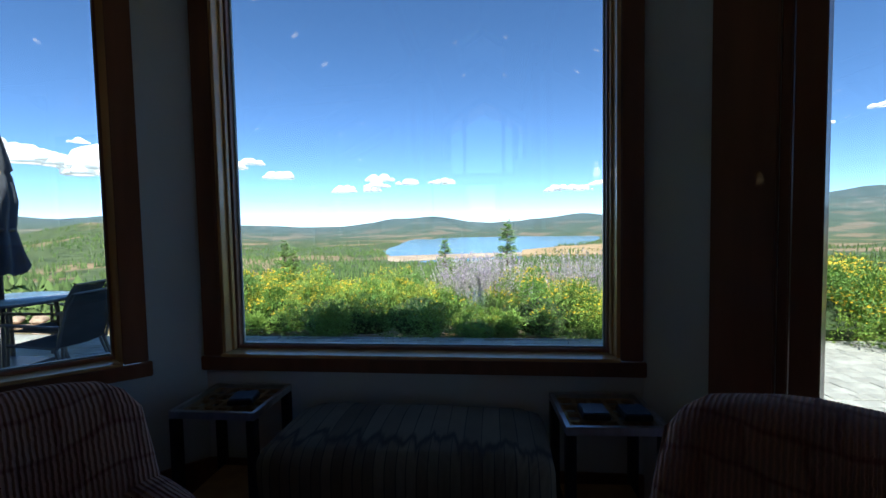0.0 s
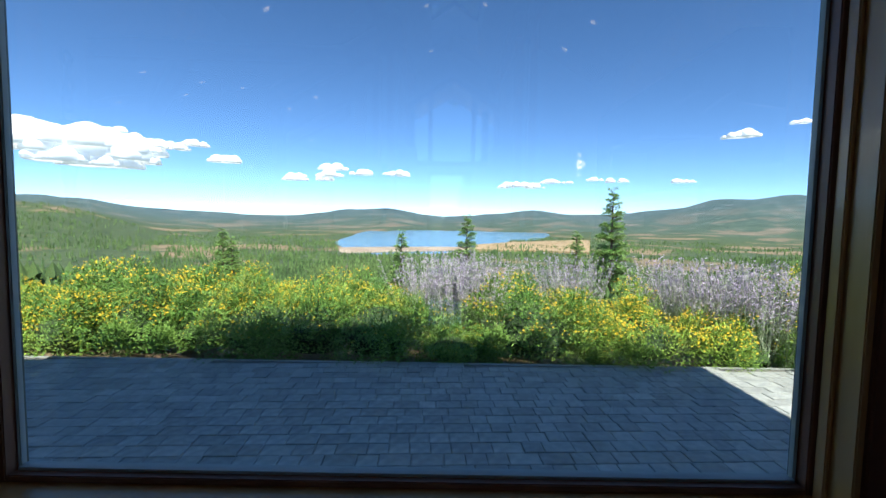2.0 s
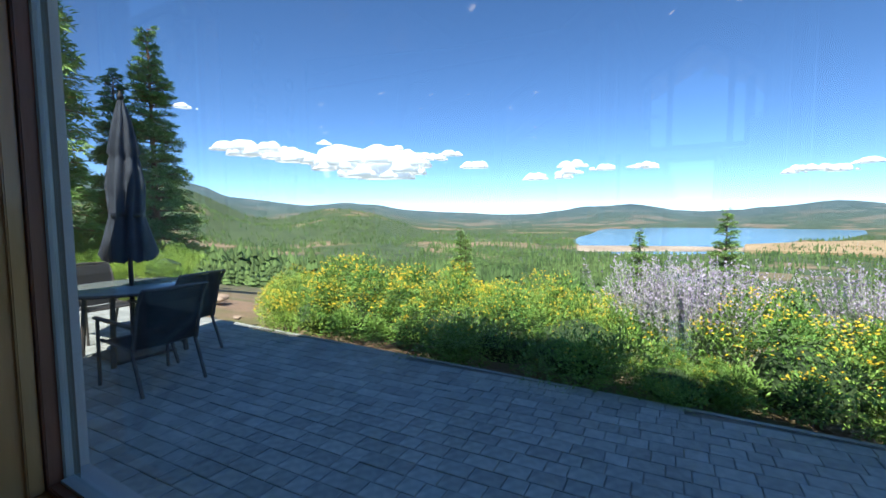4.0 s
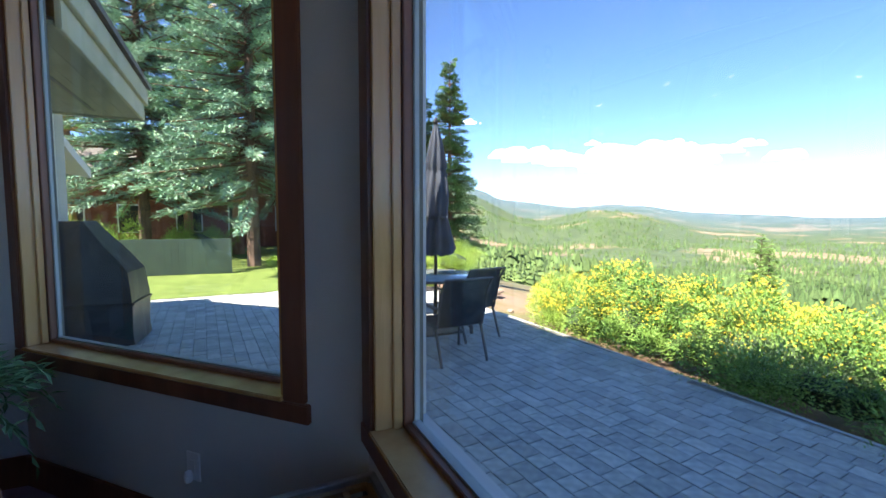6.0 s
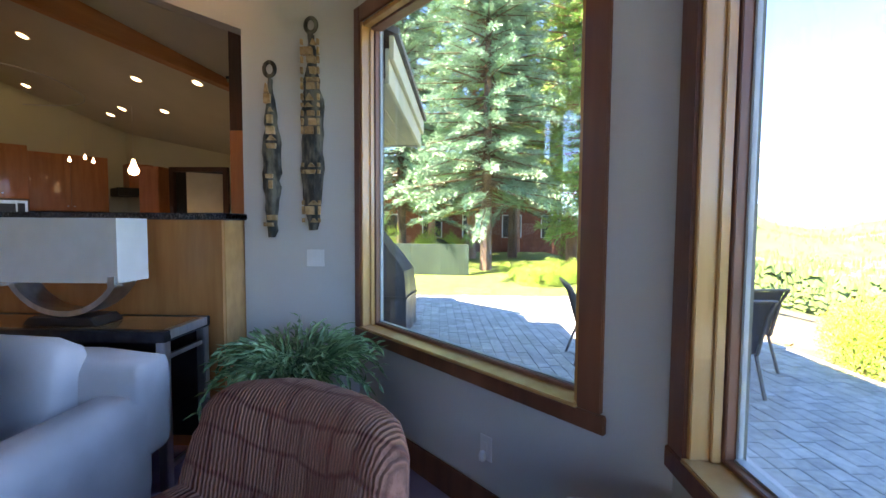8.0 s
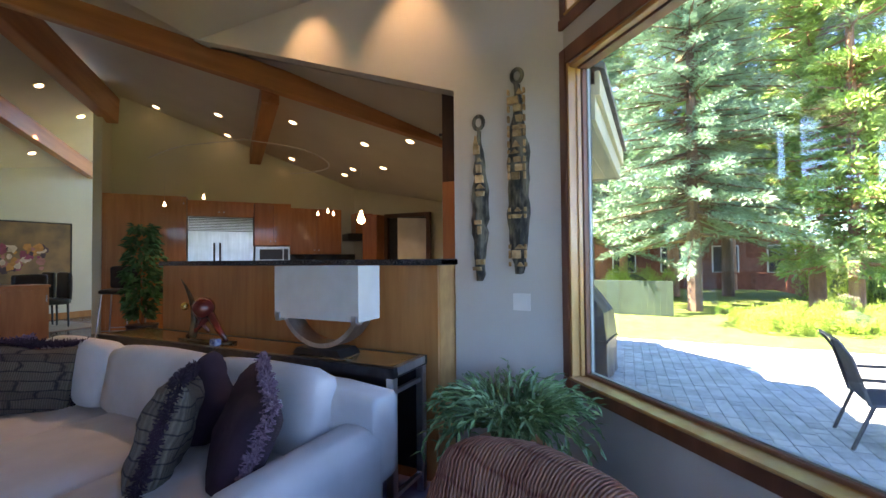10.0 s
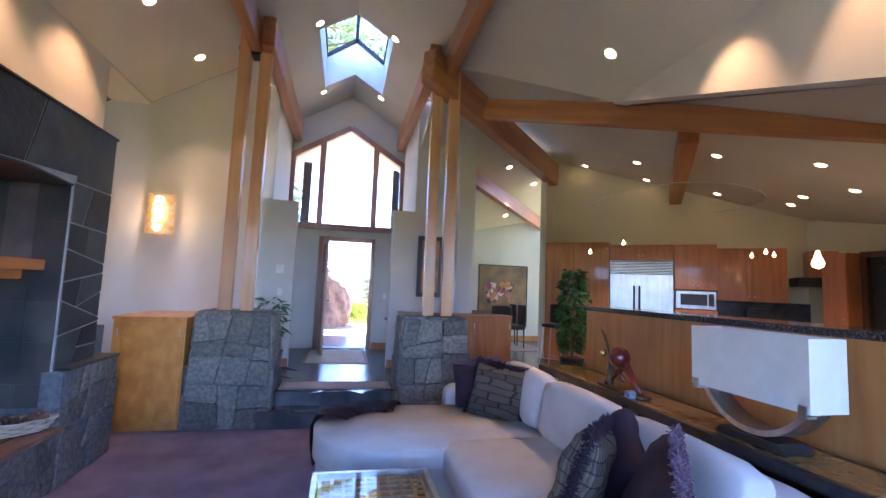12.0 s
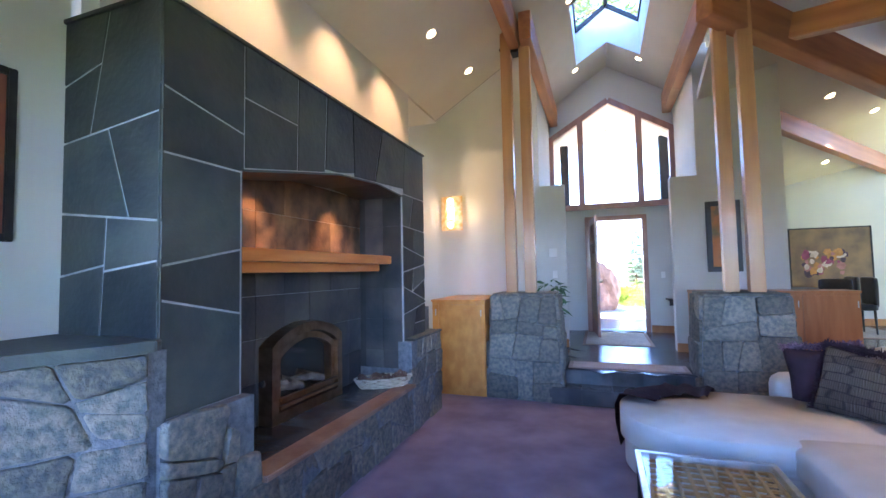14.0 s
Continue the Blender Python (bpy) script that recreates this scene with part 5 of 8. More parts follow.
def sofa():
    s = thing("sectional_sofa", Matrix(), "white fabric sectional sofa with a rounded chaise", "sofa")
    part("base", box(-2.08, -1.02, -3.30, -0.02, 0.05, 0.28), WHITE, s, bevel=0.03)
    part("back", soft_tr(0.30, 3.34, 0.52, (-2.08, -1.66, 0.53), 1, r=0.09), WHITE, s, smooth=True)
    part("arm", soft_tr(0.98, 0.26, 0.56, (-1.60, -0.12, 0.34), 2, r=0.10), WHITE, s, smooth=True)
    part("arm", soft_tr(0.80, 0.24, 0.52, (-1.65, -3.32, 0.34), 3, r=0.10), WHITE, s, smooth=True)
    part("seat_cushion", soft_tr(0.98, 0.84, 0.22, (-1.42, -0.69, 0.36), 4, puff=0.025), WHITE, s, smooth=True)
    part("seat_cushion", soft_tr(0.98, 0.96, 0.22, (-1.42, -1.60, 0.36), 5, puff=0.025), WHITE, s, smooth=True)
    for k, (y, l) in enumerate(((-0.72, 0.92), (-1.68, 0.98), (-2.66, 0.94))):
        b = soft_box(0.24, l, 0.46, 0.09, 0.02, k + 7)
        bmesh.ops.transform(b, matrix=pose(-1.90, y, 0.66, 0, -10, 0), verts=b.verts)
        part("back_cushion", b, WHITE, s, smooth=True)
    pts = []
    for k in range(33):
        a = -math.pi / 2 + math.pi * k / 32
        pts.append((-0.55 + 0.56 * math.cos(a), -2.46 + 0.60 * math.sin(a) * (1.0)))
    out = [(-1.9, -3.08)] + pts + [(-1.9, -1.86)]
    for nm, z0, z1, d in (("chaise_base", 0.05, 0.27, 0.03), ("chaise_cushion", 0.26, 0.46, 0.0)):
        o = inset(out, d) if d else out
        bm = prism(o, z0, z1)
        bmesh.ops.bevel(bm, geom=[e for e in bm.edges if abs(e.verts[0].co.z - e.verts[1].co.z) < 1e-5], offset=0.06 if nm == "chaise_cushion" else 0.02, segments=4, affect="EDGES")
        ob = part(nm, bm, WHITE, s, smooth=True)
    for x, y in ((-2.0, -0.1), (-1.15, -0.1), (-2.0, -3.2), (-0.3, -2.3), (-1.1, -3.2)):
        part("foot", tube((x, y, 0), (x, y, 0.06), 0.025, 0.03), BLACKP, s, "short dark foot")
    th = link("throw_blanket", throw_bm(), PURPLE, label="dark purple throw blanket draped over the sofa chaise", category="blanket", smooth=True)


def soft_tr(sx, sy, sz, c, seed, r=0.07, puff=0.012):
    bm = soft_box(sx, sy, sz, r, puff, seed, cuts=9)
    bmesh.ops.translate(bm, vec=c, verts=bm.verts)
    return bm


def throw_bm():
    bm = bmesh.new()
    prof = [(-0.0, 0.10), (0.03, 0.30), (0.045, 0.42), (-0.01, 0.50), (-0.10, 0.515), (-0.20, 0.50), (-0.28, 0.484)]
    rows = []
    n = 26
    for k in range(n + 1):
        a = math.radians(-112 + 100 * k / n)
        row = []
        for j, (d, z) in enumerate(prof):
            rr = 0.59 + d + 0.02 * noise.noise(Vector((k * 0.5, j * 0.8, 0)))
            row.append(bm.verts.new((-0.55 + rr * 0.97 * math.cos(a) + (0.0 if j < 3 else -0.0), -2.46 + (rr + 0.03) * math.sin(a), z + 0.03 * noise.noise(Vector((k * 0.45, j * 0.7, 5))))))
        rows.append(row)
    for a, b in zip(rows, rows[1:]):
        for j in range(len(prof) - 1):
            bm.faces.new((a[j], a[j + 1], b[j + 1], b[j]))
    bmesh.ops.solidify(bm, geom=bm.faces[:], thickness=0.012)
    return bm


sofa()


def pillow(m, cloth, label, fringe=True, w=0.46, sides=(0,), seed=0):
    p = thing("pillow", m, label, "pillow", "scatter pillows on the sofa")
    part("cover", pillow_bm(w, 0.22, seed), cloth, p, smooth=True)
    rs = random.Random(seed)
    if fringe:
        bm = bmesh.new()
        for side in sides:
            for k in range(900):
                t = rs.uniform(-0.5, 0.5) * w
                d = rs.uniform(0.015, 0.042)
                c = {0: Vector((t, 0, w / 2 * 0.95)), 1: Vector((w / 2 * 0.95, 0, t)), 2: Vector((-w / 2 * 0.95, 0, t)), 3: Vector((t, 0, -w / 2 * 0.95))}[side]
                o = Vector((rs.gauss(0, 1), rs.gauss(0, 1), rs.gauss(0, 1))).normalized() * d
                tube(c + o * 0.1, c + o * 1.15, 0.0045, 0.0035, 3, bm)
        part("fringe", bm, FRINGE if cloth is not PILLOW or len(sides) == 1 else PURPLE, p)
    return p


pillow(pose(-1.56, -0.47, 0.655, -20, 10, 52), PURPLE, "plum velvet pillow with a shaggy fringe on the white sofa", True, 0.60, (0, 1), 1)
pillow(pose(-1.44, -0.86, 0.665, -18, -6, 48), PILLOW, "ribbed grey pillow with a purple border on the white sofa", True, 0.56, (0, 1, 2, 3), 2)
pillow(pose(-1.74, -0.98, 0.70, -14, 38, 66), PURPLE, "purple pillow half hidden behind another on the sofa", False, 0.42, (), 3)
pillow(pose(-1.62, -2.66, 0.66, -20, 6, 140), PILLOW, "ribbed grey pillow with shaggy dark edges on the sofa", True, 0.53, (0, 1, 2, 3), 4)
pillow(pose(-1.52, -2.98, 0.66, -12, -8, 158), PURPLE, "dark purple fringed pillow on the sofa", True, 0.48, (0, 1), 5)


def lattice(parent, x0, x1, y0, y1, z, nx, ny, w, h, material):
    for k in range(nx + 1):
        x = x0 + (x1 - x0) * k / nx
        part("lattice_slat", box(x - w / 2, x + w / 2, y0, y1, z, z + h), material, parent)
    for k in range(ny + 1):
        y = y0 + (y1 - y0) * k / ny
        part("lattice_slat", box(x0, x1, y - w / 2, y + w / 2, z - 0.001, z + h - 0.002), material, parent)


def coffee_table():
    t = thing("coffee_table", Matrix(), "low glass-topped coffee table over a golden wooden lattice", "coffee table")
    x0, x1, y0, y1 = -0.72, -0.07, -1.56, -0.40
    part("glass_top", box(x0, x1, y0, y1, 0.44, 0.45), GLASS, t)
    for b in ((x0 - 0.03, x0, y0, y1), (x1, x1 + 0.03, y0, y1), (x0 - 0.03, x1 + 0.03, y0 - 0.03, y0), (x0 - 0.03, x1 + 0.03, y1, y1 + 0.03)):
        part("rail", box(*b, 0.40, 0.452), STEEL, t, bevel=0.003)
    lattice(t, x0 + 0.02, x1 - 0.02, y0 + 0.02, y1 - 0.02, 0.41, 9, 16, 0.018, 0.014, MAPLE)
    for x in (x0, x1):
        for y in (y0, y1):
            part("leg", box(x - 0.025, x + 0.025, y - 0.025, y + 0.025, 0, 0.40), DARKM, t, bevel=0.003)


coffee_table()


def console():
    t = thing("console_table", Matrix(), "long console table with a tiled top and steel legs", "console table")
    x0, x1, y0, y1 = -2.62, -2.21, -3.05, -0.04
    part("top_frame", box(x0, x1, y0, y1, 0.80, 0.835), DARKM, t, bevel=0.003)
    for b in ((x0 - 0.002, x0 + 0.03, y0, y1), (x1 - 0.045, x1 + 0.002, y0, y1), (x0 + 0.03, x1 - 0.045, y0, y0 + 0.03), (x0 + 0.03, x1 - 0.045, y1 - 0.04, y1 + 0.002)):
        part("edge_rail", box(*b, 0.81, 0.86), STEEL if b[2] > -1 else DARKM, t, bevel=0.003)
    wood = mat("burl_tile", (0.20, 0.10, 0.035), (0.40, 0.23, 0.09), 14, 0.22, 0.05, 60, per_object=0.15, coat=0.5)
    n = 9
    for k in range(n):
        ya, yb = y0 + 0.03 + (y1 - y0 - 0.07) * k / n, y0 + 0.03 + (y1 - y0 - 0.07) * (k + 1) / n
        part("top_tile", box(x0 + 0.032, x1 - 0.047, ya + 0.001, yb - 0.001, 0.836, 0.857), wood, t)
    for x in (x0 + 0.03, x1 - 0.03):
        for y in (y0 + 0.04, (y0 + y1) / 2, y1 - 0.03):
            part("leg", box(x - 0.025, x + 0.025, y - 0.025, y + 0.025, 0, 0.80), STEEL, t, bevel=0.004)
    for y in (y0 + 0.04, y1 - 0.03):
        for z in (0.10, 0.70):
            part("stretcher", box(x0 + 0.05, x1 - 0.05, y - 0.012, y + 0.012, z, z + 0.025), STEEL, t)
    part("lower_panel", box(x0 + 0.01, x0 + 0.02, y0 + 0.05, y1 - 0.05, 0.12, 0.78), BLACKP, t)


console()


def table_lamp():
    l = thing("table_lamp", pose(-2.40, -0.69, 0.86), "table lamp, long white box shade on a curved steel base", "lamp")
    part("foot", prism([(-0.21, 0.0), (0.21, 0.0), (0.17, 0.045), (-0.17, 0.045)], -0.10, 0.10, m=Matrix(((0, 0, 1, 0), (1, 0, 0, 0), (0, 1, 0, 0), (0, 0, 0, 1)))), BLACKP, l, bevel=0.004)
    bm = bmesh.new()
    n, r0, r1 = 36, 0.322, 0.352
    rings = []
    for k in range(n + 1):
        a = radians(-90 - 63 + 126 * k / n)
        rings.append([bm.verts.new((sx, r * math.cos(a), 0.397 + r * math.sin(a))) for sx, r in ((-0.075, r0), (0.075, r0), (0.075, r1), (-0.075, r1))])
    for a, b in zip(rings, rings[1:]):
        for k in range(4):
            bm.faces.new((a[k], a[(k + 1) % 4], b[(k + 1) % 4], b[k]))
    bm.faces.new(rings[0]), bm.faces.new(rings[-1])
    part("curved_arm", bm, STEEL, l, smooth=False)
    for s in (-1, 1):
        part("shade_clip", box(0.1155, 0.124, s * 0.318 - 0.02, s * 0.318 + 0.02, 0.215, 0.275), STEEL, l, bevel=0.002)
        part("shade_clip", box(0.06, 0.115, s * 0.318 - 0.02, s * 0.318 + 0.02, 0.215, 0.228), STEEL, l)
    bm = bmesh.new()
    loops = [[bm.verts.new((sx * a, sy * b, z)) for sx, sy in ((-1, -1), (1, -1), (1, 1), (-1, 1))] for a, b, z in ((0.115, 0.352, 0.237), (0.115, 0.352, 0.585), (0.111, 0.348, 0.585), (0.111, 0.348, 0.237))]
    for j in range(4):
        p, q = loops[j], loops[(j + 1) % 4]
        for k in range(4):
            bm.faces.new((p[k], p[(k + 1) % 4], q[(k + 1) % 4], q[k]))
    part("shade", bm, SHADE, l)
    part("diffuser", box(-0.110, 0.110, -0.347, 0.347, 0.239, 0.243), SHADE, l)


table_lamp()


def figurine():
    """A crouching abstract figure with a tall curved horn, in one mesh."""
    bm = bmesh.new()
    steps_ = []

    def limb(pts, slot):
        n0 = len(bm.faces)
        sec, rings = 10, []
        for k, (p, r) in enumerate(pts):
            d = (Vector(pts[min(k + 1, len(pts) - 1)][0]) - Vector(pts[max(k - 1, 0)][0])).normalized()
            s = d.cross(Vector((1, 0, 0))).normalized()
            rings.append([bm.verts.new(Vector(p) + s * r * math.cos(t) + Vector((1, 0, 0)) * r * 0.8 * math.sin(t)) for t in [2 * math.pi * j / sec for j in range(sec)]])
        for a, b in zip(rings, rings[1:]):
            for j in range(sec):
                bm.faces.new((a[j], a[(j + 1) % sec], b[(j + 1) % sec], b[j]))
        bm.faces.new(rings[0]), bm.faces.new(rings[-1][::-1])
        steps_.append((n0, len(bm.faces), slot))
    limb([((0, -0.16 - 0.05 * math.sin(math.pi * k / 14) * -1 - 0.14 * (k / 14) ** 2 + 0.02, 0.03 + 0.45 * k / 14), 0.034 * (1 - (k / 14) ** 1.6) + 0.004) for k in range(15)], 1)
    limb([((0, 0.02, 0.27), 0.04), ((0, 0.10, 0.18), 0.036), ((0, 0.17, 0.10), 0.027), ((0, 0.26, 0.025), 0.014)], 0)
    limb([((0, 0.06, 0.21), 0.034), ((0, -0.04, 0.13), 0.026), ((0, -0.13, 0.06), 0.022), ((0, -0.20, 0.025), 0.015)], 0)
    limb([((0, -0.12, 0.20), 0.020), ((0, -0.04, 0.15), 0.018), ((0, 0.06, 0.08), 0.012)], 0)
    for c, r, slot in (((0.02, 0.02, 0.26), 0.085, 0), ((0.02, -0.20, 0.265), 0.032, 2)):
        n0 = len(bm.faces)
        bmesh.ops.create_uvsphere(bm, u_segments=18, v_segments=12, radius=r, matrix=Matrix.Translation(c))
        steps_.append((n0, len(bm.faces), slot))
    n0 = len(bm.faces)
    box(-0.05, 0.05, -0.24, 0.31, 0.0, 0.018, bm)
    steps_.append((n0, len(bm.faces), 1))
    bm.faces.ensure_lookup_table()
    for a, b, slot in steps_:
        for f in bm.faces[a:b]:
            f.material_index = slot
    m = mat("lacquered_figure", (0.07, 0.010, 0.009), (0.16, 0.02, 0.018), 8, 0.16, 0.1, 40, coat=0.5)
    ob = link("figurine", bm, m, label="abstract crouching figure in dark red lacquer with a tall horn", category="sculpture", smooth=True)
    ob.data.materials.append(mat("dark_horn", (0.02, 0.015, 0.012), (0.13, 0.085, 0.04), 9, 0.25, 0.1, 40, coat=0.3))
    ob.data.materials.append(mat("polished_brass", (0.75, 0.52, 0.18), (0.85, 0.62, 0.25), 9, 0.18, 0.05, 40, metal=1.0))
    ob.matrix_basis = pose(-2.35, -1.86, 0.86)
    c = thing("candle_holder", pose(-2.27, -1.62, 0.86), "small blue and white glass candle holder", "candle holder")
    part("cup", box(-0.03, 0.03, -0.03, 0.03, 0, 0.05), mat("blue_glass", (0.03, 0.07, 0.25), (0.35, 0.45, 0.6), 40, 0.1), c, bevel=0.006)


figurine()


def bar_unit():
    b = thing("bar_counter", Matrix(), "cherry-panelled raised bar with a black granite top", "counter")
    part("front_panel", box(-2.73, -2.70, -2.94, 0.0, 0.0, 1.44), CHERRY, b)
    part("end_panel", box(-2.97, -2.732, -0.025, 0.002, 0.0, 1.44), MAPLE, b)
    part("end_panel", box(-3.1, -2.732, -2.94, -2.91, 0.0, 1.44), CHERRY, b)
    part("back_panel", box(-3.0, -2.975, -2.90, 0.0, 0.34, 1.44), CHERRY, b)
    part("granite_top", box(-3.18, -2.68, -2.98, 0.03, 1.442, 1.485), GRANITE, b, "speckled black granite top", bevel=0.006)
    part("granite_end", box(-2.96, -2.70, 0.005, 0.03, 1.445, 1.482), GRANITE, b)


bar_unit()


def wall_figure(y, z0, z1, w, seed, label):
    """A tall carved wall totem in one mesh."""
    rs = random.Random(seed)
    bm = bmesh.new()
    h = z1 - z0
    n = 22
    rings = []
    for k in range(n + 1):
        u = k / n
        z = z0 + u * (h - 0.12)
        ww = w * (0.45 + 0.75 * math.sin(math.pi * min(1, u * 1.15)) ** 0.8) / 2 * rs.uniform(0.85, 1.15)
        off = rs.uniform(-0.006, 0.006)
        if u > 0.93:
            ww *= 0.6
        rings.append([bm.verts.new((-2.965 + 0.004 + (0.03 + 0.012 * rs.random()) * max(0, math.sin(a)) , y + off + ww * math.cos(a), z + rs.uniform(-0.004, 0.004))) for a in [2 * math.pi * j / 10 for j in range(10)]])
    for a, b in zip(rings, rings[1:]):
        for j in range(10):
            bm.faces.new((a[j], a[(j + 1) % 10], b[(j + 1) % 10], b[j]))
    bm.faces.new(rings[0][::-1]), bm.faces.new(rings[-1])
    c = Vector((-2.945, y, z1 - 0.06))
    m = 18
    rr = []
    for k in range(m):
        a = 2 * math.pi * k / m
        ctr = c + Vector((0, 0.036 * math.cos(a), 0.046 * math.sin(a)))
        o = Vector((0, math.cos(a), math.sin(a)))
        rr.append([bm.verts.new(ctr + o * 0.014 * math.cos(q) + Vector((0.014 * math.sin(q), 0, 0))) for q in [2 * math.pi * j / 6 for j in range(6)]])
    for k in range(m):
        for j in range(6):
            bm.faces.new((rr[k][j], rr[k][(j + 1) % 6], rr[(k + 1) % m][(j + 1) % 6], rr[(k + 1) % m][j]))
    n0 = len(bm.faces)
    z = z1 - 0.16
    while z > z0 + 0.05:
        h_, yy = rs.uniform(0.022, 0.06), y + rs.uniform(-0.18, 0.18) * w
        ww = w * rs.uniform(0.12, 0.30)
        top = rs.choice((0.15, 0.9, 1.0, 1.3))
        hexa(bm, [(-2.94, yy - ww, z - h_), (-2.94, yy + ww, z - h_), (-2.912, yy + ww, z - h_), (-2.912, yy - ww, z - h_),
                  (-2.94, yy - ww * top, z), (-2.94, yy + ww * top, z), (-2.905, yy + ww * top, z), (-2.905, yy - ww * top, z)])
        if seed == 9:
            for s in (-1, 1):
                box(-2.93, -2.908, y + s * w * 0.40 - 0.007, y + s * w * 0.40 + 0.007, z - h_, z, bm)
        z -= h_ + rs.uniform(0.006, 0.03) + (0.16 if z < z1 - 0.55 and rs.random() < 0.35 else 0)
    bm.faces.ensure_lookup_table()
    for f in bm.faces[n0:]:
        f.material_index = 1
    ob = link("wall_sculpture", bm, TOTEM, label=label, category="sculpture", group="carved wall sculptures")
    ob.data.materials.append(TANWOOD)
    return ob


TOTEM = mat("carved_totem", (0.03, 0.03, 0.026), (0.17, 0.16, 0.12), 22, 0.75, 0.9, 60, spread=(0.42, 0.62), stretch=(1, 1, 0.35))
TANWOOD = mat("tan_carving", (0.34, 0.20, 0.08), (0.60, 0.42, 0.22), 26, 0.6, 0.6, 80, island=0.35)
wall_figure(0.21, 1.33, 2.50, 0.105, 4, "slim carved wooden figure hanging on the grey wall")
wall_figure(0.49, 1.38, 2.78, 0.135, 9, "taller carved wooden figure hanging on the grey wall")


def plate(m, w, h, label, category, knobs=1):
    p = thing("switch_plate" if category == "switch" else "outlet", m, label, category)
    part("cover", box(-w / 2, w / 2, -0.008, -0.001, -h / 2, h / 2), CANR, p, bevel=0.002)
    for k in range(knobs):
        x = (k - (knobs - 1) / 2) * 0.046
        part("rocker", box(x - 0.014, x + 0.014, -0.012, -0.0085, -0.03, 0.03), CANR, p, bevel=0.002)
    return p


plate(pose(-2.97, 0.50, 1.19, 0, 0, 90), 0.12, 0.115, "white double light switch on the wall", "switch", 2)
mo = frame_of(C1, A)
p = plate(mo @ pose(0.84, 0, 0.36) @ Matrix.Diagonal((1, 1, 1, 1)), 0.075, 0.12, "white wall outlet with a small night light", "outlet")
part("night_light", lathe([(0.001, -0.03), (0.016, -0.02), (0.018, 0.0), (0.012, 0.02), (0.001, 0.025)], 10, m=pose(0, -0.03, -0.03)), CANR, p)
plate(pose(0.80, -5.72, 1.80, 0, 0, 180), 0.12, 0.13, "white thermostat on the wing wall", "switch", 1)
plate(pose(0.78, -5.72, 1.46, 0, 0, 180), 0.07, 0.115, "white light switch under the thermostat", "switch", 1)
plate(pose(-0.98, -7.70, 1.40, 0, 0, 180), 0.07, 0.115, "white light switch beside the entry door", "switch", 1)


def sconce():
    s = thing("wall_sconce", pose(2.20, -4.99, 2.41), "lit glass wall sconce with five glowing discs", "wall lamp")
    gl = mat("amber_art_glass", (0.60, 0.40, 0.15), (0.75, 0.68, 0.55), 14, 0.25, 0.5, 40, emit=0.01)
    bm = bmesh.new()
    n = 10
    rows = []
    for k in range(n + 1):
        u = k / n * 2 - 1
        rows.append([bm.verts.new((u * 0.17, 0.10 - 0.05 * u * u, z)) for z in (-0.26, 0.26)])
    for a, b in zip(rows, rows[1:]):
        bm.faces.new((a[0], b[0], b[1], a[1]))
    bmesh.ops.solidify(bm, geom=bm.faces[:], thickness=0.008)
    part("glass_panel", bm, gl, s)
    for k in range(4):
        part("bulb", lathe([(0.001, -0.045), (0.035, -0.03), (0.042, 0), (0.035, 0.03), (0.001, 0.045)], 14, m=pose(0.0, 0.125, -0.18 + 0.12 * k) @ Matrix.Diagonal((1.15, 0.3, 0.9, 1))), BULB, s)
    part("back_plate", box(-0.08, 0.08, 0.0, 0.03, -0.2, 0.2), BRONZE, s)
    lp = new("sconce_light", bpy.data.lights.new("sconce_light", "POINT"))
    lp.data.energy, lp.data.color, lp.data.shadow_soft_size = 0.5, (1, 0.72, 0.42), 0.08
    lp.location = (2.20, -4.80, 2.41)


sconce()


def cabinet(name, x0, x1, yb, yf, z0, z1, material, label, doors=2, split_at=None):
    c = thing(name, Matrix(), label, "cabinet")
    part("body", box(x0, x1, yb, yf, z0, z1 - 0.03), material, c, bevel=0.003)
    part("top", box(x0 - 0.01, x1 + 0.01, yb, yf + 0.02, z1 - 0.03, z1), material, c, bevel=0.004)
    xs = split_at or [x0 + (x1 - x0) * k / doors for k in range(doors + 1)]
    for a, b in zip(xs, xs[1:]):
        d = part("door", box(a + 0.012, b - 0.012, yf, yf + 0.02, z0 + 0.10, z1 - 0.06), material, c, bevel=0.003)
        part("panel", box(a + 0.05, b - 0.05, yf + 0.0205, yf + 0.026, z0 + 0.16, z1 - 0.12), material, d, bevel=0.002) if b - a > 0.15 else None
        part("handle", tube((a + 0.04, yf + 0.04, z1 - 0.2), (a + 0.04, yf + 0.04, z1 - 0.12), 0.006), STEEL, d, "small steel handle")
    return c


cabinet("side_cabinet", 1.47, 2.16, -4.98, -3.95, 0.0, 1.18, GMAPLE, "golden maple cabinet between the fireplace and a stone pier", 2, [1.47, 2.06, 2.16])
cabinet("hall_cabinet", -2.75, -1.02, -5.6, -5.2, 0.335, 1.22, CHERRYR, "red cherry cabinet behind the stone pier", 3)


def picture(name, m, w, h, frame_w, material, fmat, label):
    p = thing(name, m, label, "painting")
    part("canvas", box(-w / 2, w / 2, -0.012, -0.003, -h / 2, h / 2), material, p)
    for a in ((-w / 2 - frame_w, -w / 2, -h / 2 - frame_w, h / 2 + frame_w), (w / 2, w / 2 + frame_w, -h / 2 - frame_w, h / 2 + frame_w), (-w / 2, w / 2, h / 2, h / 2 + frame_w), (-w / 2, w / 2, -h / 2 - frame_w, -h / 2)):
        part("frame", box(a[0], a[1], -0.025, -0.001, a[2], a[3]), fmat, p, bevel=0.003)
    return p


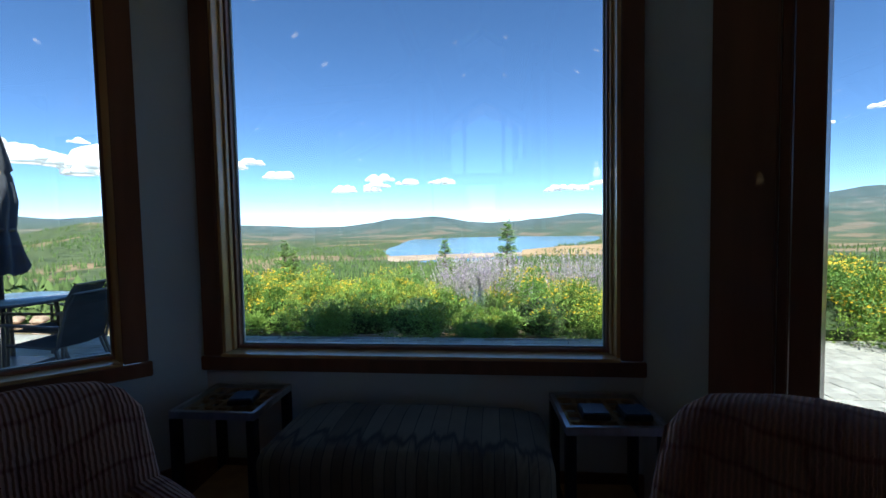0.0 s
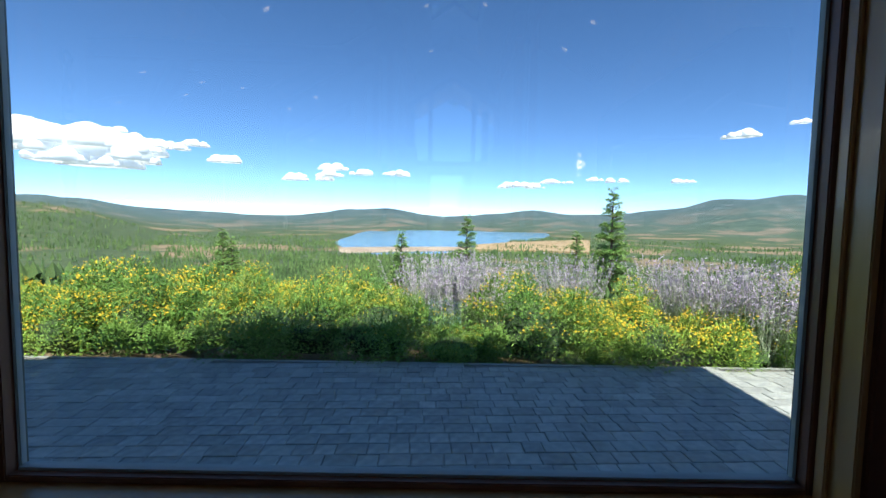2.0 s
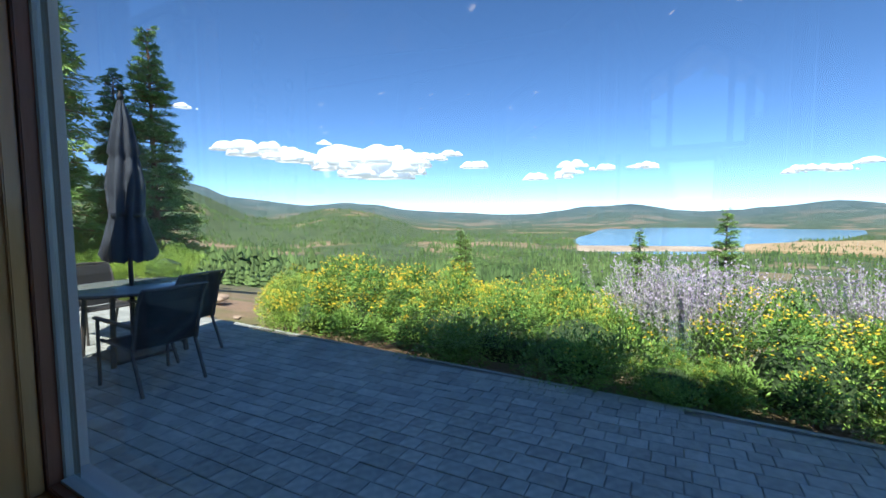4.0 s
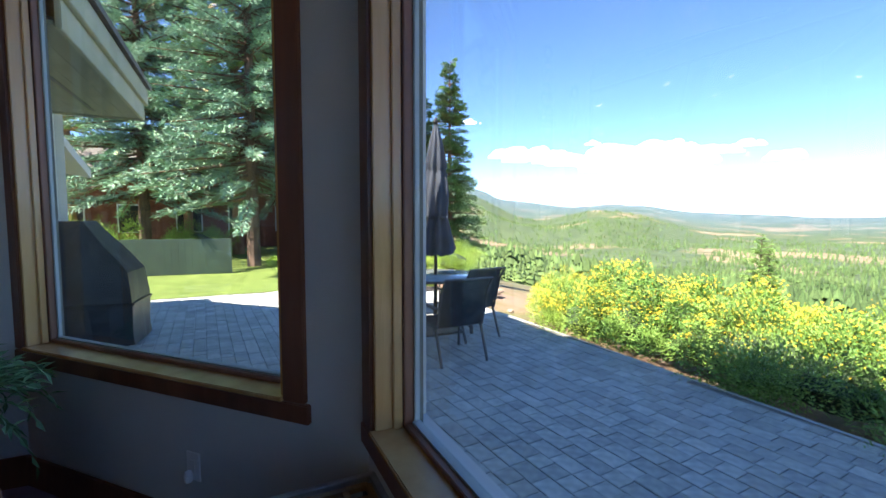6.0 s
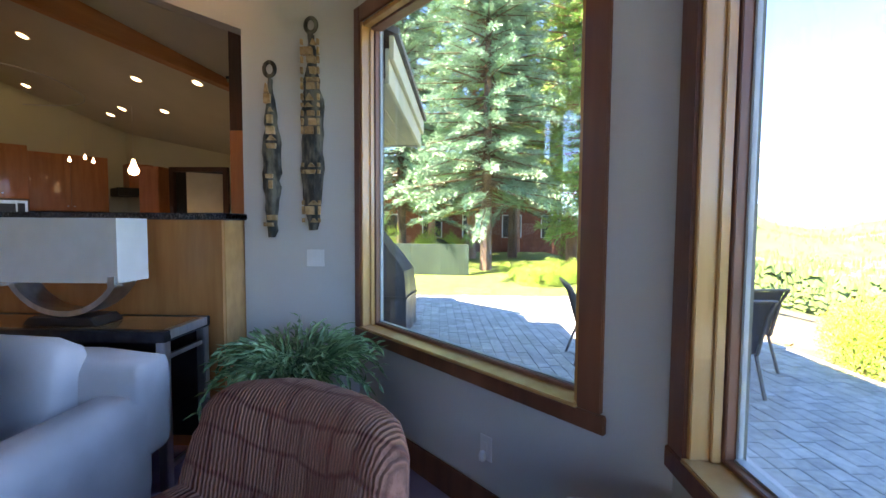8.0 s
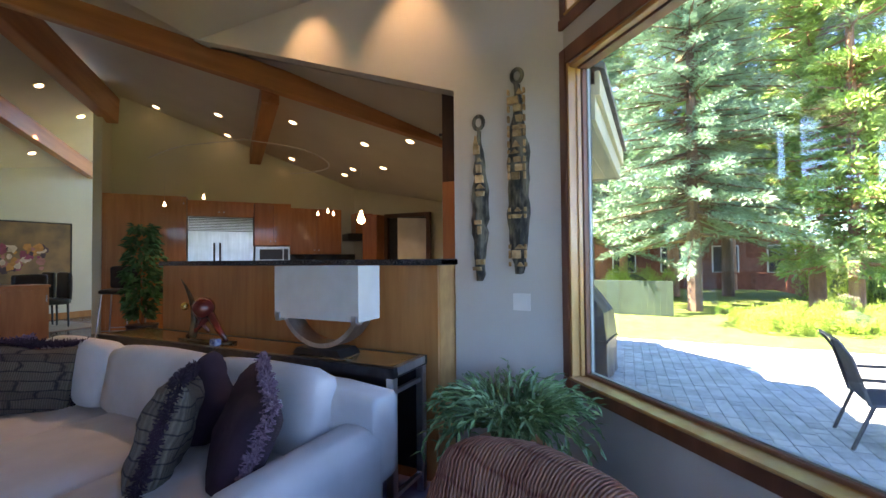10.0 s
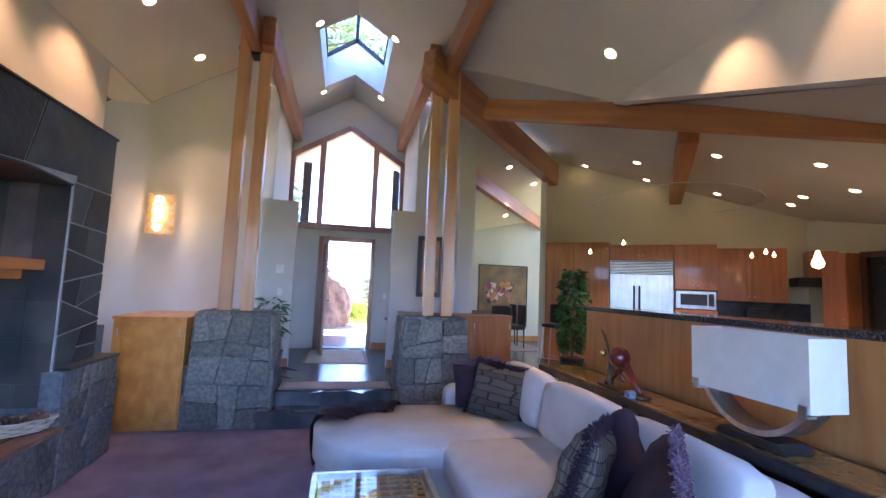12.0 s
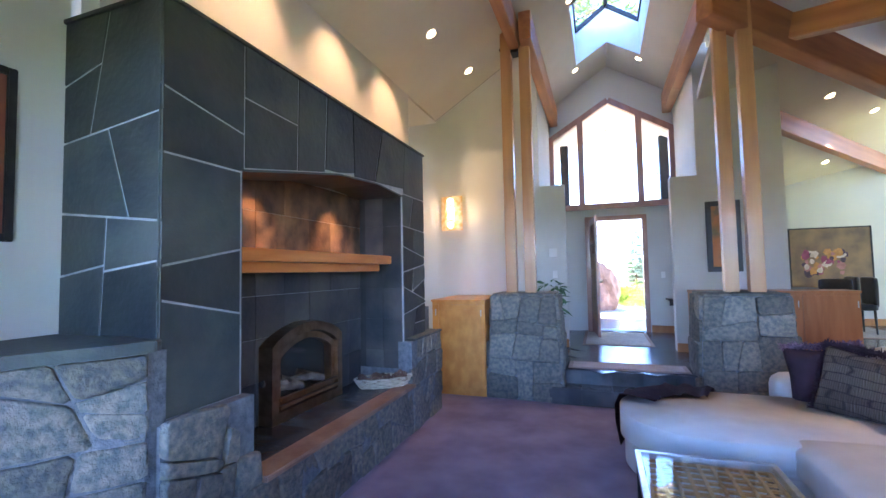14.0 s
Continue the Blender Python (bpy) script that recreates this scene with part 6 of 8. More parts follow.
PAINT1 = mat("abstract_painting", (0.22, 0.16, 0.09), (0.55, 0.20, 0.06), 4, 0.6, 0.3, 60, spread=(0.42, 0.58))
PAINT2 = mat("figure_painting", (0.14, 0.095, 0.07), (0.27, 0.17, 0.09), 3, 0.6, 0.3, 60)
PAINT3 = mat("red_painting", (0.20, 0.05, 0.03), (0.30, 0.10, 0.05), 3, 0.6, 0.3, 60)
picture("hall_painting", pose(-1.50, -5.66, 1.95, 0, 0, 180), 0.28, 0.84, 0.07, PAINT1, BLACKP, "abstract painting in orange and black in a wide black frame")
picture("east_painting", pose(2.62, 0.36, 2.10, 0, 0, -90), 0.42, 0.72, 0.035, PAINT3, BLACKP, "dark red painting in a black frame beside the fireplace")
dp = picture("dining_painting", pose(-4.20, -9.5, 1.62, 0, 0, 180), 1.30, 1.26, 0.025, PAINT2, DARKM, "large painting of red and white shapes on the dining wall")
rs = random.Random(12)
cols = [mat("painted_patch", c, tuple(min(1, v * 1.5) for v in c), 12, 0.6, 0.3, 60) for c in ((0.20, 0.04, 0.09), (0.42, 0.34, 0.30), (0.34, 0.16, 0.05), (0.05, 0.03, 0.05), (0.28, 0.12, 0.12))]
for k in range(44):
    cx, cz, r = rs.uniform(-0.46, 0.30), rs.uniform(-0.30, 0.12) + 0.04, rs.uniform(0.035, 0.085)
    bm = bmesh.new()
    n = rs.randint(5, 8)
    pts = [(cx + r * rs.uniform(0.6, 1.3) * math.cos(2 * math.pi * j / n), cz + r * rs.uniform(0.6, 1.4) * math.sin(2 * math.pi * j / n)) for j in range(n)]
    prism(pts, 0.0125 + 0.0004 * k, 0.0145 + 0.0004 * k, bm, Matrix.Rotation(math.pi / 2, 4, "X"))
    part("painted_shape", bm, cols[k % 5], dp)


# ceiling lights
def can_light(x, y, z, slope, label="round recessed ceiling light, lit"):
    """slope: (dz/dx, dz/dy) of the ceiling."""
    n = Vector((-slope[0], -slope[1], 1)).normalized()
    m = Matrix.Translation((x, y, z)) @ n.to_track_quat("Z", "Y").to_matrix().to_4x4()
    c = thing("ceiling_light", m, label, "ceiling light", "recessed ceiling lights")
    part("trim_ring", lathe([(0.052, -0.004), (0.068, -0.006), (0.071, -0.001)], 20), CANR, c)
    part("lamp", lathe([(0.001, -0.012), (0.045, -0.010), (0.052, -0.005)], 16), BULB, c)


for px, py in CANS_HALL + CANS_LIVING + SPOTS_WEST + SPOTS_EAST:
    can_light(px, py, roof_z(px), (PITCH if px < RIDGE_X else -PITCH, 0))


def kitchen_can(u, v):
    p = K0 + KU * u + KV * v
    can_light(p.x, p.y, kz(p.x, p.y), (-0.33 * KU.x, -0.33 * KU.y))


for u, v in CANS_KITCHEN:
    kitchen_can(u, v)
for x, y in CANS_DINING:
    can_light(x, y, dz(x, y), (-0.222, 0.353))


# kitchen, in its own frame: x along the back wall, y towards the room
KM = Matrix(((KU.x, KV.x, 0, K0.x), (KU.y, KV.y, 0, K0.y), (0, 0, 1, 0), (0, 0, 0, 1)))


def kthing(name, label, category, group=""):
    t = thing(name, Matrix(), label, category, group)
    return t


def kbox(*b):
    return box(*b, m=KM)


def kcab(name, u0, u1, d, z0, z1, material, doors, label, handle_low=True):
    c = kthing(name, label, "cabinet", "kitchen cabinets")
    part("body", kbox(u0, u1, 0.01, d - 0.02, z0, z1), material, c)
    for k in range(doors):
        a, b = u0 + (u1 - u0) * k / doors, u0 + (u1 - u0) * (k + 1) / doors
        q = part("door", kbox(a + 0.004, b - 0.004, d - 0.019, d, z0 + 0.004, z1 - 0.004), material, c, bevel=0.002)
        if b - a > 0.25 and z1 - z0 > 0.2:
            bm = bmesh.new()
            for e in ((a + 0.008, a + 0.065, z0 + 0.01, z1 - 0.01), (b - 0.065, b - 0.008, z0 + 0.01, z1 - 0.01), (a + 0.066, b - 0.066, z0 + 0.01, z0 + 0.07), (a + 0.066, b - 0.066, z1 - 0.07, z1 - 0.01)):
                kb2 = box(e[0], e[1], d + 0.0005, d + 0.008, e[2], e[3], bm, KM)
            part("door_frame", bm, material, q)
        hz = z0 + 0.08 if handle_low else z1 - 0.12
        part("knob", tube(KM @ Vector((b - 0.04 if k % 2 == 0 else a + 0.04, d + 0.002, hz)), KM @ Vector((b - 0.04 if k % 2 == 0 else a + 0.04, d + 0.03, hz)), 0.012, n=8), STEEL, q)
    return c


D = 0.60
kcab("tall_cabinet", 0.05, 1.23, D + 0.02, 0.336, 2.60, CHERRY, 1, "tall plain cherry cabinet at the kitchen's end", False)
kcab("over_fridge_cabinet", 1.24, 2.30, D, 2.27, 2.55, CHERRYR, 2, "red cherry cupboard above the fridge")
f = kthing("refrigerator", "wide stainless steel refrigerator with a louvred top grille", "refrigerator")
part("body", kbox(1.25, 2.29, 0.01, D - 0.02, 0.34, 2.26), STEEL, f)
part("door", kbox(1.26, 1.70, D - 0.019, D + 0.03, 0.42, 2.0), STEEL, f, bevel=0.006)
part("door", kbox(1.71, 2.28, D - 0.019, D + 0.03, 0.42, 2.0), STEEL, f, bevel=0.006)
for u in (1.66, 1.75):
    part("handle", tube(KM @ Vector((u, D + 0.07, 0.9)), KM @ Vector((u, D + 0.07, 1.8)), 0.016), BLACKP, f)
part("grille_backing", kbox(1.26, 2.28, D - 0.019, D - 0.008, 2.01, 2.25), BLACKP, f)
for k in range(8):
    part("grille_slat", kbox(1.27, 2.27, D - 0.006, D + 0.025, 2.022 + 0.028 * k, 2.034 + 0.028 * k), STEEL, f)
kcab("upper_cabinet", 2.31, 2.95, D, 1.76, 2.55, CHERRYR, 2, "red cherry upper cupboard above the microwave")
mw = kthing("microwave", "built-in stainless microwave with a dark window", "microwave")
part("body", kbox(2.33, 2.93, 0.01, D - 0.01, 1.44, 1.74), STEEL, mw)
part("window", kbox(2.40, 2.80, D - 0.009, D, 1.50, 1.69), BLACKP, mw)
part("control_panel", kbox(2.82, 2.90, D - 0.009, D, 1.49, 1.70), DARKM, mw)
kcab("upper_cabinet", 2.96, 3.95, 0.42, 1.60, 2.50, CHERRYR, 2, "red cherry upper cupboard beside the cooker hood")
kcab("base_cabinet", 2.31, 2.95, D, 0.336, 1.42, CHERRYR, 1, "red cherry cabinet below the microwave", False)
kcab("base_cabinet", 2.96, 6.4, D, 0.336, 1.21, CHERRYR, 6, "row of red cherry base cabinets", False)
ct = kthing("worktop", "black granite kitchen worktop", "worktop")
part("slab", kbox(2.96, 6.4, 0.02, D + 0.03, 1.212, 1.25), GRANITE, ct, bevel=0.004)
part("backsplash", kbox(2.97, 6.4, 0.01, 0.018, 1.252, 1.60), FTILE, ct)
hd = kthing("cooker_hood", "black cooker hood on the kitchen wall", "cooker hood")
part("canopy", prism([(4.05, 0.02), (4.95, 0.02), (4.95, 0.55), (4.05, 0.55)], 1.88, 2.02, m=KM), BLACKP, hd, bevel=0.006)
part("chimney", kbox(4.25, 4.75, 0.02, 0.38, 2.02, 2.45), CHERRYR, hd)
ov = kthing("range_cooker", "dark range cooker below the hood", "cooker")
part("body", kbox(4.1, 4.9, 0.63, 0.68, 0.4, 1.27), BLACKP, ov)
kcab("upper_cabinet", 5.0, 6.4, 0.42, 1.60, 2.45, CHERRYR, 3, "red cherry upper cupboard past the cooker hood")
bt = kthing("bottle", "dark bottle standing on the kitchen worktop", "bottle")
part("glass", lathe([(0.035, 1.25), (0.037, 1.42), (0.014, 1.48), (0.013, 1.56)], 14, m=KM @ pose(3.25, 0.35, 0)), BLACKP, bt)
tv = thing("appliance", KM @ pose(3.55, 0.3, 1.252), "small dark countertop appliance", "appliance")
part("body", box(-0.14, 0.14, -0.12, 0.12, 0, 0.24), DARKM, tv, bevel=0.01)
DKCH = mat("dark_cherry_and_shade", (0.05, 0.02, 0.012), (0.09, 0.035, 0.02), 5, 0.4, 0.05, 60, stretch=(3, 3, 0.35))
sc = thing("pantry_cabinet", Matrix(), "tall red cherry pantry cabinet beside a dark doorway", "cabinet")
part("body", box(-7.64, -7.33, -3.98, -3.64, 0.336, 2.38), CHERRYR, sc)
part("door", box(-7.328, -7.31, -3.975, -3.645, 0.40, 2.34), CHERRYR, sc, bevel=0.003)
part("knob", tube((-7.308, -3.68, 1.4), (-7.28, -3.68, 1.4), 0.012, n=8), STEEL, sc)
wp = thing("end_panel", Matrix(), "cherry panel covering the kitchen wall end, with a dark shade sheet above it", "panel")
part("lower_panel", box(-3.157, -3.13, -0.165, -0.02, 0.34, 2.08), CHERRYR, wp)
# Dark sheet over the pale wall end, standing in for the shaded ceiling.
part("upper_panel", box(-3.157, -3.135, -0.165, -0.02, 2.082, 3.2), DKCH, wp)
dr = thing("door_3", Matrix(), "pale door standing ajar in a dark wooden doorway of the kitchen", "door")
dr["kind"] = "structure"
for y in (-3.58, -2.62):
    part("door_frame", box(-7.64, -7.56, y - 0.04, y + 0.04, 0.336, 2.40), DKCH, dr)
part("door_frame", box(-7.64, -7.56, -3.54, -2.66, 2.32, 2.40), DKCH, dr)
# Black sheet on the wall stands in for the darkness of the doorway.
part("dark_opening", box(-7.64, -7.63, -3.54, -2.66, 0.336, 2.32), BLACKP, dr)
part("door_leaf", box(0, 0.55, -0.02, 0.02, 0.34, 2.28, m=pose(-7.60, -2.68, 0, 0, 0, -55)), SHADE, dr, "pale painted door leaf", bevel=0.004)


def pendant(p, big):
    c = thing("pendant_lamp", pose(*p), "lit glass pendant lamp hanging over the bar" if big else "tiny lit pendant on a track rail", "pendant lamp", "kitchen pendants")
    s = 1.0 if big else 0.35
    part("cord", tube((0, 0, 0.1 * s), (0, 0, 0.75 if big else 0.45), 0.0025 if big else 0.0012, n=5), STEEL, c)
    part("shade", lathe([(0.001, -0.085 * s), (0.05 * s, -0.06 * s), (0.062 * s, -0.02 * s), (0.03 * s, 0.06 * s), (0.014 * s, 0.12 * s)], 18), BULB, c)


pendant(PENDANT, True)
for q in MINIS:
    pendant(q, False)


def rail(pts, label):
    cu = bpy.data.curves.new("track_rail", "CURVE")
    cu.dimensions, cu.bevel_depth, cu.bevel_resolution, cu.resolution_u = "3D", 0.008, 2, 8
    sp = cu.splines.new("NURBS")
    sp.points.add(len(pts) - 1)
    for q, p in zip(sp.points, pts):
        q.co = (*p, 1)
    sp.use_endpoint_u, sp.order_u = True, 3
    cu.materials.append(STEEL)
    return tagged(new("track_rail", cu), label, "track light rail")


for r in RAILS:
    rail(r, "thin curved steel track rail below the kitchen ceiling")

# ---- seats at the windows ----
def armchair(m, label):
    """Origin on the floor at its middle; the front is -y."""
    c = thing("armchair", m, label, "armchair", "patterned armchairs")
    part("seat_base", soft_tr(0.78, 0.78, 0.26, (0, 0, 0.19), 1, 0.04), CHAIRC, c, smooth=True)
    part("seat_cushion", soft_tr(0.56, 0.66, 0.16, (0, -0.05, 0.38), 2, 0.06, 0.02), CHAIRC, c, smooth=True)
    for s in (-1, 1):
        part("arm", soft_tr(0.17, 0.74, 0.34, (s * 0.345, -0.03, 0.43), 3 + s, 0.08), CHAIRC, c, smooth=True)
    b = soft_box(0.82, 0.22, 0.66, 0.10, 0.0, 5, 9)
    for v in b.verts:
        k = max(0, (v.co.z + 0.1)) / 0.41
        v.co.x *= 1 - 0.10 * k
        v.co.y += 0.12 * (1 - (v.co.x / 0.4) ** 2) - 0.06
        v.co.z -= 0.06 * (v.co.x / 0.4) ** 2 * (v.co.z > 0.2)
    bmesh.ops.transform(b, matrix=pose(0, 0.34, 0.60, -10, 0, 0), verts=b.verts)
    part("backrest", b, CHAIRC, c, smooth=True)
    for s in (-1, 1):
        for y in (-0.3, 0.32):
            part("foot", tube((s * 0.3, y, 0), (s * 0.3, y, 0.07), 0.022, 0.03), BLACKP, c)
    return c


armchair(pose(-0.98, 0.84, 0, 0, 0, 63), "reddish brown patterned armchair with a ribbed weave near the plant")
armchair(pose(0.60, 0.80, 0, 0, 0, -37), "dark brown patterned armchair beside the patio door")


def ottoman():
    o = thing("ottoman", pose(-0.31, 1.80, 0), "dark striped upholstered ottoman below the picture window", "ottoman")
    part("cushion", soft_tr(1.12, 0.52, 0.24, (0, 0, 0.42), 3, 0.08, 0.02), STRIPE, o, smooth=True)
    part("base", soft_tr(1.08, 0.48, 0.28, (0, 0, 0.18), 4, 0.04), STRIPE, o, smooth=True)
    for s in (-1, 1):
        for y in (-0.18, 0.18):
            part("foot", tube((s * 0.48, y, 0), (s * 0.48, y, 0.05), 0.02, 0.025), BLACKP, o)


STRIPE = weave_mat("striped_cloth", (0.17, 0.10, 0.06), (0.44, 0.31, 0.20), (0.06, 0.035, 0.025), (16, 1.2, 1.2))
ottoman()


def side_table(m, label):
    t = thing("side_table", m, label, "side table", "glass-topped side tables")
    w, d, h = 0.40, 0.36, 0.56
    for b in ((-w / 2, -w / 2 + 0.02, -d / 2, d / 2), (w / 2 - 0.02, w / 2, -d / 2, d / 2), (-w / 2 + 0.02, w / 2 - 0.02, -d / 2, -d / 2 + 0.02), (-w / 2 + 0.02, w / 2 - 0.02, d / 2 - 0.02, d / 2)):
        part("edge_rail", box(b[0], b[1], b[2], b[3], h - 0.035, h), STEEL, t, bevel=0.002)
    part("glass_top", box(-w / 2 + 0.021, w / 2 - 0.021, -d / 2 + 0.021, d / 2 - 0.021, h - 0.010, h - 0.003), GLASS, t)
    lattice(t, -w / 2 + 0.03, w / 2 - 0.03, -d / 2 + 0.03, d / 2 - 0.03, h - 0.035, 5, 4, 0.02, 0.016, MAPLE)
    for x in (-w / 2 + 0.02, w / 2 - 0.02):
        for y in (-d / 2 + 0.02, d / 2 - 0.02):
            part("leg", box(x - 0.02, x + 0.02, y - 0.02, y + 0.02, 0, h - 0.036), DARKM, t, bevel=0.003)
    part("shelf", box(-w / 2 + 0.04, w / 2 - 0.04, -d / 2 + 0.04, d / 2 - 0.04, 0.12, 0.14), MAPLE, t)
    return t


def coaster(m, label):
    c = thing("coaster_box", m, label, "coaster", "coasters on the side tables")
    part("base", box(-0.055, 0.055, -0.055, 0.055, 0, 0.022), BLACKP, c, bevel=0.003)
    part("top", box(-0.05, 0.05, -0.05, 0.05, 0.0225, 0.03), mat("coaster_blue", (0.06, 0.09, 0.13), (0.10, 0.14, 0.19), 20, 0.3), c, bevel=0.002)


side_table(pose(-1.20, 2.00, 0, 0, 0, 0), "small square side table with a lattice top under glass")
side_table(pose(0.50, 1.97, 0, 0, 0, 3), "small square side table with a lattice top and dark metal legs")
coaster(pose(-1.12, 1.95, 0.56, 0, 0, 10), "small dark blue coaster box on a side table")
coaster(pose(0.44, 1.90, 0.56, 0, 0, 2), "small dark blue coaster box on a side table")
coaster(pose(0.60, 1.90, 0.56, 0, 0, 5), "black coaster box on a side table")


# ---- plants ----
def leaf(bm, p, d, up, l, w):
    """A pointed leaf of two folded halves."""
    d = d.normalized()
    s = d.cross(up)
    s = s.normalized() if s.length > 1e-4 else Vector((1, 0, 0))
    n = s.cross(d)
    a, b = bm.verts.new(p), bm.verts.new(p + d * l - n * l * 0.12)
    m1 = bm.verts.new(p + d * l * 0.45 + s * w / 2 + n * w * 0.12)
    m2 = bm.verts.new(p + d * l * 0.45 - s * w / 2 + n * w * 0.12)
    bm.faces.new((a, m1, b)), bm.faces.new((a, b, m2))


def cactus_plant():
    """Arching stems of flat green segments in a wooden planter."""
    rs = random.Random(44)
    t = thing("plant", pose(-2.38, 0.60, 0), "bushy trailing green houseplant in a wooden planter", "potted plant")
    part("planter", lathe([(0.14, 0.0), (0.17, 0.02), (0.20, 0.46), (0.215, 0.48), (0.18, 0.485)], 20), CHERRYR, t, smooth=True)
    part("soil", lathe([(0.17, 0.44), (0.18, 0.462)], 16), SOIL, t)
    green = mat("succulent_green", (0.10, 0.22, 0.09), (0.20, 0.36, 0.15), 8, 0.45, island=0.3)
    for batch in range(4):
        bm = bmesh.new()
        for k in range(60):
            a = rs.uniform(0, 2 * math.pi)
            reach = rs.uniform(0.10, 0.50) * (1.0 if rs.random() < 0.85 else 1.4)
            p = Vector((0.10 * math.cos(a), 0.10 * math.sin(a), 0.52))
            el = rs.uniform(1.1, 1.55)
            seg = 0.045
            n = int(6 + reach * 12)
            for q in range(n):
                d = Vector((math.cos(a) * math.cos(el), math.sin(a) * math.cos(el), math.sin(el)))
                leaf(bm, p, d, Vector((rs.gauss(0, 1), rs.gauss(0, 1), 0.6)), seg * 1.5, 0.022)
                if q > 2 and rs.random() < 0.5:
                    b = a + rs.uniform(-1.2, 1.2)
                    leaf(bm, p, Vector((math.cos(b), math.sin(b), rs.uniform(-0.3, 0.8))), Vector((0, 0, 1)), 0.07, 0.022)
                p = p + d * seg
                el -= rs.uniform(0.06, 0.40) * (0.45 + reach)
                a += rs.uniform(-0.25, 0.25)
                if p.z < 0.18:
                    break
        part("foliage", bm, green, t)


cactus_plant()


def leafy(name, m, h, r, z0, n, label, pot=True, leaf_l=0.10, leaf_w=0.05, seed=1, category="potted plant", leafmat=None, potmat=None):
    rs = random.Random(seed)
    t = thing(name, m, label, category)
    if pot:
        part("pot", lathe([(0.13, 0), (0.15, 0.03), (0.18, 0.3), (0.19, 0.32), (0.16, 0.325)], 18), potmat or DARKM, t, smooth=True)
        part("soil", lathe([(0.14, 0.29), (0.155, 0.305)], 14), SOIL, t)
        part("stem", tube((0, 0, 0.3), (0.02, 0.0, h * 0.85), 0.02, 0.008, 7), FIRH, t)
    bm = bmesh.new()
    for k in range(n):
        a, u = rs.uniform(0, 2 * math.pi), rs.random()
        rr = r * (0.8 + 0.35 * noise.noise(Vector((2 * math.cos(a), 2 * math.sin(a), u * 5 + seed)))) * (0.35 + 0.65 * math.sin(math.pi * (0.15 + 0.8 * u))) * rs.uniform(0.3, 1.0) ** 0.6
        p = Vector((rr * math.cos(a), rr * math.sin(a), z0 + (h - z0) * u))
        leaf(bm, p, Vector((math.cos(a + rs.uniform(-1, 1)), math.sin(a + rs.uniform(-1, 1)), rs.uniform(-0.9, 0.4))), Vector((rs.gauss(0, .4), rs.gauss(0, .4), 1)), leaf_l * rs.uniform(0.7, 1.2), leaf_w)
    part("foliage", bm, leafmat or LEAFD, t)
    return t


leafy("ficus", pose(-3.55, -4.75, 0.34), 1.62, 0.25, 0.42, 900, "tall dense green ficus standing beside bar stools", seed=3, leaf_l=0.12, leaf_w=0.065)
leafy("plant", pose(0.80, -5.25, 0.335), 1.05, 0.26, 0.55, 60, "green leafy plant behind a stone pier", seed=6, leaf_l=0.17, leaf_w=0.06)


def stool(m):
    s = thing("bar_stool", m, "bar stool with a black seat and thin steel legs", "bar stool", "bar stools")
    part("seat", soft_tr(0.36, 0.36, 0.06, (0, 0, 0.74), 1, 0.03), BLACKP, s, smooth=True)
    part("backrest", soft_tr(0.34, 0.04, 0.30, (0, 0.17, 0.93), 2, 0.02), BLACKP, s, smooth=True)
    for x in (-1, 1):
        for y in (-1, 1):
            part("leg", tube((x * 0.20, y * 0.20, 0), (x * 0.14, y * 0.14, 0.72), 0.010, n=8), STEEL, s)
    part("foot_ring", tube((-0.18, -0.18, 0.22), (0.18, -0.18, 0.22), 0.008, n=6), STEEL, s)
    part("foot_ring", tube((-0.18, 0.18, 0.22), (0.18, 0.18, 0.22), 0.008, n=6), STEEL, s)


stool(pose(-3.58, -5.35, 0.338, 0, 0, 130))
stool(pose(-3.90, -4.95, 0.338, 0, 0, 60))


def dining():
    t = thing("dining_table", pose(-3.25, -8.6, 0.345), "dark dining table on a pale rug", "dining table")
    part("top", box(-0.5, 0.5, -0.75, 0.75, 0.71, 0.75), BLACKP, t, bevel=0.006)
    for x in (-0.42, 0.42):
        for y in (-0.66, 0.66):
            part("leg", box(x - 0.035, x + 0.035, y - 0.035, y + 0.035, 0, 0.71), BLACKP, t)
    for x, y, r in ((-4.0, -8.25, -90), (-4.0, -8.8, -90), (-3.4, -7.6, 0)):
        c = thing("dining_chair", pose(x, y, 0.345, 0, 0, r), "black upholstered dining chair at the dark dining table", "chair", "dining chairs")
        part("seat", soft_tr(0.46, 0.46, 0.10, (0, 0, 0.45), 1, 0.03), BLACKP, c, smooth=True)
        part("backrest", soft_tr(0.44, 0.07, 0.50, (0, -0.22 if r == -90 else 0.22, 0.70), 2, 0.03), BLACKP, c, smooth=True)
        for a in (-0.19, 0.19):
            for b in (-0.19, 0.19):
                part("leg", tube((a * 1.05, b * 1.05, 0), (a, b, 0.42), 0.014, 0.02, 6), BLACKP, c)
    rug("rug", -4.6, -2.4, -9.2, -7.6, 0.336, "pale rug under the dining table", (0.42, 0.36, 0.28), (0.30, 0.20, 0.16))


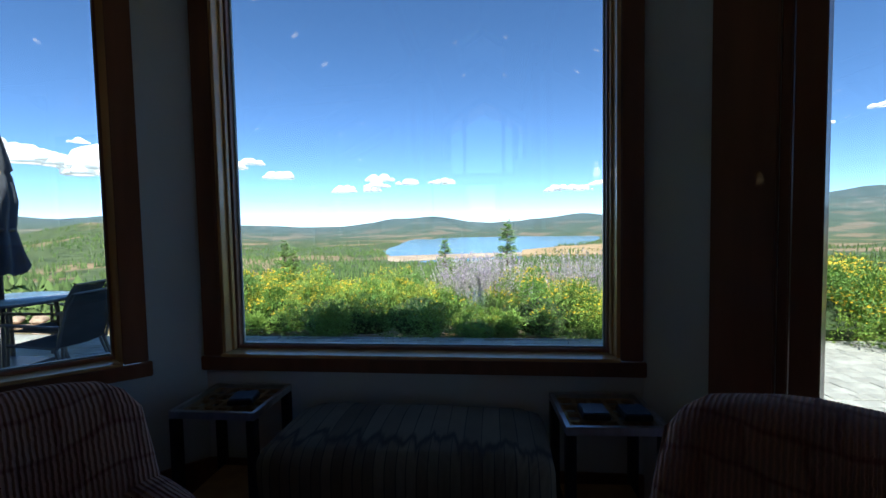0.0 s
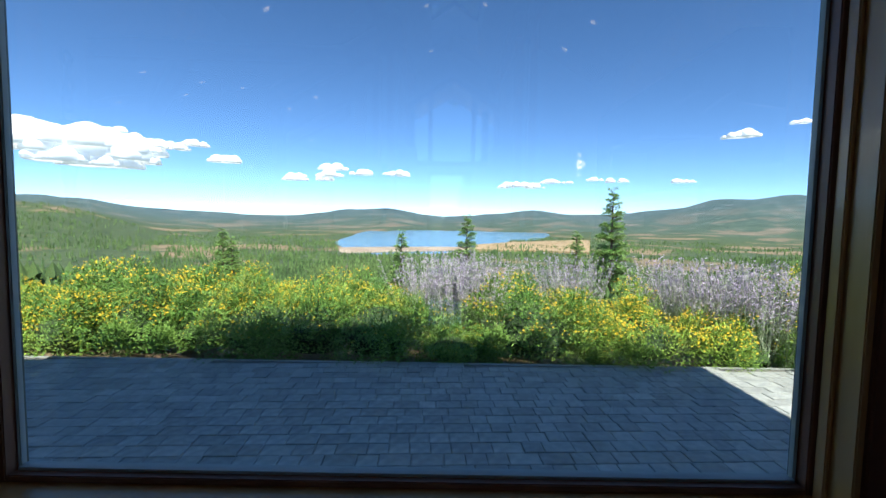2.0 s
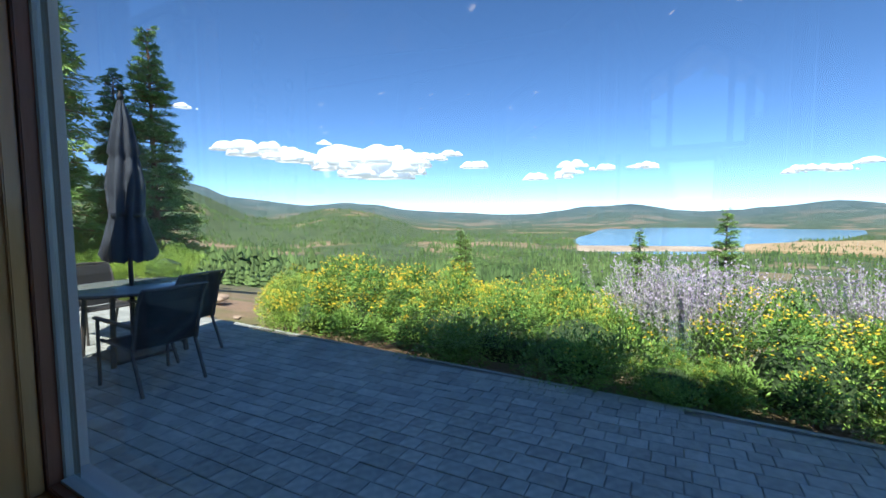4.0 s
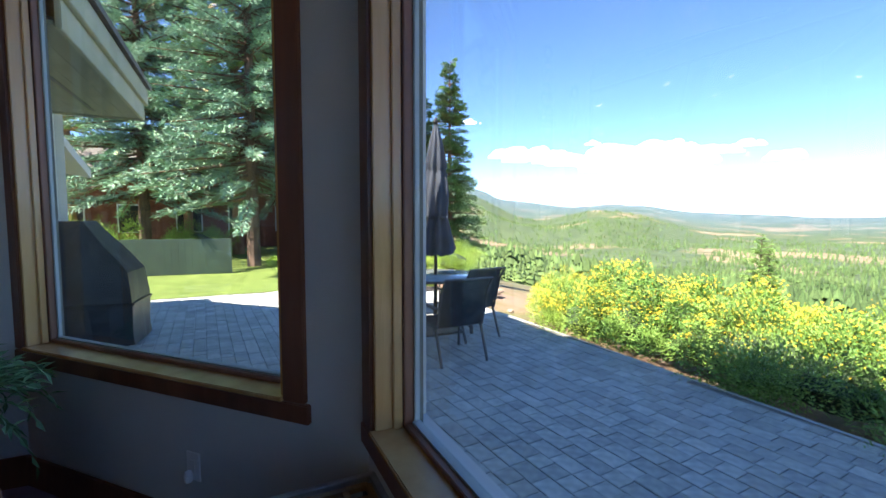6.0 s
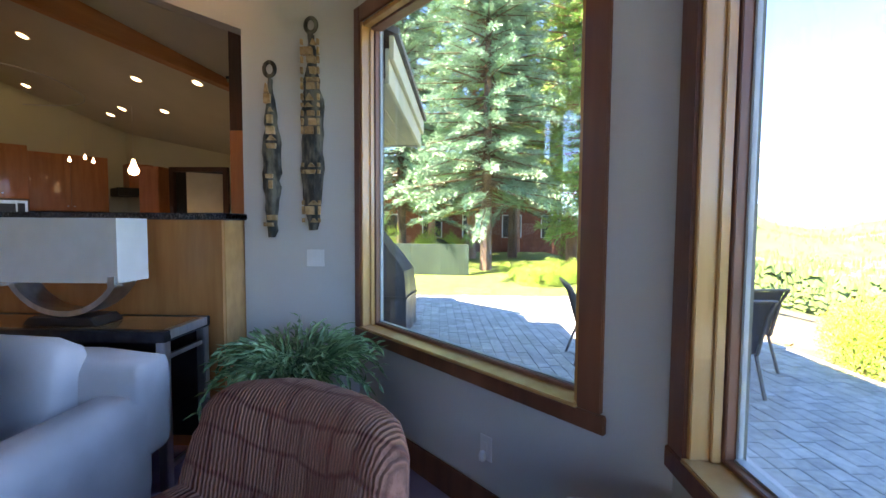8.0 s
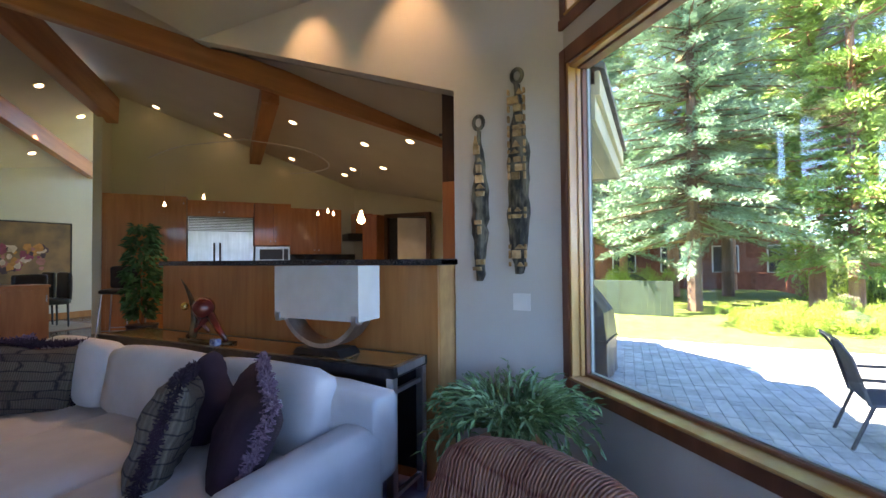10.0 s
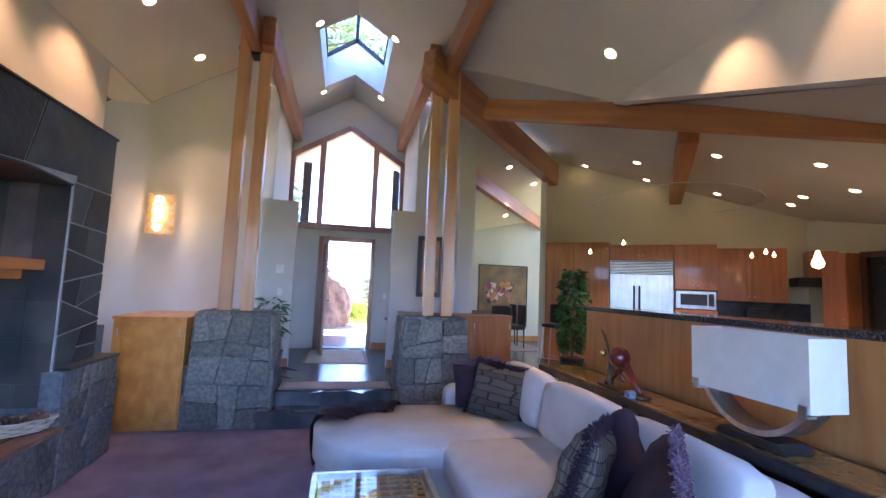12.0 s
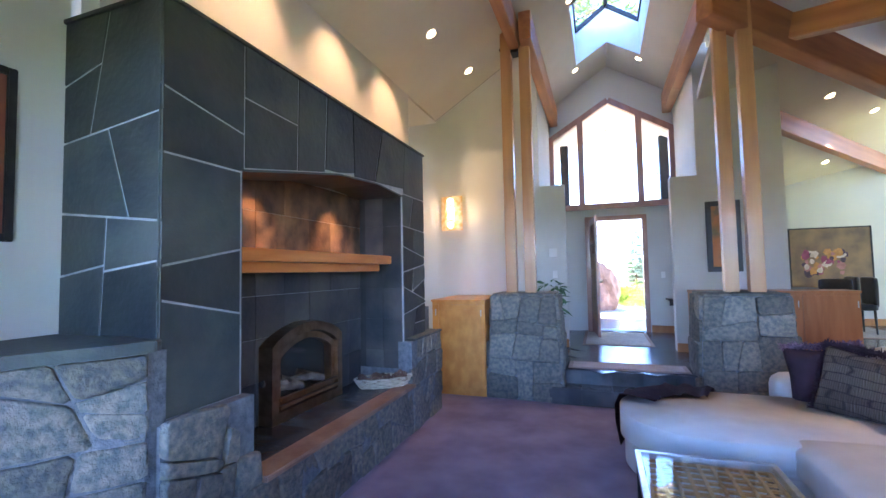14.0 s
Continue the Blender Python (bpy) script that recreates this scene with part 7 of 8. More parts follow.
def rug(name, x0, x1, y0, y1, z, label, c1, c2):
    r = thing(name, Matrix(), label, "rug")
    part("field", box(x0 + 0.05, x1 - 0.05, y0 + 0.05, y1 - 0.05, z, z + 0.010), mat("rug_field", c1, tuple(v * 0.8 for v in c1), 14, 1.0, 0.7, 300), r)
    bm = bmesh.new()
    for b in ((x0, x1, y0, y0 + 0.048), (x0, x1, y1 - 0.048, y1), (x0, x0 + 0.048, y0 + 0.05, y1 - 0.05), (x1 - 0.048, x1, y0 + 0.05, y1 - 0.05)):
        box(*b, z, z + 0.009, bm)
    part("border", bm, mat("rug_border", c2, tuple(v * 0.8 for v in c2), 14, 1.0, 0.7, 300), r)


dining()
rug("door_mat", -0.62, 0.42, -7.45, -5.95, 0.348, "cream and rust coloured rug inside the entry door", (0.66, 0.60, 0.50), (0.46, 0.32, 0.24))
rug("step_mat", -0.80, 0.52, -4.62, -4.22, 0.348, "narrow reddish runner at the top of the steps", (0.62, 0.50, 0.46), (0.44, 0.32, 0.29))

sh = thing("wall_shelf", pose(-1.15, -7.45, 0.95), "small dark wall shelf in the entry", "shelf")
part("board", box(0, 0.16, -0.15, 0.15, 0, 0.03), DARKM, sh)
part("bracket", box(0, 0.12, -0.02, 0.02, -0.1, 0), DARKM, sh)


# ---- patio furniture ----
SLING = mat("sling_fabric", (0.045, 0.05, 0.055), (0.075, 0.08, 0.09), 40, 0.7, 0.3, 400)
PFRAME = mat("taupe_metal", (0.10, 0.09, 0.085), (0.14, 0.125, 0.12), 20, 0.4, 0.1, 60, metal=0.3)


def patio_chair(m):
    """The front is -y."""
    c = thing("patio_chair", m, "grey sling patio chair with a metal frame on the paving", "chair", "patio chairs round the table")
    def sheet(pts, w):
        bm = bmesh.new()
        rows = [[bm.verts.new((x, y, z - 0.012 * (1 - abs(x) / (w / 2)))) for x in (-w / 2, -w / 4, 0, w / 4, w / 2)] for y, z in pts]
        for a, b in zip(rows, rows[1:]):
            for k in range(4):
                bm.faces.new((a[k], a[k + 1], b[k + 1], b[k]))
        bmesh.ops.solidify(bm, geom=bm.faces[:], thickness=0.006)
        return bm
    part("seat", sheet([(-0.24, 0.43), (0.0, 0.41), (0.22, 0.40)], 0.50), SLING, c)
    part("backrest", sheet([(0.22, 0.41), (0.27, 0.6), (0.33, 0.82), (0.38, 0.93), (0.42, 0.95)], 0.50), SLING, c)
    for s in (-1, 1):
        x = s * 0.26
        for a, b in (((x, -0.26, 0.44), (x, 0.23, 0.40)), ((x, 0.23, 0.40), (x, 0.33, 0.80)), ((x, 0.33, 0.80), (x, 0.42, 0.955))):
            part("side_rail", tube(a, b, 0.014, n=8), PFRAME, c)
        part("front_leg", tube((x * 1.08, -0.28, 0), (x * 1.08, -0.26, 0.64), 0.015, n=8), PFRAME, c)
        part("rear_leg", tube((x, 0.34, 0), (x, 0.20, 0.42), 0.015, n=8), PFRAME, c)
        part("armrest", bar((x * 1.08, -0.30, 0.65), (x * 1.04, 0.28, 0.62), 0.05, 0.022), PFRAME, c, bevel=0.006)
    for y, z in ((-0.25, 0.42), (0.42, 0.955)):
        part("cross_rail", tube((-0.26, y, z), (0.26, y, z), 0.013, n=8), PFRAME, c)
    return c


TX, TY = -5.10, 4.11
for x, y, r in ((-4.10, 3.80, -88), (-4.76, 4.36, -80), (-4.85, 3.05, 176), (-6.15, 4.25, 92)):
    patio_chair(pose(x, y, -0.05, 0, 0, r) @ Matrix.Diagonal((1, 1, 0.9, 1)))


def patio_table():
    t = thing("patio_table", pose(TX, TY, -0.05), "round glass-topped patio table with a metal frame", "table")
    part("top", lathe([(0.60, 0.70), (0.61, 0.71), (0.60, 0.72)], 40), mat("frosted_glass", (0.30, 0.36, 0.35), (0.36, 0.42, 0.41), 8, 0.15), t, smooth=True)
    bm = bmesh.new()
    for k in range(40):
        a, b = 2 * math.pi * k / 40, 2 * math.pi * (k + 1) / 40
        tube((0.615 * math.cos(a), 0.615 * math.sin(a), 0.705), (0.615 * math.cos(b), 0.615 * math.sin(b), 0.705), 0.017, n=6, bm=bm)
    part("rim", bm, PFRAME, t)
    for k in range(4):
        a = math.pi / 4 + k * math.pi / 2
        part("leg", tube((0.48 * math.cos(a), 0.48 * math.sin(a), 0), (0.42 * math.cos(a), 0.42 * math.sin(a), 0.69), 0.024, n=8), PFRAME, t)
    u = thing("patio_umbrella", pose(TX, TY, -0.05), "folded dark blue-grey patio umbrella standing through the table", "umbrella")
    part("base_plate", box(-0.28, 0.28, -0.28, 0.28, 0, 0.03), PFRAME, u, bevel=0.01)
    part("pole", tube((0, 0, 0.03), (0, 0, 2.62), 0.022, n=12), DARKM, u)
    part("finial", lathe([(0.02, 2.60), (0.035, 2.64), (0.01, 2.70)], 10), BLACKP, u)
    cl = mat("umbrella_cloth", (0.035, 0.045, 0.065), (0.06, 0.075, 0.10), 8, 0.85, 0.3, 200)
    bm = bmesh.new()
    n = 48
    prof = [(0.19, 0.98), (0.215, 1.06), (0.17, 1.25), (0.13, 1.45), (0.15, 1.75), (0.12, 2.0), (0.105, 2.05), (0.125, 2.08), (0.07, 2.40), (0.03, 2.60)]
    rings = []
    for r, z in prof:
        rings.append([bm.verts.new((r * (1 + 0.22 * math.cos(8 * a) * (r > 0.05)) * math.cos(a + 0.4 * z), r * (1 + 0.22 * math.cos(8 * a) * (r > 0.05)) * math.sin(a + 0.4 * z), z + 0.02 * math.cos(8 * a) * (z < 1))) for a in [2 * math.pi * k / n for k in range(n)]])
    for a, b in zip(rings, rings[1:]):
        for k in range(n):
            bm.faces.new((a[k], a[(k + 1) % n], b[(k + 1) % n], b[k]))
    part("canopy", bm, cl, u, smooth=True)
    part("strap", lathe([(0.145, 1.43), (0.15, 1.45), (0.145, 1.47)], 24), BLACKP, u)


patio_table()


def grill():
    g = thing("grill", pose(-6.22, 0.20, -0.05, 0, 0, 84), "barbecue under a fitted black vinyl cover with a strap", "barbecue")
    cov = mat("vinyl_cover", (0.018, 0.02, 0.025), (0.04, 0.043, 0.05), 4, 0.42, 0.5, 9)
    bm = bmesh.new()
    prof = [(-0.60, 0.04, 0.33), (-0.58, 0.84, 0.32), (-0.22, 1.40, 0.20), (0.14, 1.40, 0.20), (0.57, 0.84, 0.32), (0.60, 0.46, 0.325), (0.62, 0.04, 0.34)]
    a = [bm.verts.new((x, -w, z)) for x, z, w in prof]
    b = [bm.verts.new((x, w, z)) for x, z, w in prof]
    bm.faces.new(a), bm.faces.new(b[::-1])
    for k in range(len(prof)):
        j = (k + 1) % len(prof)
        bm.faces.new((a[k], a[j], b[j], b[k]))
    bmesh.ops.triangulate(bm, faces=bm.faces[:])
    bmesh.ops.subdivide_edges(bm, edges=bm.edges[:], cuts=5, use_grid_fill=True)
    for v in bm.verts:
        low = max(0.0, 0.8 - v.co.z)
        v.co += Vector((0.7, 1, 0.3)) * (0.022 + 0.03 * low) * noise.noise(Vector((v.co.x * 5, v.co.y * 5, v.co.z * 2.2)))
    part("cover", bm, cov, g, smooth=False)
    part("strap", box(-0.615, 0.625, -0.345, 0.345, 0.47, 0.50), BLACKP, g, bevel=0.005)
    for x in (-0.5, 0.5):
        for y in (-0.22, 0.22):
            part("wheel", tube((x, y - 0.02, 0.045), (x, y + 0.02, 0.045), 0.045, n=14), BLACKP, g)


grill()

# ---- planting ----
SHRUB = mat("shrub_leaf", (0.12, 0.27, 0.05), (0.26, 0.42, 0.08), 2.0, 0.6, island=0.35)
SHRUBY = mat("shrub_leaf_bright", (0.20, 0.35, 0.045), (0.35, 0.49, 0.08), 2.0, 0.6, island=0.3)
FLOWER = mat("yellow_flower", (0.66, 0.44, 0.01), (0.78, 0.55, 0.03), 10, 0.7)
LAVENDER = mat("lavender_spike", (0.44, 0.36, 0.52), (0.60, 0.52, 0.66), 6, 0.8, island=0.25)
SAGE = mat("pale_stem", (0.30, 0.38, 0.20), (0.46, 0.52, 0.38), 6, 0.8, island=0.25)


def shrub_mesh(r, h, seed, flowers, n=13000, ll=0.034):
    """Many small lobes of leaves, with flower heads on the tops of a few."""
    rs = random.Random(seed)
    bm, bf = bmesh.new(), bmesh.new()
    lobes = []
    for k in range(34):
        a, q = rs.uniform(0, 2 * math.pi), rs.random() ** 0.6
        lr = rs.uniform(0.13, 0.26) * (r / 0.8)
        z = h * rs.uniform(0.15, 1.0 - 0.45 * q * q) - lr * 0.6
        lobes.append((Vector((r * q * math.cos(a), r * q * math.sin(a), max(lr * 0.5, z))), lr))
    for k in range(n):
        c, lr = lobes[k % len(lobes)]
        d = Vector((rs.gauss(0, 1), rs.gauss(0, 1), rs.gauss(0.35, 1))).normalized()
        p = c + d * lr * rs.uniform(0.55, 1.12)
        if p.z < 0:
            p.z = rs.uniform(0, 0.1)
        leaf(bm, p, d + Vector((rs.gauss(0, .5), rs.gauss(0, .5), 0.5 + rs.gauss(0, .4))), Vector((rs.gauss(0, 1), rs.gauss(0, 1), 1)), ll * rs.uniform(0.7, 1.6), ll * 0.45)
    for k in range(170):
        c, lr = rs.choice(lobes)
        d = Vector((rs.gauss(0, .35), rs.gauss(0, .35), 1)).normalized()
        p = c + d * lr * 0.8
        for j in range(7):
            leaf(bm, p + d * 0.02 * j, Vector((rs.gauss(0, 1), rs.gauss(0, 1), 1.2)), Vector((0, 0, 1)), ll, ll * 0.4)
    tops = sorted(lobes, key=lambda l: -(l[0].z + l[1]))[:27]
    for k in range(flowers):
        c, lr = rs.choice(tops)
        d = Vector((rs.gauss(0, .6), rs.gauss(0, .6), rs.uniform(0.5, 1.2))).normalized()
        p = c + d * lr * rs.uniform(1.0, 1.3)
        s = rs.uniform(0.008, 0.015)
        q = [bf.verts.new(p + Vector((s * math.cos(t), s * math.sin(t), rs.uniform(-.3, .3) * s))) for t in [2 * math.pi * j / 5 for j in range(5)]]
        c2 = bf.verts.new(p + Vector((0, 0, s * 0.8)))
        for j in range(5):
            bf.faces.new((q[j], q[(j + 1) % 5], c2))
    return bm, bf


def shrub(m, r, h, seed, flowers, label, lmat=None):
    t = thing("shrub", m, label, "shrub", "flowering shrubs along the patio")
    a, b = shrub_mesh(r, h, seed, flowers)
    part("foliage", a, lmat or SHRUB, t)
    # Dark solid core: the shade between the leaves is put into its colour.
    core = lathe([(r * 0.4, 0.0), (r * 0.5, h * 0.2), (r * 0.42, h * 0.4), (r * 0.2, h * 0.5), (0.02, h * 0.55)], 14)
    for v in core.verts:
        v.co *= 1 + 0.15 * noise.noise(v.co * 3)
    part("inner_branch", core, mat("core_shade", (0.03, 0.06, 0.02), (0.05, 0.09, 0.03), 20, 0.9, 0.8, 40) if "core_shade" not in bpy.data.materials else bpy.data.materials["core_shade"], t)
    if flowers:
        part("flowers", b, FLOWER, t, "small yellow flowers")
    return t


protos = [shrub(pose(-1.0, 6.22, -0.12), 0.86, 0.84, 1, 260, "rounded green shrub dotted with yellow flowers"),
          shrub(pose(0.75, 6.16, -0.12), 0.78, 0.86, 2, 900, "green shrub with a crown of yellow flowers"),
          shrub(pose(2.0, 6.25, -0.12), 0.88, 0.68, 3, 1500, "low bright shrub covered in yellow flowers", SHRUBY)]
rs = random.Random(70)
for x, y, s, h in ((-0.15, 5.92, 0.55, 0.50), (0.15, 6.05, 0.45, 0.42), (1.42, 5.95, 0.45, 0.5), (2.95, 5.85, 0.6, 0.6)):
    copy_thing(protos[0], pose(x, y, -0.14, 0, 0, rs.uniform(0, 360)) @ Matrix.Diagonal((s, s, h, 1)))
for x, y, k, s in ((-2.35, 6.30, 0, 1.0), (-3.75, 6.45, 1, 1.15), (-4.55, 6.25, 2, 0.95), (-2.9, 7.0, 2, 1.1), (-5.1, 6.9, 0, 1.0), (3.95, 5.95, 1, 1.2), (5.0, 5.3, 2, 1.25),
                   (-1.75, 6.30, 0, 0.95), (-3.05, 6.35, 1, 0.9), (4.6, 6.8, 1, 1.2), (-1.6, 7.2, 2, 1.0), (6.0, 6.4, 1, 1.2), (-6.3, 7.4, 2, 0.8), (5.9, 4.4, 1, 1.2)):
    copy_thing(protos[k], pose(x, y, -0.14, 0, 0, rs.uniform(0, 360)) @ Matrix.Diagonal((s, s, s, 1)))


def russian_sage(m, seed):
    rs = random.Random(seed)
    t = thing("sage_bush", m, "airy lavender-flowered bush with pale upright stems", "shrub", "lavender bushes")
    bs, bl, bb = bmesh.new(), bmesh.new(), bmesh.new()
    for k in range(190):
        a, r = rs.uniform(0, 2 * math.pi), rs.uniform(0, 0.35)
        p = Vector((r * math.cos(a), r * math.sin(a), 0))
        lean = rs.uniform(0.03, 0.42)
        d = Vector((math.cos(a) * lean, math.sin(a) * lean, 1)).normalized()
        l = rs.uniform(0.66, 1.06)
        tip = p + d * l
        tube(p, tip, 0.004, 0.0015, 3, bs)
        for j in range(16):
            q = p + d * l * rs.uniform(0.55, 1.02)
            leaf(bl, q, Vector((rs.gauss(0, 1), rs.gauss(0, 1), 1.0)), Vector((rs.gauss(0, 1), rs.gauss(0, 1), 0.2)), 0.032, 0.014)
        for j in range(13):
            q = p + d * l * rs.uniform(0.03, 0.6)
            leaf(bb, q, Vector((rs.gauss(0, 1), rs.gauss(0, 1), 0.6)), Vector((0, 0, 1)), 0.05, 0.012)
    part("stems", bs, SAGE, t)
    part("leaves", bb, SAGE, t, "grey-green leaves")
    part("flower_spikes", bl, LAVENDER, t, "pale lavender flower spikes")
    return t


sg = russian_sage(pose(-0.10, 6.5, -0.1), 5)
for x, y in ((-0.45, 6.95), (0.2, 6.95), (2.85, 6.3), (3.2, 5.9), (2.7, 6.9), (3.5, 6.5), (1.4, 7.2)):
    copy_thing(sg, pose(x, y, -0.12, 0, 0, rs.uniform(0, 360)))

for k in range(14):
    x, y = -5.7 - rs.uniform(0, 2.5), 5.5 + rs.uniform(0.1, 1.4)
    bm = bmesh.new()
    bmesh.ops.create_icosphere(bm, subdivisions=2, radius=rs.uniform(0.05, 0.12))
    for v in bm.verts:
        v.co = v.co * (1 + 0.3 * noise.noise(v.co * 9 + Vector((k, 0, 0))))
        v.co.z *= 0.6
    r = link("rock", bm, mat("tan_rock", (0.34, 0.24, 0.17), (0.50, 0.38, 0.29), 9, 0.9, 0.6, 40) if k == 0 else bpy.data.materials["tan_rock"], label="small tan rock lying in the garden bed", category="rock", group="rocks in the garden bed")
    r.location = (x, y, -0.12)

# ---- trees ----
BARK = mat("bark", (0.10, 0.065, 0.045), (0.22, 0.14, 0.10), 6, 0.95, 1.0, 12, stretch=(1, 1, 0.3))
BARKR = mat("red_bark", (0.28, 0.13, 0.08), (0.42, 0.22, 0.14), 6, 0.95, 1.0, 12, stretch=(1, 1, 0.3))
SPRUCE = mat("blue_spruce_needles", (0.15, 0.30, 0.19), (0.34, 0.50, 0.36), 0.8, 0.7, island=0.35)
PINE = mat("pine_needles", (0.18, 0.34, 0.08), (0.35, 0.51, 0.16), 0.8, 0.7, island=0.3)
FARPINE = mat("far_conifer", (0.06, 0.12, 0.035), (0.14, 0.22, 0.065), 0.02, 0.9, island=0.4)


def spruce(m, h, r, seed, label, z0=1.4, step=0.30, dens=1.0, needles=None, droop=0.25, bark=None, clump=0.42):
    rs = random.Random(seed)
    t = thing("tree", m, label, "tree")
    part("trunk", tube((0, 0, -0.3), (0, 0, h * 0.97), 0.012 * h + 0.04, 0.02, 10), bark or BARK, t)
    bb, bl = bmesh.new(), bmesh.new()
    z = z0
    while z < h * 0.98:
        u = (z - z0) / (h - z0)
        rr = r * (1 - u) ** 0.8 * rs.uniform(0.8, 1.1) + 0.15
        n = max(4, int((5 + 5 * (1 - u)) * 1.0))
        a0 = rs.uniform(0, 6)
        for k in range(n):
            a = a0 + 2 * math.pi * k / n + rs.uniform(-0.25, 0.25)
            l = rr * rs.uniform(0.7, 1.1)
            zz = z + rs.uniform(-0.42, 0.42)
            tip = Vector((l * math.cos(a), l * math.sin(a), zz - droop * rs.uniform(0.3, 1.5) * l + 0.25 * u * l))
            b0 = Vector((0, 0, zz))
            tube(b0, tip, 0.02 + 0.012 * l, 0.008, 4, bb)
            d = (tip - b0)
            side = Vector((-math.sin(a), math.cos(a), 0))
            m_ = max(3, int(l / 0.13 * dens))
            for j in range(m_):
                q = 0.18 + 0.85 * (j + rs.random()) / m_
                wid = clump * (1.15 - q * 0.65) * min(1, l)
                for s in (-1, -0.7, -0.45, 0.45, 0.7, 1, 0.2, -0.2):
                    o = side * s * wid * rs.uniform(0.3, 1.0)
                    p = b0 + d * q + Vector((0, 0, 0.10 * math.sin(q * 3) - 0.08 * abs(s) * wid + rs.gauss(0, 0.055) * min(1, l)))
                    dd = (d.normalized() * rs.uniform(0.3, 1.0) + side * s * 0.9 + Vector((0, 0, rs.uniform(-0.45, 0.55))))
                    leaf(bl, p + o * 0.35, dd, Vector((rs.gauss(0, .6), rs.gauss(0, .6), 1)), rs.uniform(0.10, 0.23), rs.uniform(0.03, 0.055))
        z += step * (0.75 + 0.5 * rs.random()) * (1.1 - 0.35 * u)
    part("branches", bb, bark or BARK, t)
    part("crown", bl, needles or SPRUCE, t)
    return t


sp = spruce(pose(-14.4, 2.35, -0.1), 14, 3.0, 2, "large blue-green spruce with drooping layered boughs", 2.5, 0.27, 1.9)
copy_thing(sp, pose(-18.6, -1.0, -0.2, 0, 0, 80) @ Matrix.Diagonal((1.05, 1.05, 1.1, 1)))
copy_thing(sp, pose(-20.2, 3.9, -0.2, 0, 0, 200) @ Matrix.Diagonal((1.1, 1.1, 1.35, 1)))
pine = spruce(pose(-16.3, 5.6, -0.3), 15, 2.4, 9, "tall ponderosa pine with a bare reddish trunk", 4.6, 0.5, 1.5, PINE, 0.05, BARKR, 0.55)
for x, y, s, a in ((-21, 6.5, 1.0, 50), (-19.5, 2.0, 1.1, 110), (-24, 4.5, 1.2, 10), (-23, 0.0, 1.0, 70), (-22, -4.0, 1.2, 33), (-27, 7.5, 1.1, 77)):
    copy_thing(pine, pose(x, y, -0.4, 0, 0, a) @ Matrix.Diagonal((s, s, s, 1)))
tl = spruce(pose(-16.6, 10.05, -0.9), 8.8, 1.3, 12, "tall narrow pine at the terrace's edge", 1.4, 0.24, 2.4, PINE, 0.1, BARKR, 0.7)
copy_thing(tl, pose(-17.8, 9.45, -1.0, 0, 0, 60) @ Matrix.Diagonal((0.9, 0.9, 0.86, 1)))
copy_thing(tl, pose(-14.65, 5.95, -0.6, 0, 0, 140) @ Matrix.Diagonal((1.25, 1.25, 1.6, 1)))
midp = spruce(pose(9.0, 25.5, -3.6), 6.6, 1.35, 15, "young pointed pine standing on the slope", 0.5, 0.3, 1.7, PINE, 0.0)
for x, y, dz_, s in ((6.6, 24.0, -3.4, 0.62), (7.4, 26.0, -3.6, 0.55), (0.9, 24.0, -3.3, 0.72), (-2.6, 25.0, -3.5, 0.62), (-9.8, 20.0, -2.6, 0.5), (-8.2, 17.5, -2.3, 0.42), (10.5, 29, -4.0, 0.5)):
    copy_thing(midp, pose(x, y, dz_, 0, 0, rs.uniform(0, 360)) @ Matrix.Diagonal((s * 1.1, s * 1.1, s, 1)))


def far_wood():
    """Conifers over the slopes and the valley, as one sheet of growth."""
    rs = random.Random(99)
    verts, faces = [], []

    def tree(x, y, z, h, r, sides, tiers):
        for q in range(tiers):
            b = len(verts)
            z0, z1 = z + h * (0.08 + 0.78 * q / tiers), z + h * min(1.0, (0.08 + 0.78 * q / tiers) + 1.25 / tiers * 0.8)
            rr = r * (1 - 0.72 * q / tiers)
            a0 = rs.uniform(0, 6)
            for k in range(sides):
                a = a0 + 2 * math.pi * k / sides
                f = rr * rs.uniform(0.7, 1.2)
                verts.append((x + f * math.cos(a), y + f * math.sin(a), z0 + rs.uniform(-0.05, 0.05) * h))
            verts.append((x + rs.uniform(-.05, .05) * r, y, z1))
            for k in range(sides):
                faces.append((b + k, b + (k + 1) % sides, b + sides))
    for k in range(33000):
        u = rs.random()
        r = 22 + 1500 * u ** 1.9
        az = rs.uniform(-80, 52)
        x, y = r * math.sin(math.radians(az)), r * math.cos(math.radians(az))
        dens = noise.noise(Vector((x, y, 7)) * 0.006)
        if lake_depth(x, y) > -0.25 or (dens < -0.08 and r > 130 and rs.random() < 0.8) or y < 9:
            continue
        if r < 42 and az < -44:
            continue
        if r < 60 and (az > -22 and az < 22) and rs.random() < 0.7:
            continue
        if 60 < r < 700 and 2 < az < 34 and noise.noise(Vector((x, y, 1)) * 0.01) > -0.1 and rs.random() < 0.85:
            continue
        z = ground_z(x, y)
        h = rs.uniform(3.0, 6.5) if r < 120 else rs.uniform(5, 10)
        if r < 60:
            h = rs.uniform(1.6, 3.0)
        tree(x, y, z - 0.3, h, h * 0.20, 7 if r < 150 else 5, 5 if r < 110 else (3 if r < 400 else 2))
    me = bpy.data.meshes.new("far_wood")
    me.from_pydata(verts, [], faces)
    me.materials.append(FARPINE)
    return tagged(new("far_wood", me), "distant conifer forest over the slopes and valley", "forest", kind="stuff")


far_wood()

# ---- neighbours, fence, hedges ----
fence = thing("fence", Matrix(), "dark green board fence across the lawn", "fence")
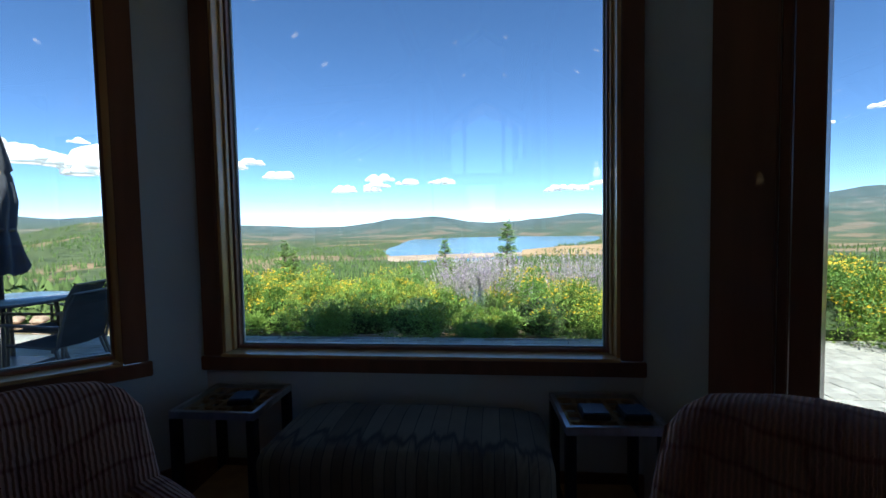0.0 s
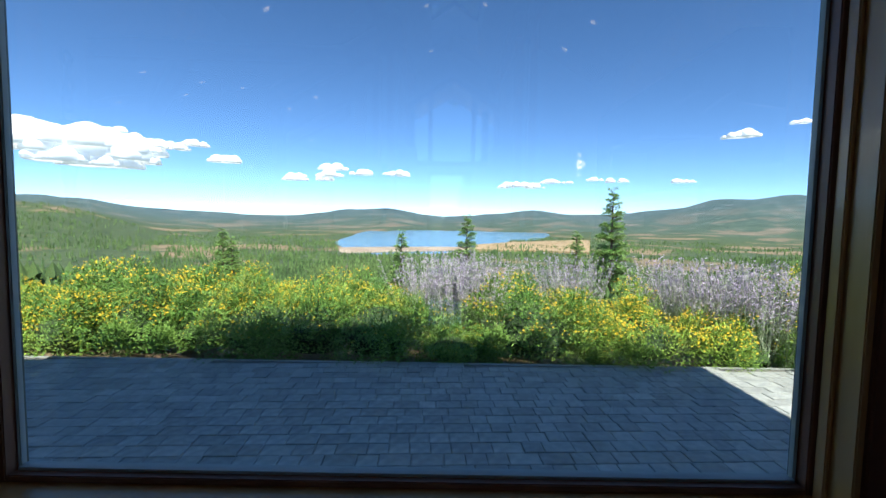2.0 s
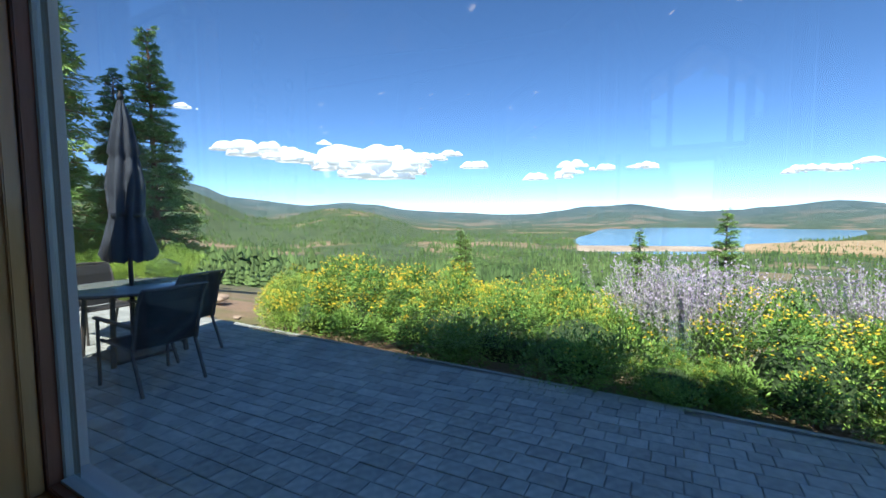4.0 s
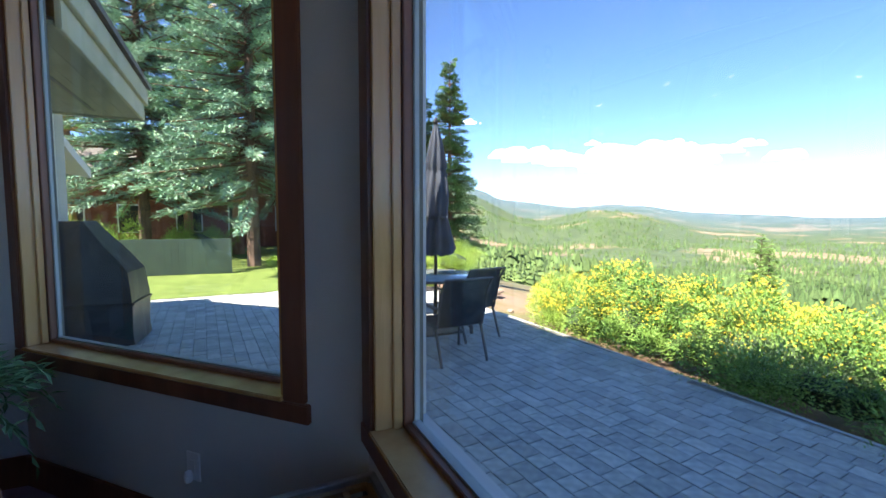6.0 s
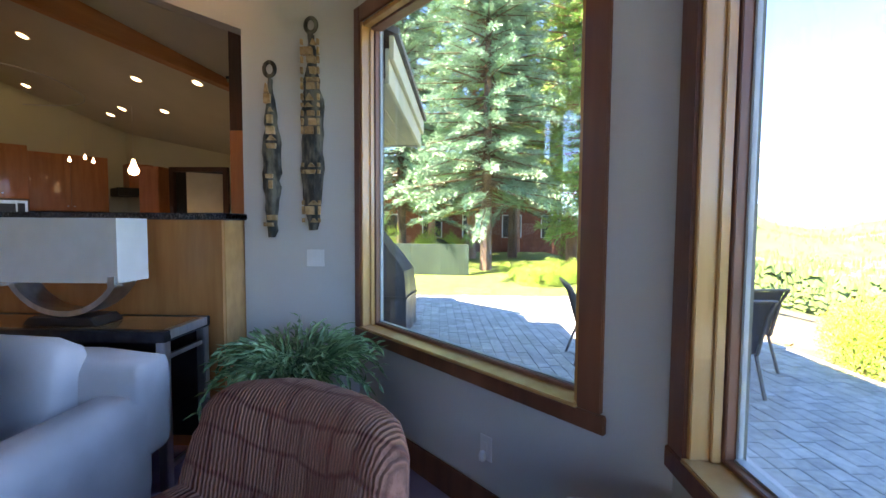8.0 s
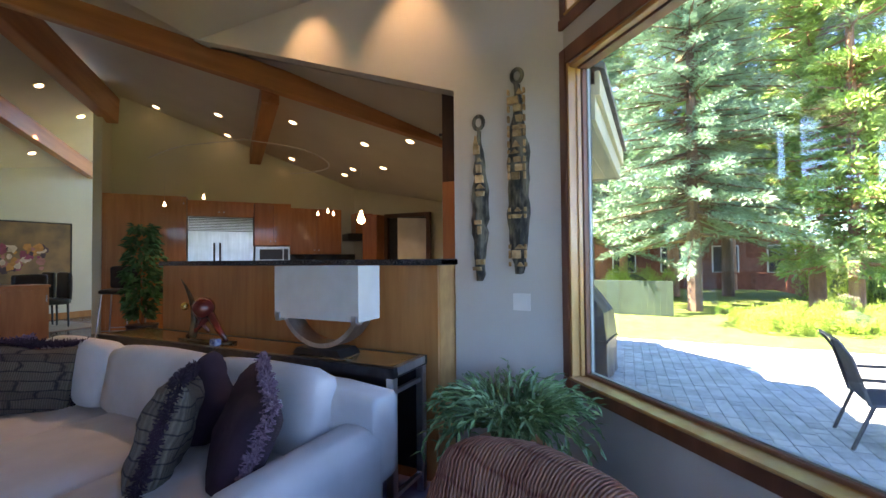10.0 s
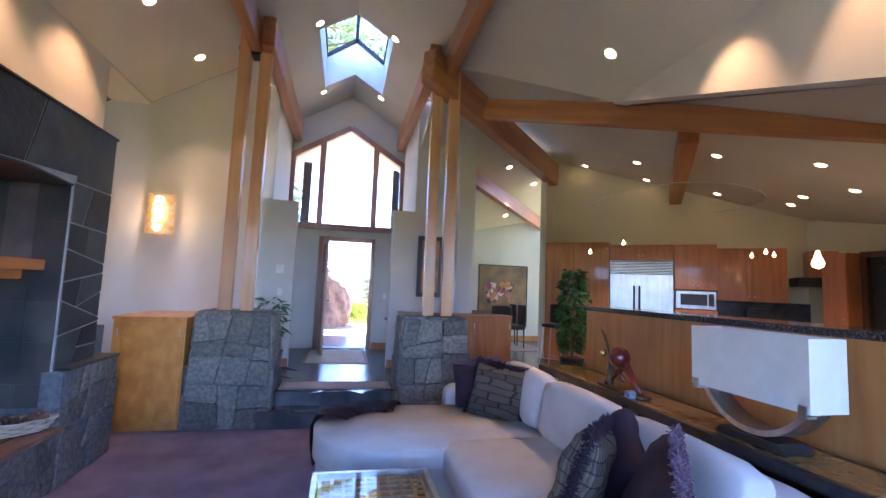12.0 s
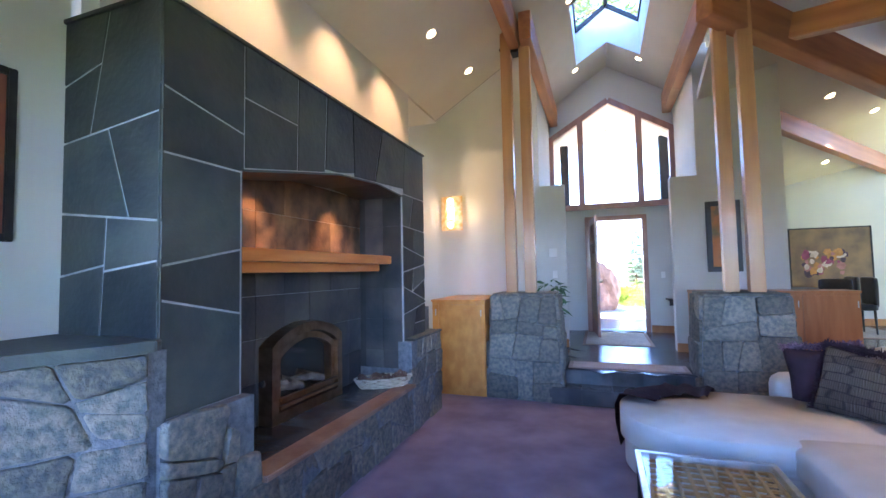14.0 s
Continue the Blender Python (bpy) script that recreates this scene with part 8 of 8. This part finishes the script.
FENCE = mat("green_fence", (0.03, 0.058, 0.047), (0.045, 0.08, 0.06), 5, 0.7, 0.3, 60, per_object=0.1)
for k in range(24):
    p = Vector((-13.1, -1.9, 0)).lerp(Vector((-12.8, 1.75, 0)), k / 24)
    part("board", box(p.x - 0.012, p.x + 0.012, p.y + 0.002, p.y + 0.151, -0.05, 0.82), FENCE, fence)
part("top_rail", bar((-13.13, -1.9, 0.84), (-12.83, 1.75, 0.84), 0.05, 0.04), FENCE, fence)
hedge = shrub(pose(-11.4, 3.5, -0.1), 0.85, 0.85, 11, 0, "clipped bright green hedge bush on the lawn", SHRUBY)
for x, y in ((-11.6, 4.9), (-12.3, 6.3), (-11.4, 7.6), (-13.6, 8.6)):
    copy_thing(hedge, pose(x, y, -0.1, 0, 0, x * 50))
for x, y, s, h in ((-16.6, -2.3, 1.7, 2.6), (-18.5, 0.6, 1.5, 2.0), (-19.0, 7.5, 1.9, 2.8), (-15.4, 8.4, 1.3, 1.5)):
    copy_thing(hedge, pose(x, y, -0.1, 0, 0, x * 30) @ Matrix.Diagonal((s, s, h, 1)))


def cabin():
    h = thing("house", pose(-27, 0.5, -0.3, 0, 0, 6), "red-brown timber house among trees", "house")
    wood = mat("red_siding", (0.20, 0.06, 0.035), (0.30, 0.10, 0.06), 5, 0.8, 0.4, 30)
    part("wall", box(-3, 3, -7, 7, 0, 3.4), wood, h)
    bm = bmesh.new()
    prism([(-3.8, 3.3), (3.8, 3.3), (0, 5.4)], -7.6, 7.6, bm, Matrix.Rotation(math.pi / 2, 4, "X"))
    part("roof", bm, ROOF, h)
    for k in range(6):
        y = -5.8 + 2.2 * k
        w = part("window", box(3.0, 3.06, y, y + 1.1, 1.0, 2.3), ALU, h)
        part("pane", box(3.061, 3.07, y + 0.06, y + 1.04, 1.06, 2.24), BLACKP, w)
    for k in range(12):
        part("porch_rail", box(3.9, 3.96, -6.5 + k * 1.1, -6.44 + k * 1.1, 0, 1.0), wood, h)
    part("porch_rail", box(3.88, 3.98, -6.6, 6.6, 1.0, 1.06), wood, h)


cabin()


def eaves():
    """The level eave of the kitchen wing, which ends in a corner outside the window."""
    e = thing("eaves", Matrix(), "olive-painted roof eave with a deep fascia and boarded soffit", "roof")
    e["kind"] = "structure"
    x0, x1, y0, y1, zb, zt = -5.85, -3.25, -0.25, 0.955, 2.44, 2.80
    pale = mat("olive_trim", (0.42, 0.41, 0.27), (0.50, 0.48, 0.33), 4, 0.6, 0.2, 60)
    part("fascia", box(x0 + 0.03, x1, y1 - 0.03, y1, zb, zb + 0.25), pale, e, bevel=0.005)
    part("fascia", box(x0, x0 + 0.03, y0, y1, zb, zb + 0.25), pale, e, bevel=0.005)
    part("crown_board", box(x0 - 0.03, x1, y1 + 0.001, y1 + 0.035, zb + 0.17, zt - 0.02), pale, e, bevel=0.005)
    part("crown_board", box(x0 - 0.035, x0 - 0.001, y0, y1, zb + 0.17, zt - 0.02), pale, e, bevel=0.005)
    for k in range(9):
        ya = y0 + 0.005 + (y1 - y0 - 0.04) * k / 9
        part("soffit_board", box(x0 + 0.032, x1, ya + 0.003, ya + (y1 - y0 - 0.04) / 9 - 0.003, zb + 0.02, zb + 0.04), OLIVE, e)
    part("soffit_backing", box(x0 + 0.03, x1, y0, y1 - 0.03, zb + 0.041, zb + 0.06), BLACKP, e)
    part("soffit_vent", box(x0 + 0.25, x1, 0.55, 0.58, zb + 0.012, zb + 0.0195), BLACKP, e)
    bm = bmesh.new()
    hexa(bm, [(x0 - 0.06, y0, zt + 0.62), (x1, y0, zt + 0.62), (x1, y1 + 0.07, zt - 0.02), (x0 - 0.06, y1 + 0.07, zt - 0.02),
              (x0 - 0.06, y0, zt + 0.68), (x1, y0, zt + 0.68), (x1, y1 + 0.07, zt + 0.03), (x0 - 0.06, y1 + 0.07, zt + 0.03)])
    part("shingles", bm, ROOF, e)
    part("gable_board", prism([(y1, zt - 0.03), (y0, zt - 0.03), (y0, zt + 0.61)], x0, x0 + 0.03, m=Matrix(((0, 0, 1, 0), (1, 0, 0, 0), (0, 1, 0, 0), (0, 0, 0, 1)))), OLIVE, e)


eaves()

# clouds
# Slight emission put into the material to whiten the cloud undersides.
CLOUD = mat("cloud", (0.86, 0.87, 0.88), (0.90, 0.90, 0.90), 0.01, 1.0, emit=0.22)


def cloud(az, el, w, seed, d=4100):
    rs = random.Random(seed)
    bm = bmesh.new()
    a = math.radians(az)
    width = d * math.radians(w)
    z = d * math.tan(math.radians(el))
    heaps = [(0.0, 0.0, 0.8)] if w < 4 else [(rs.uniform(-0.42, 0.42), rs.uniform(-0.06, 0.06) * (1 if w > 6 else 0.5), rs.uniform(0.22, 0.42)) for _ in range(int(3 + w * 0.7))]
    for cx, cz, cw in heaps:
        n0 = len(bm.verts)
        for k in range(max(12, int(w * 4 * cw))):
            t = rs.uniform(-0.5, 0.5)
            s = width * cw * (0.06 + 0.19 * (1 - (2 * t) ** 2) * rs.random())
            m = Matrix.Translation(((cx + t * cw * 1.25) * width, rs.uniform(-0.05, 0.05) * width, cz * width + s * 0.4)) @ Matrix.Diagonal((1.25, 1.1, 1.05, 1))
            bmesh.ops.create_icosphere(bm, subdivisions=3, radius=s, matrix=m)
        for v in list(bm.verts)[n0:]:
            k = v.co / (width * cw * 0.12)
            v.co += Vector((1, 1, 0.8)) * noise.noise(k * 1.3 + Vector((seed, 0, 0))) * width * cw * 0.03 + Vector((1, 1, 0.8)) * noise.noise(k * 3.5) * width * cw * 0.014
            v.co.z = max(v.co.z, cz * width - 0.012 * cw * width)
    ob = link("backdrop_cloud", bm, CLOUD, kind="structure", smooth=True)
    ob.matrix_basis = pose(d * math.sin(a), d * math.cos(a), z, 0, 0, -az)


for k, row in enumerate(CLOUDS):
    cloud(*row, k)

# ---- in front of the entry ----
def upper_floor_tiles():
    fl = bpy.data.objects["floor_upper"]
    base = None
    w = 0.40
    c, s = math.cos(math.radians(45)), math.sin(math.radians(45))
    for i in range(-16, 17):
        for j in range(-16, 17):
            x, y = -1.0 + (i * c - j * s) * w, -6.0 + (i * s + j * c) * w
            if not (-3.6 < x < 0.95 and -7.55 < y < -4.25):
                continue
            if x > 0.55 and y > -5.9 or x < -1.4 and y < -5.2:
                continue
            if base is None:
                bm = box(-w / 2 + 0.003, w / 2 - 0.003, -w / 2 + 0.003, w / 2 - 0.003, 0, 0.009)
                base = bpy.data.meshes.new("floor_tile")
                bm.to_mesh(base), bm.free()
                base.materials.append(FTILE)
            ob = new("floor_tile", base)
            ob.parent = fl
            ob.matrix_basis = pose(x, y, 0.3375, 0, 0, 45)


upper_floor_tiles()
PATH_M = mat("entry_paving", (0.42, 0.40, 0.38), (0.52, 0.50, 0.47), 6, 0.8, 0.4, 60)
link("path_entry", prism([(-1.6, -7.95), (-1.6, -14), (1.4, -14), (1.4, -7.95)], -0.1, 0.30), PATH_M, kind="structure", bevel=0.01)
bm = bmesh.new()
bmesh.ops.create_icosphere(bm, subdivisions=4, radius=1.0)
for v in bm.verts:
    v.co = v.co * (1 + 0.35 * noise.noise(v.co * 1.3 + Vector((3, 1, 0))) + 0.12 * noise.noise(v.co * 4))
    v.co.z *= 1.25
    v.co.x *= 0.75 - 0.25 * v.co.z * (v.co.z > 0)
rk = link("boulder", bm, mat("boulder_stone", (0.10, 0.065, 0.055), (0.24, 0.16, 0.14), 3, 0.9, 0.8, 20), label="large pointed reddish boulder outside the entry door", category="rock")
rk.location = (0.28, -13.2, 0.6)
for x, y, s in ((-1.75, -14.0, 1.5), (-2.6, -16.0, 1.8), (1.9, -17.0, 1.6), (0.3, -20.0, 1.6), (-1.0, -21, 1.8)):
    copy_thing(hedge, pose(x, y, -0.1, 0, 0, x * 70) @ Matrix.Diagonal((s, s, s, 1)))
# The first two shade the skylight; the second is added only for that.
for x, y, s, a in ((2.1, -11.7, 1.45, 20), (3.2, -14.6, 1.75, 90), (6.0, -18, 1.1, 90), (-4.5, -19, 1.1, 150)):
    copy_thing(pine, pose(x, y, -0.3, 0, 0, a) @ Matrix.Diagonal((s, s, s, 1)))
for x, y, s, a in ((-1.9, -27, 0.34, 10), (1.4, -30, 0.42, 80), (4.2, -28, 0.9, 140), (-5, -30, 0.9, 200)):
    copy_thing(sp, pose(x, y, -0.3, 0, 0, a) @ Matrix.Diagonal((s, s, s, 1)))
bm = bmesh.new()
for s in (-1, 1):
    hexa(bm, [(RIDGE_X, -10.2, 5.02), (RIDGE_X + s * 1.7, -10.2, 3.97), (RIDGE_X + s * 1.7, -7.83, 3.97), (RIDGE_X, -7.83, 5.02),
              (RIDGE_X, -10.2, 5.14), (RIDGE_X + s * 1.7, -10.2, 4.09), (RIDGE_X + s * 1.7, -7.83, 4.09), (RIDGE_X, -7.83, 5.14)])
link("roof_porch", bm, CANR, kind="structure")
for x in (-1.24, 0.80):
    link("porch_post", box(x - 0.09, x + 0.09, -9.1, -8.92, 0.30, 4.35), DARKM, label="dark square porch post outside the entry", category="post", group="porch posts", bevel=0.008)
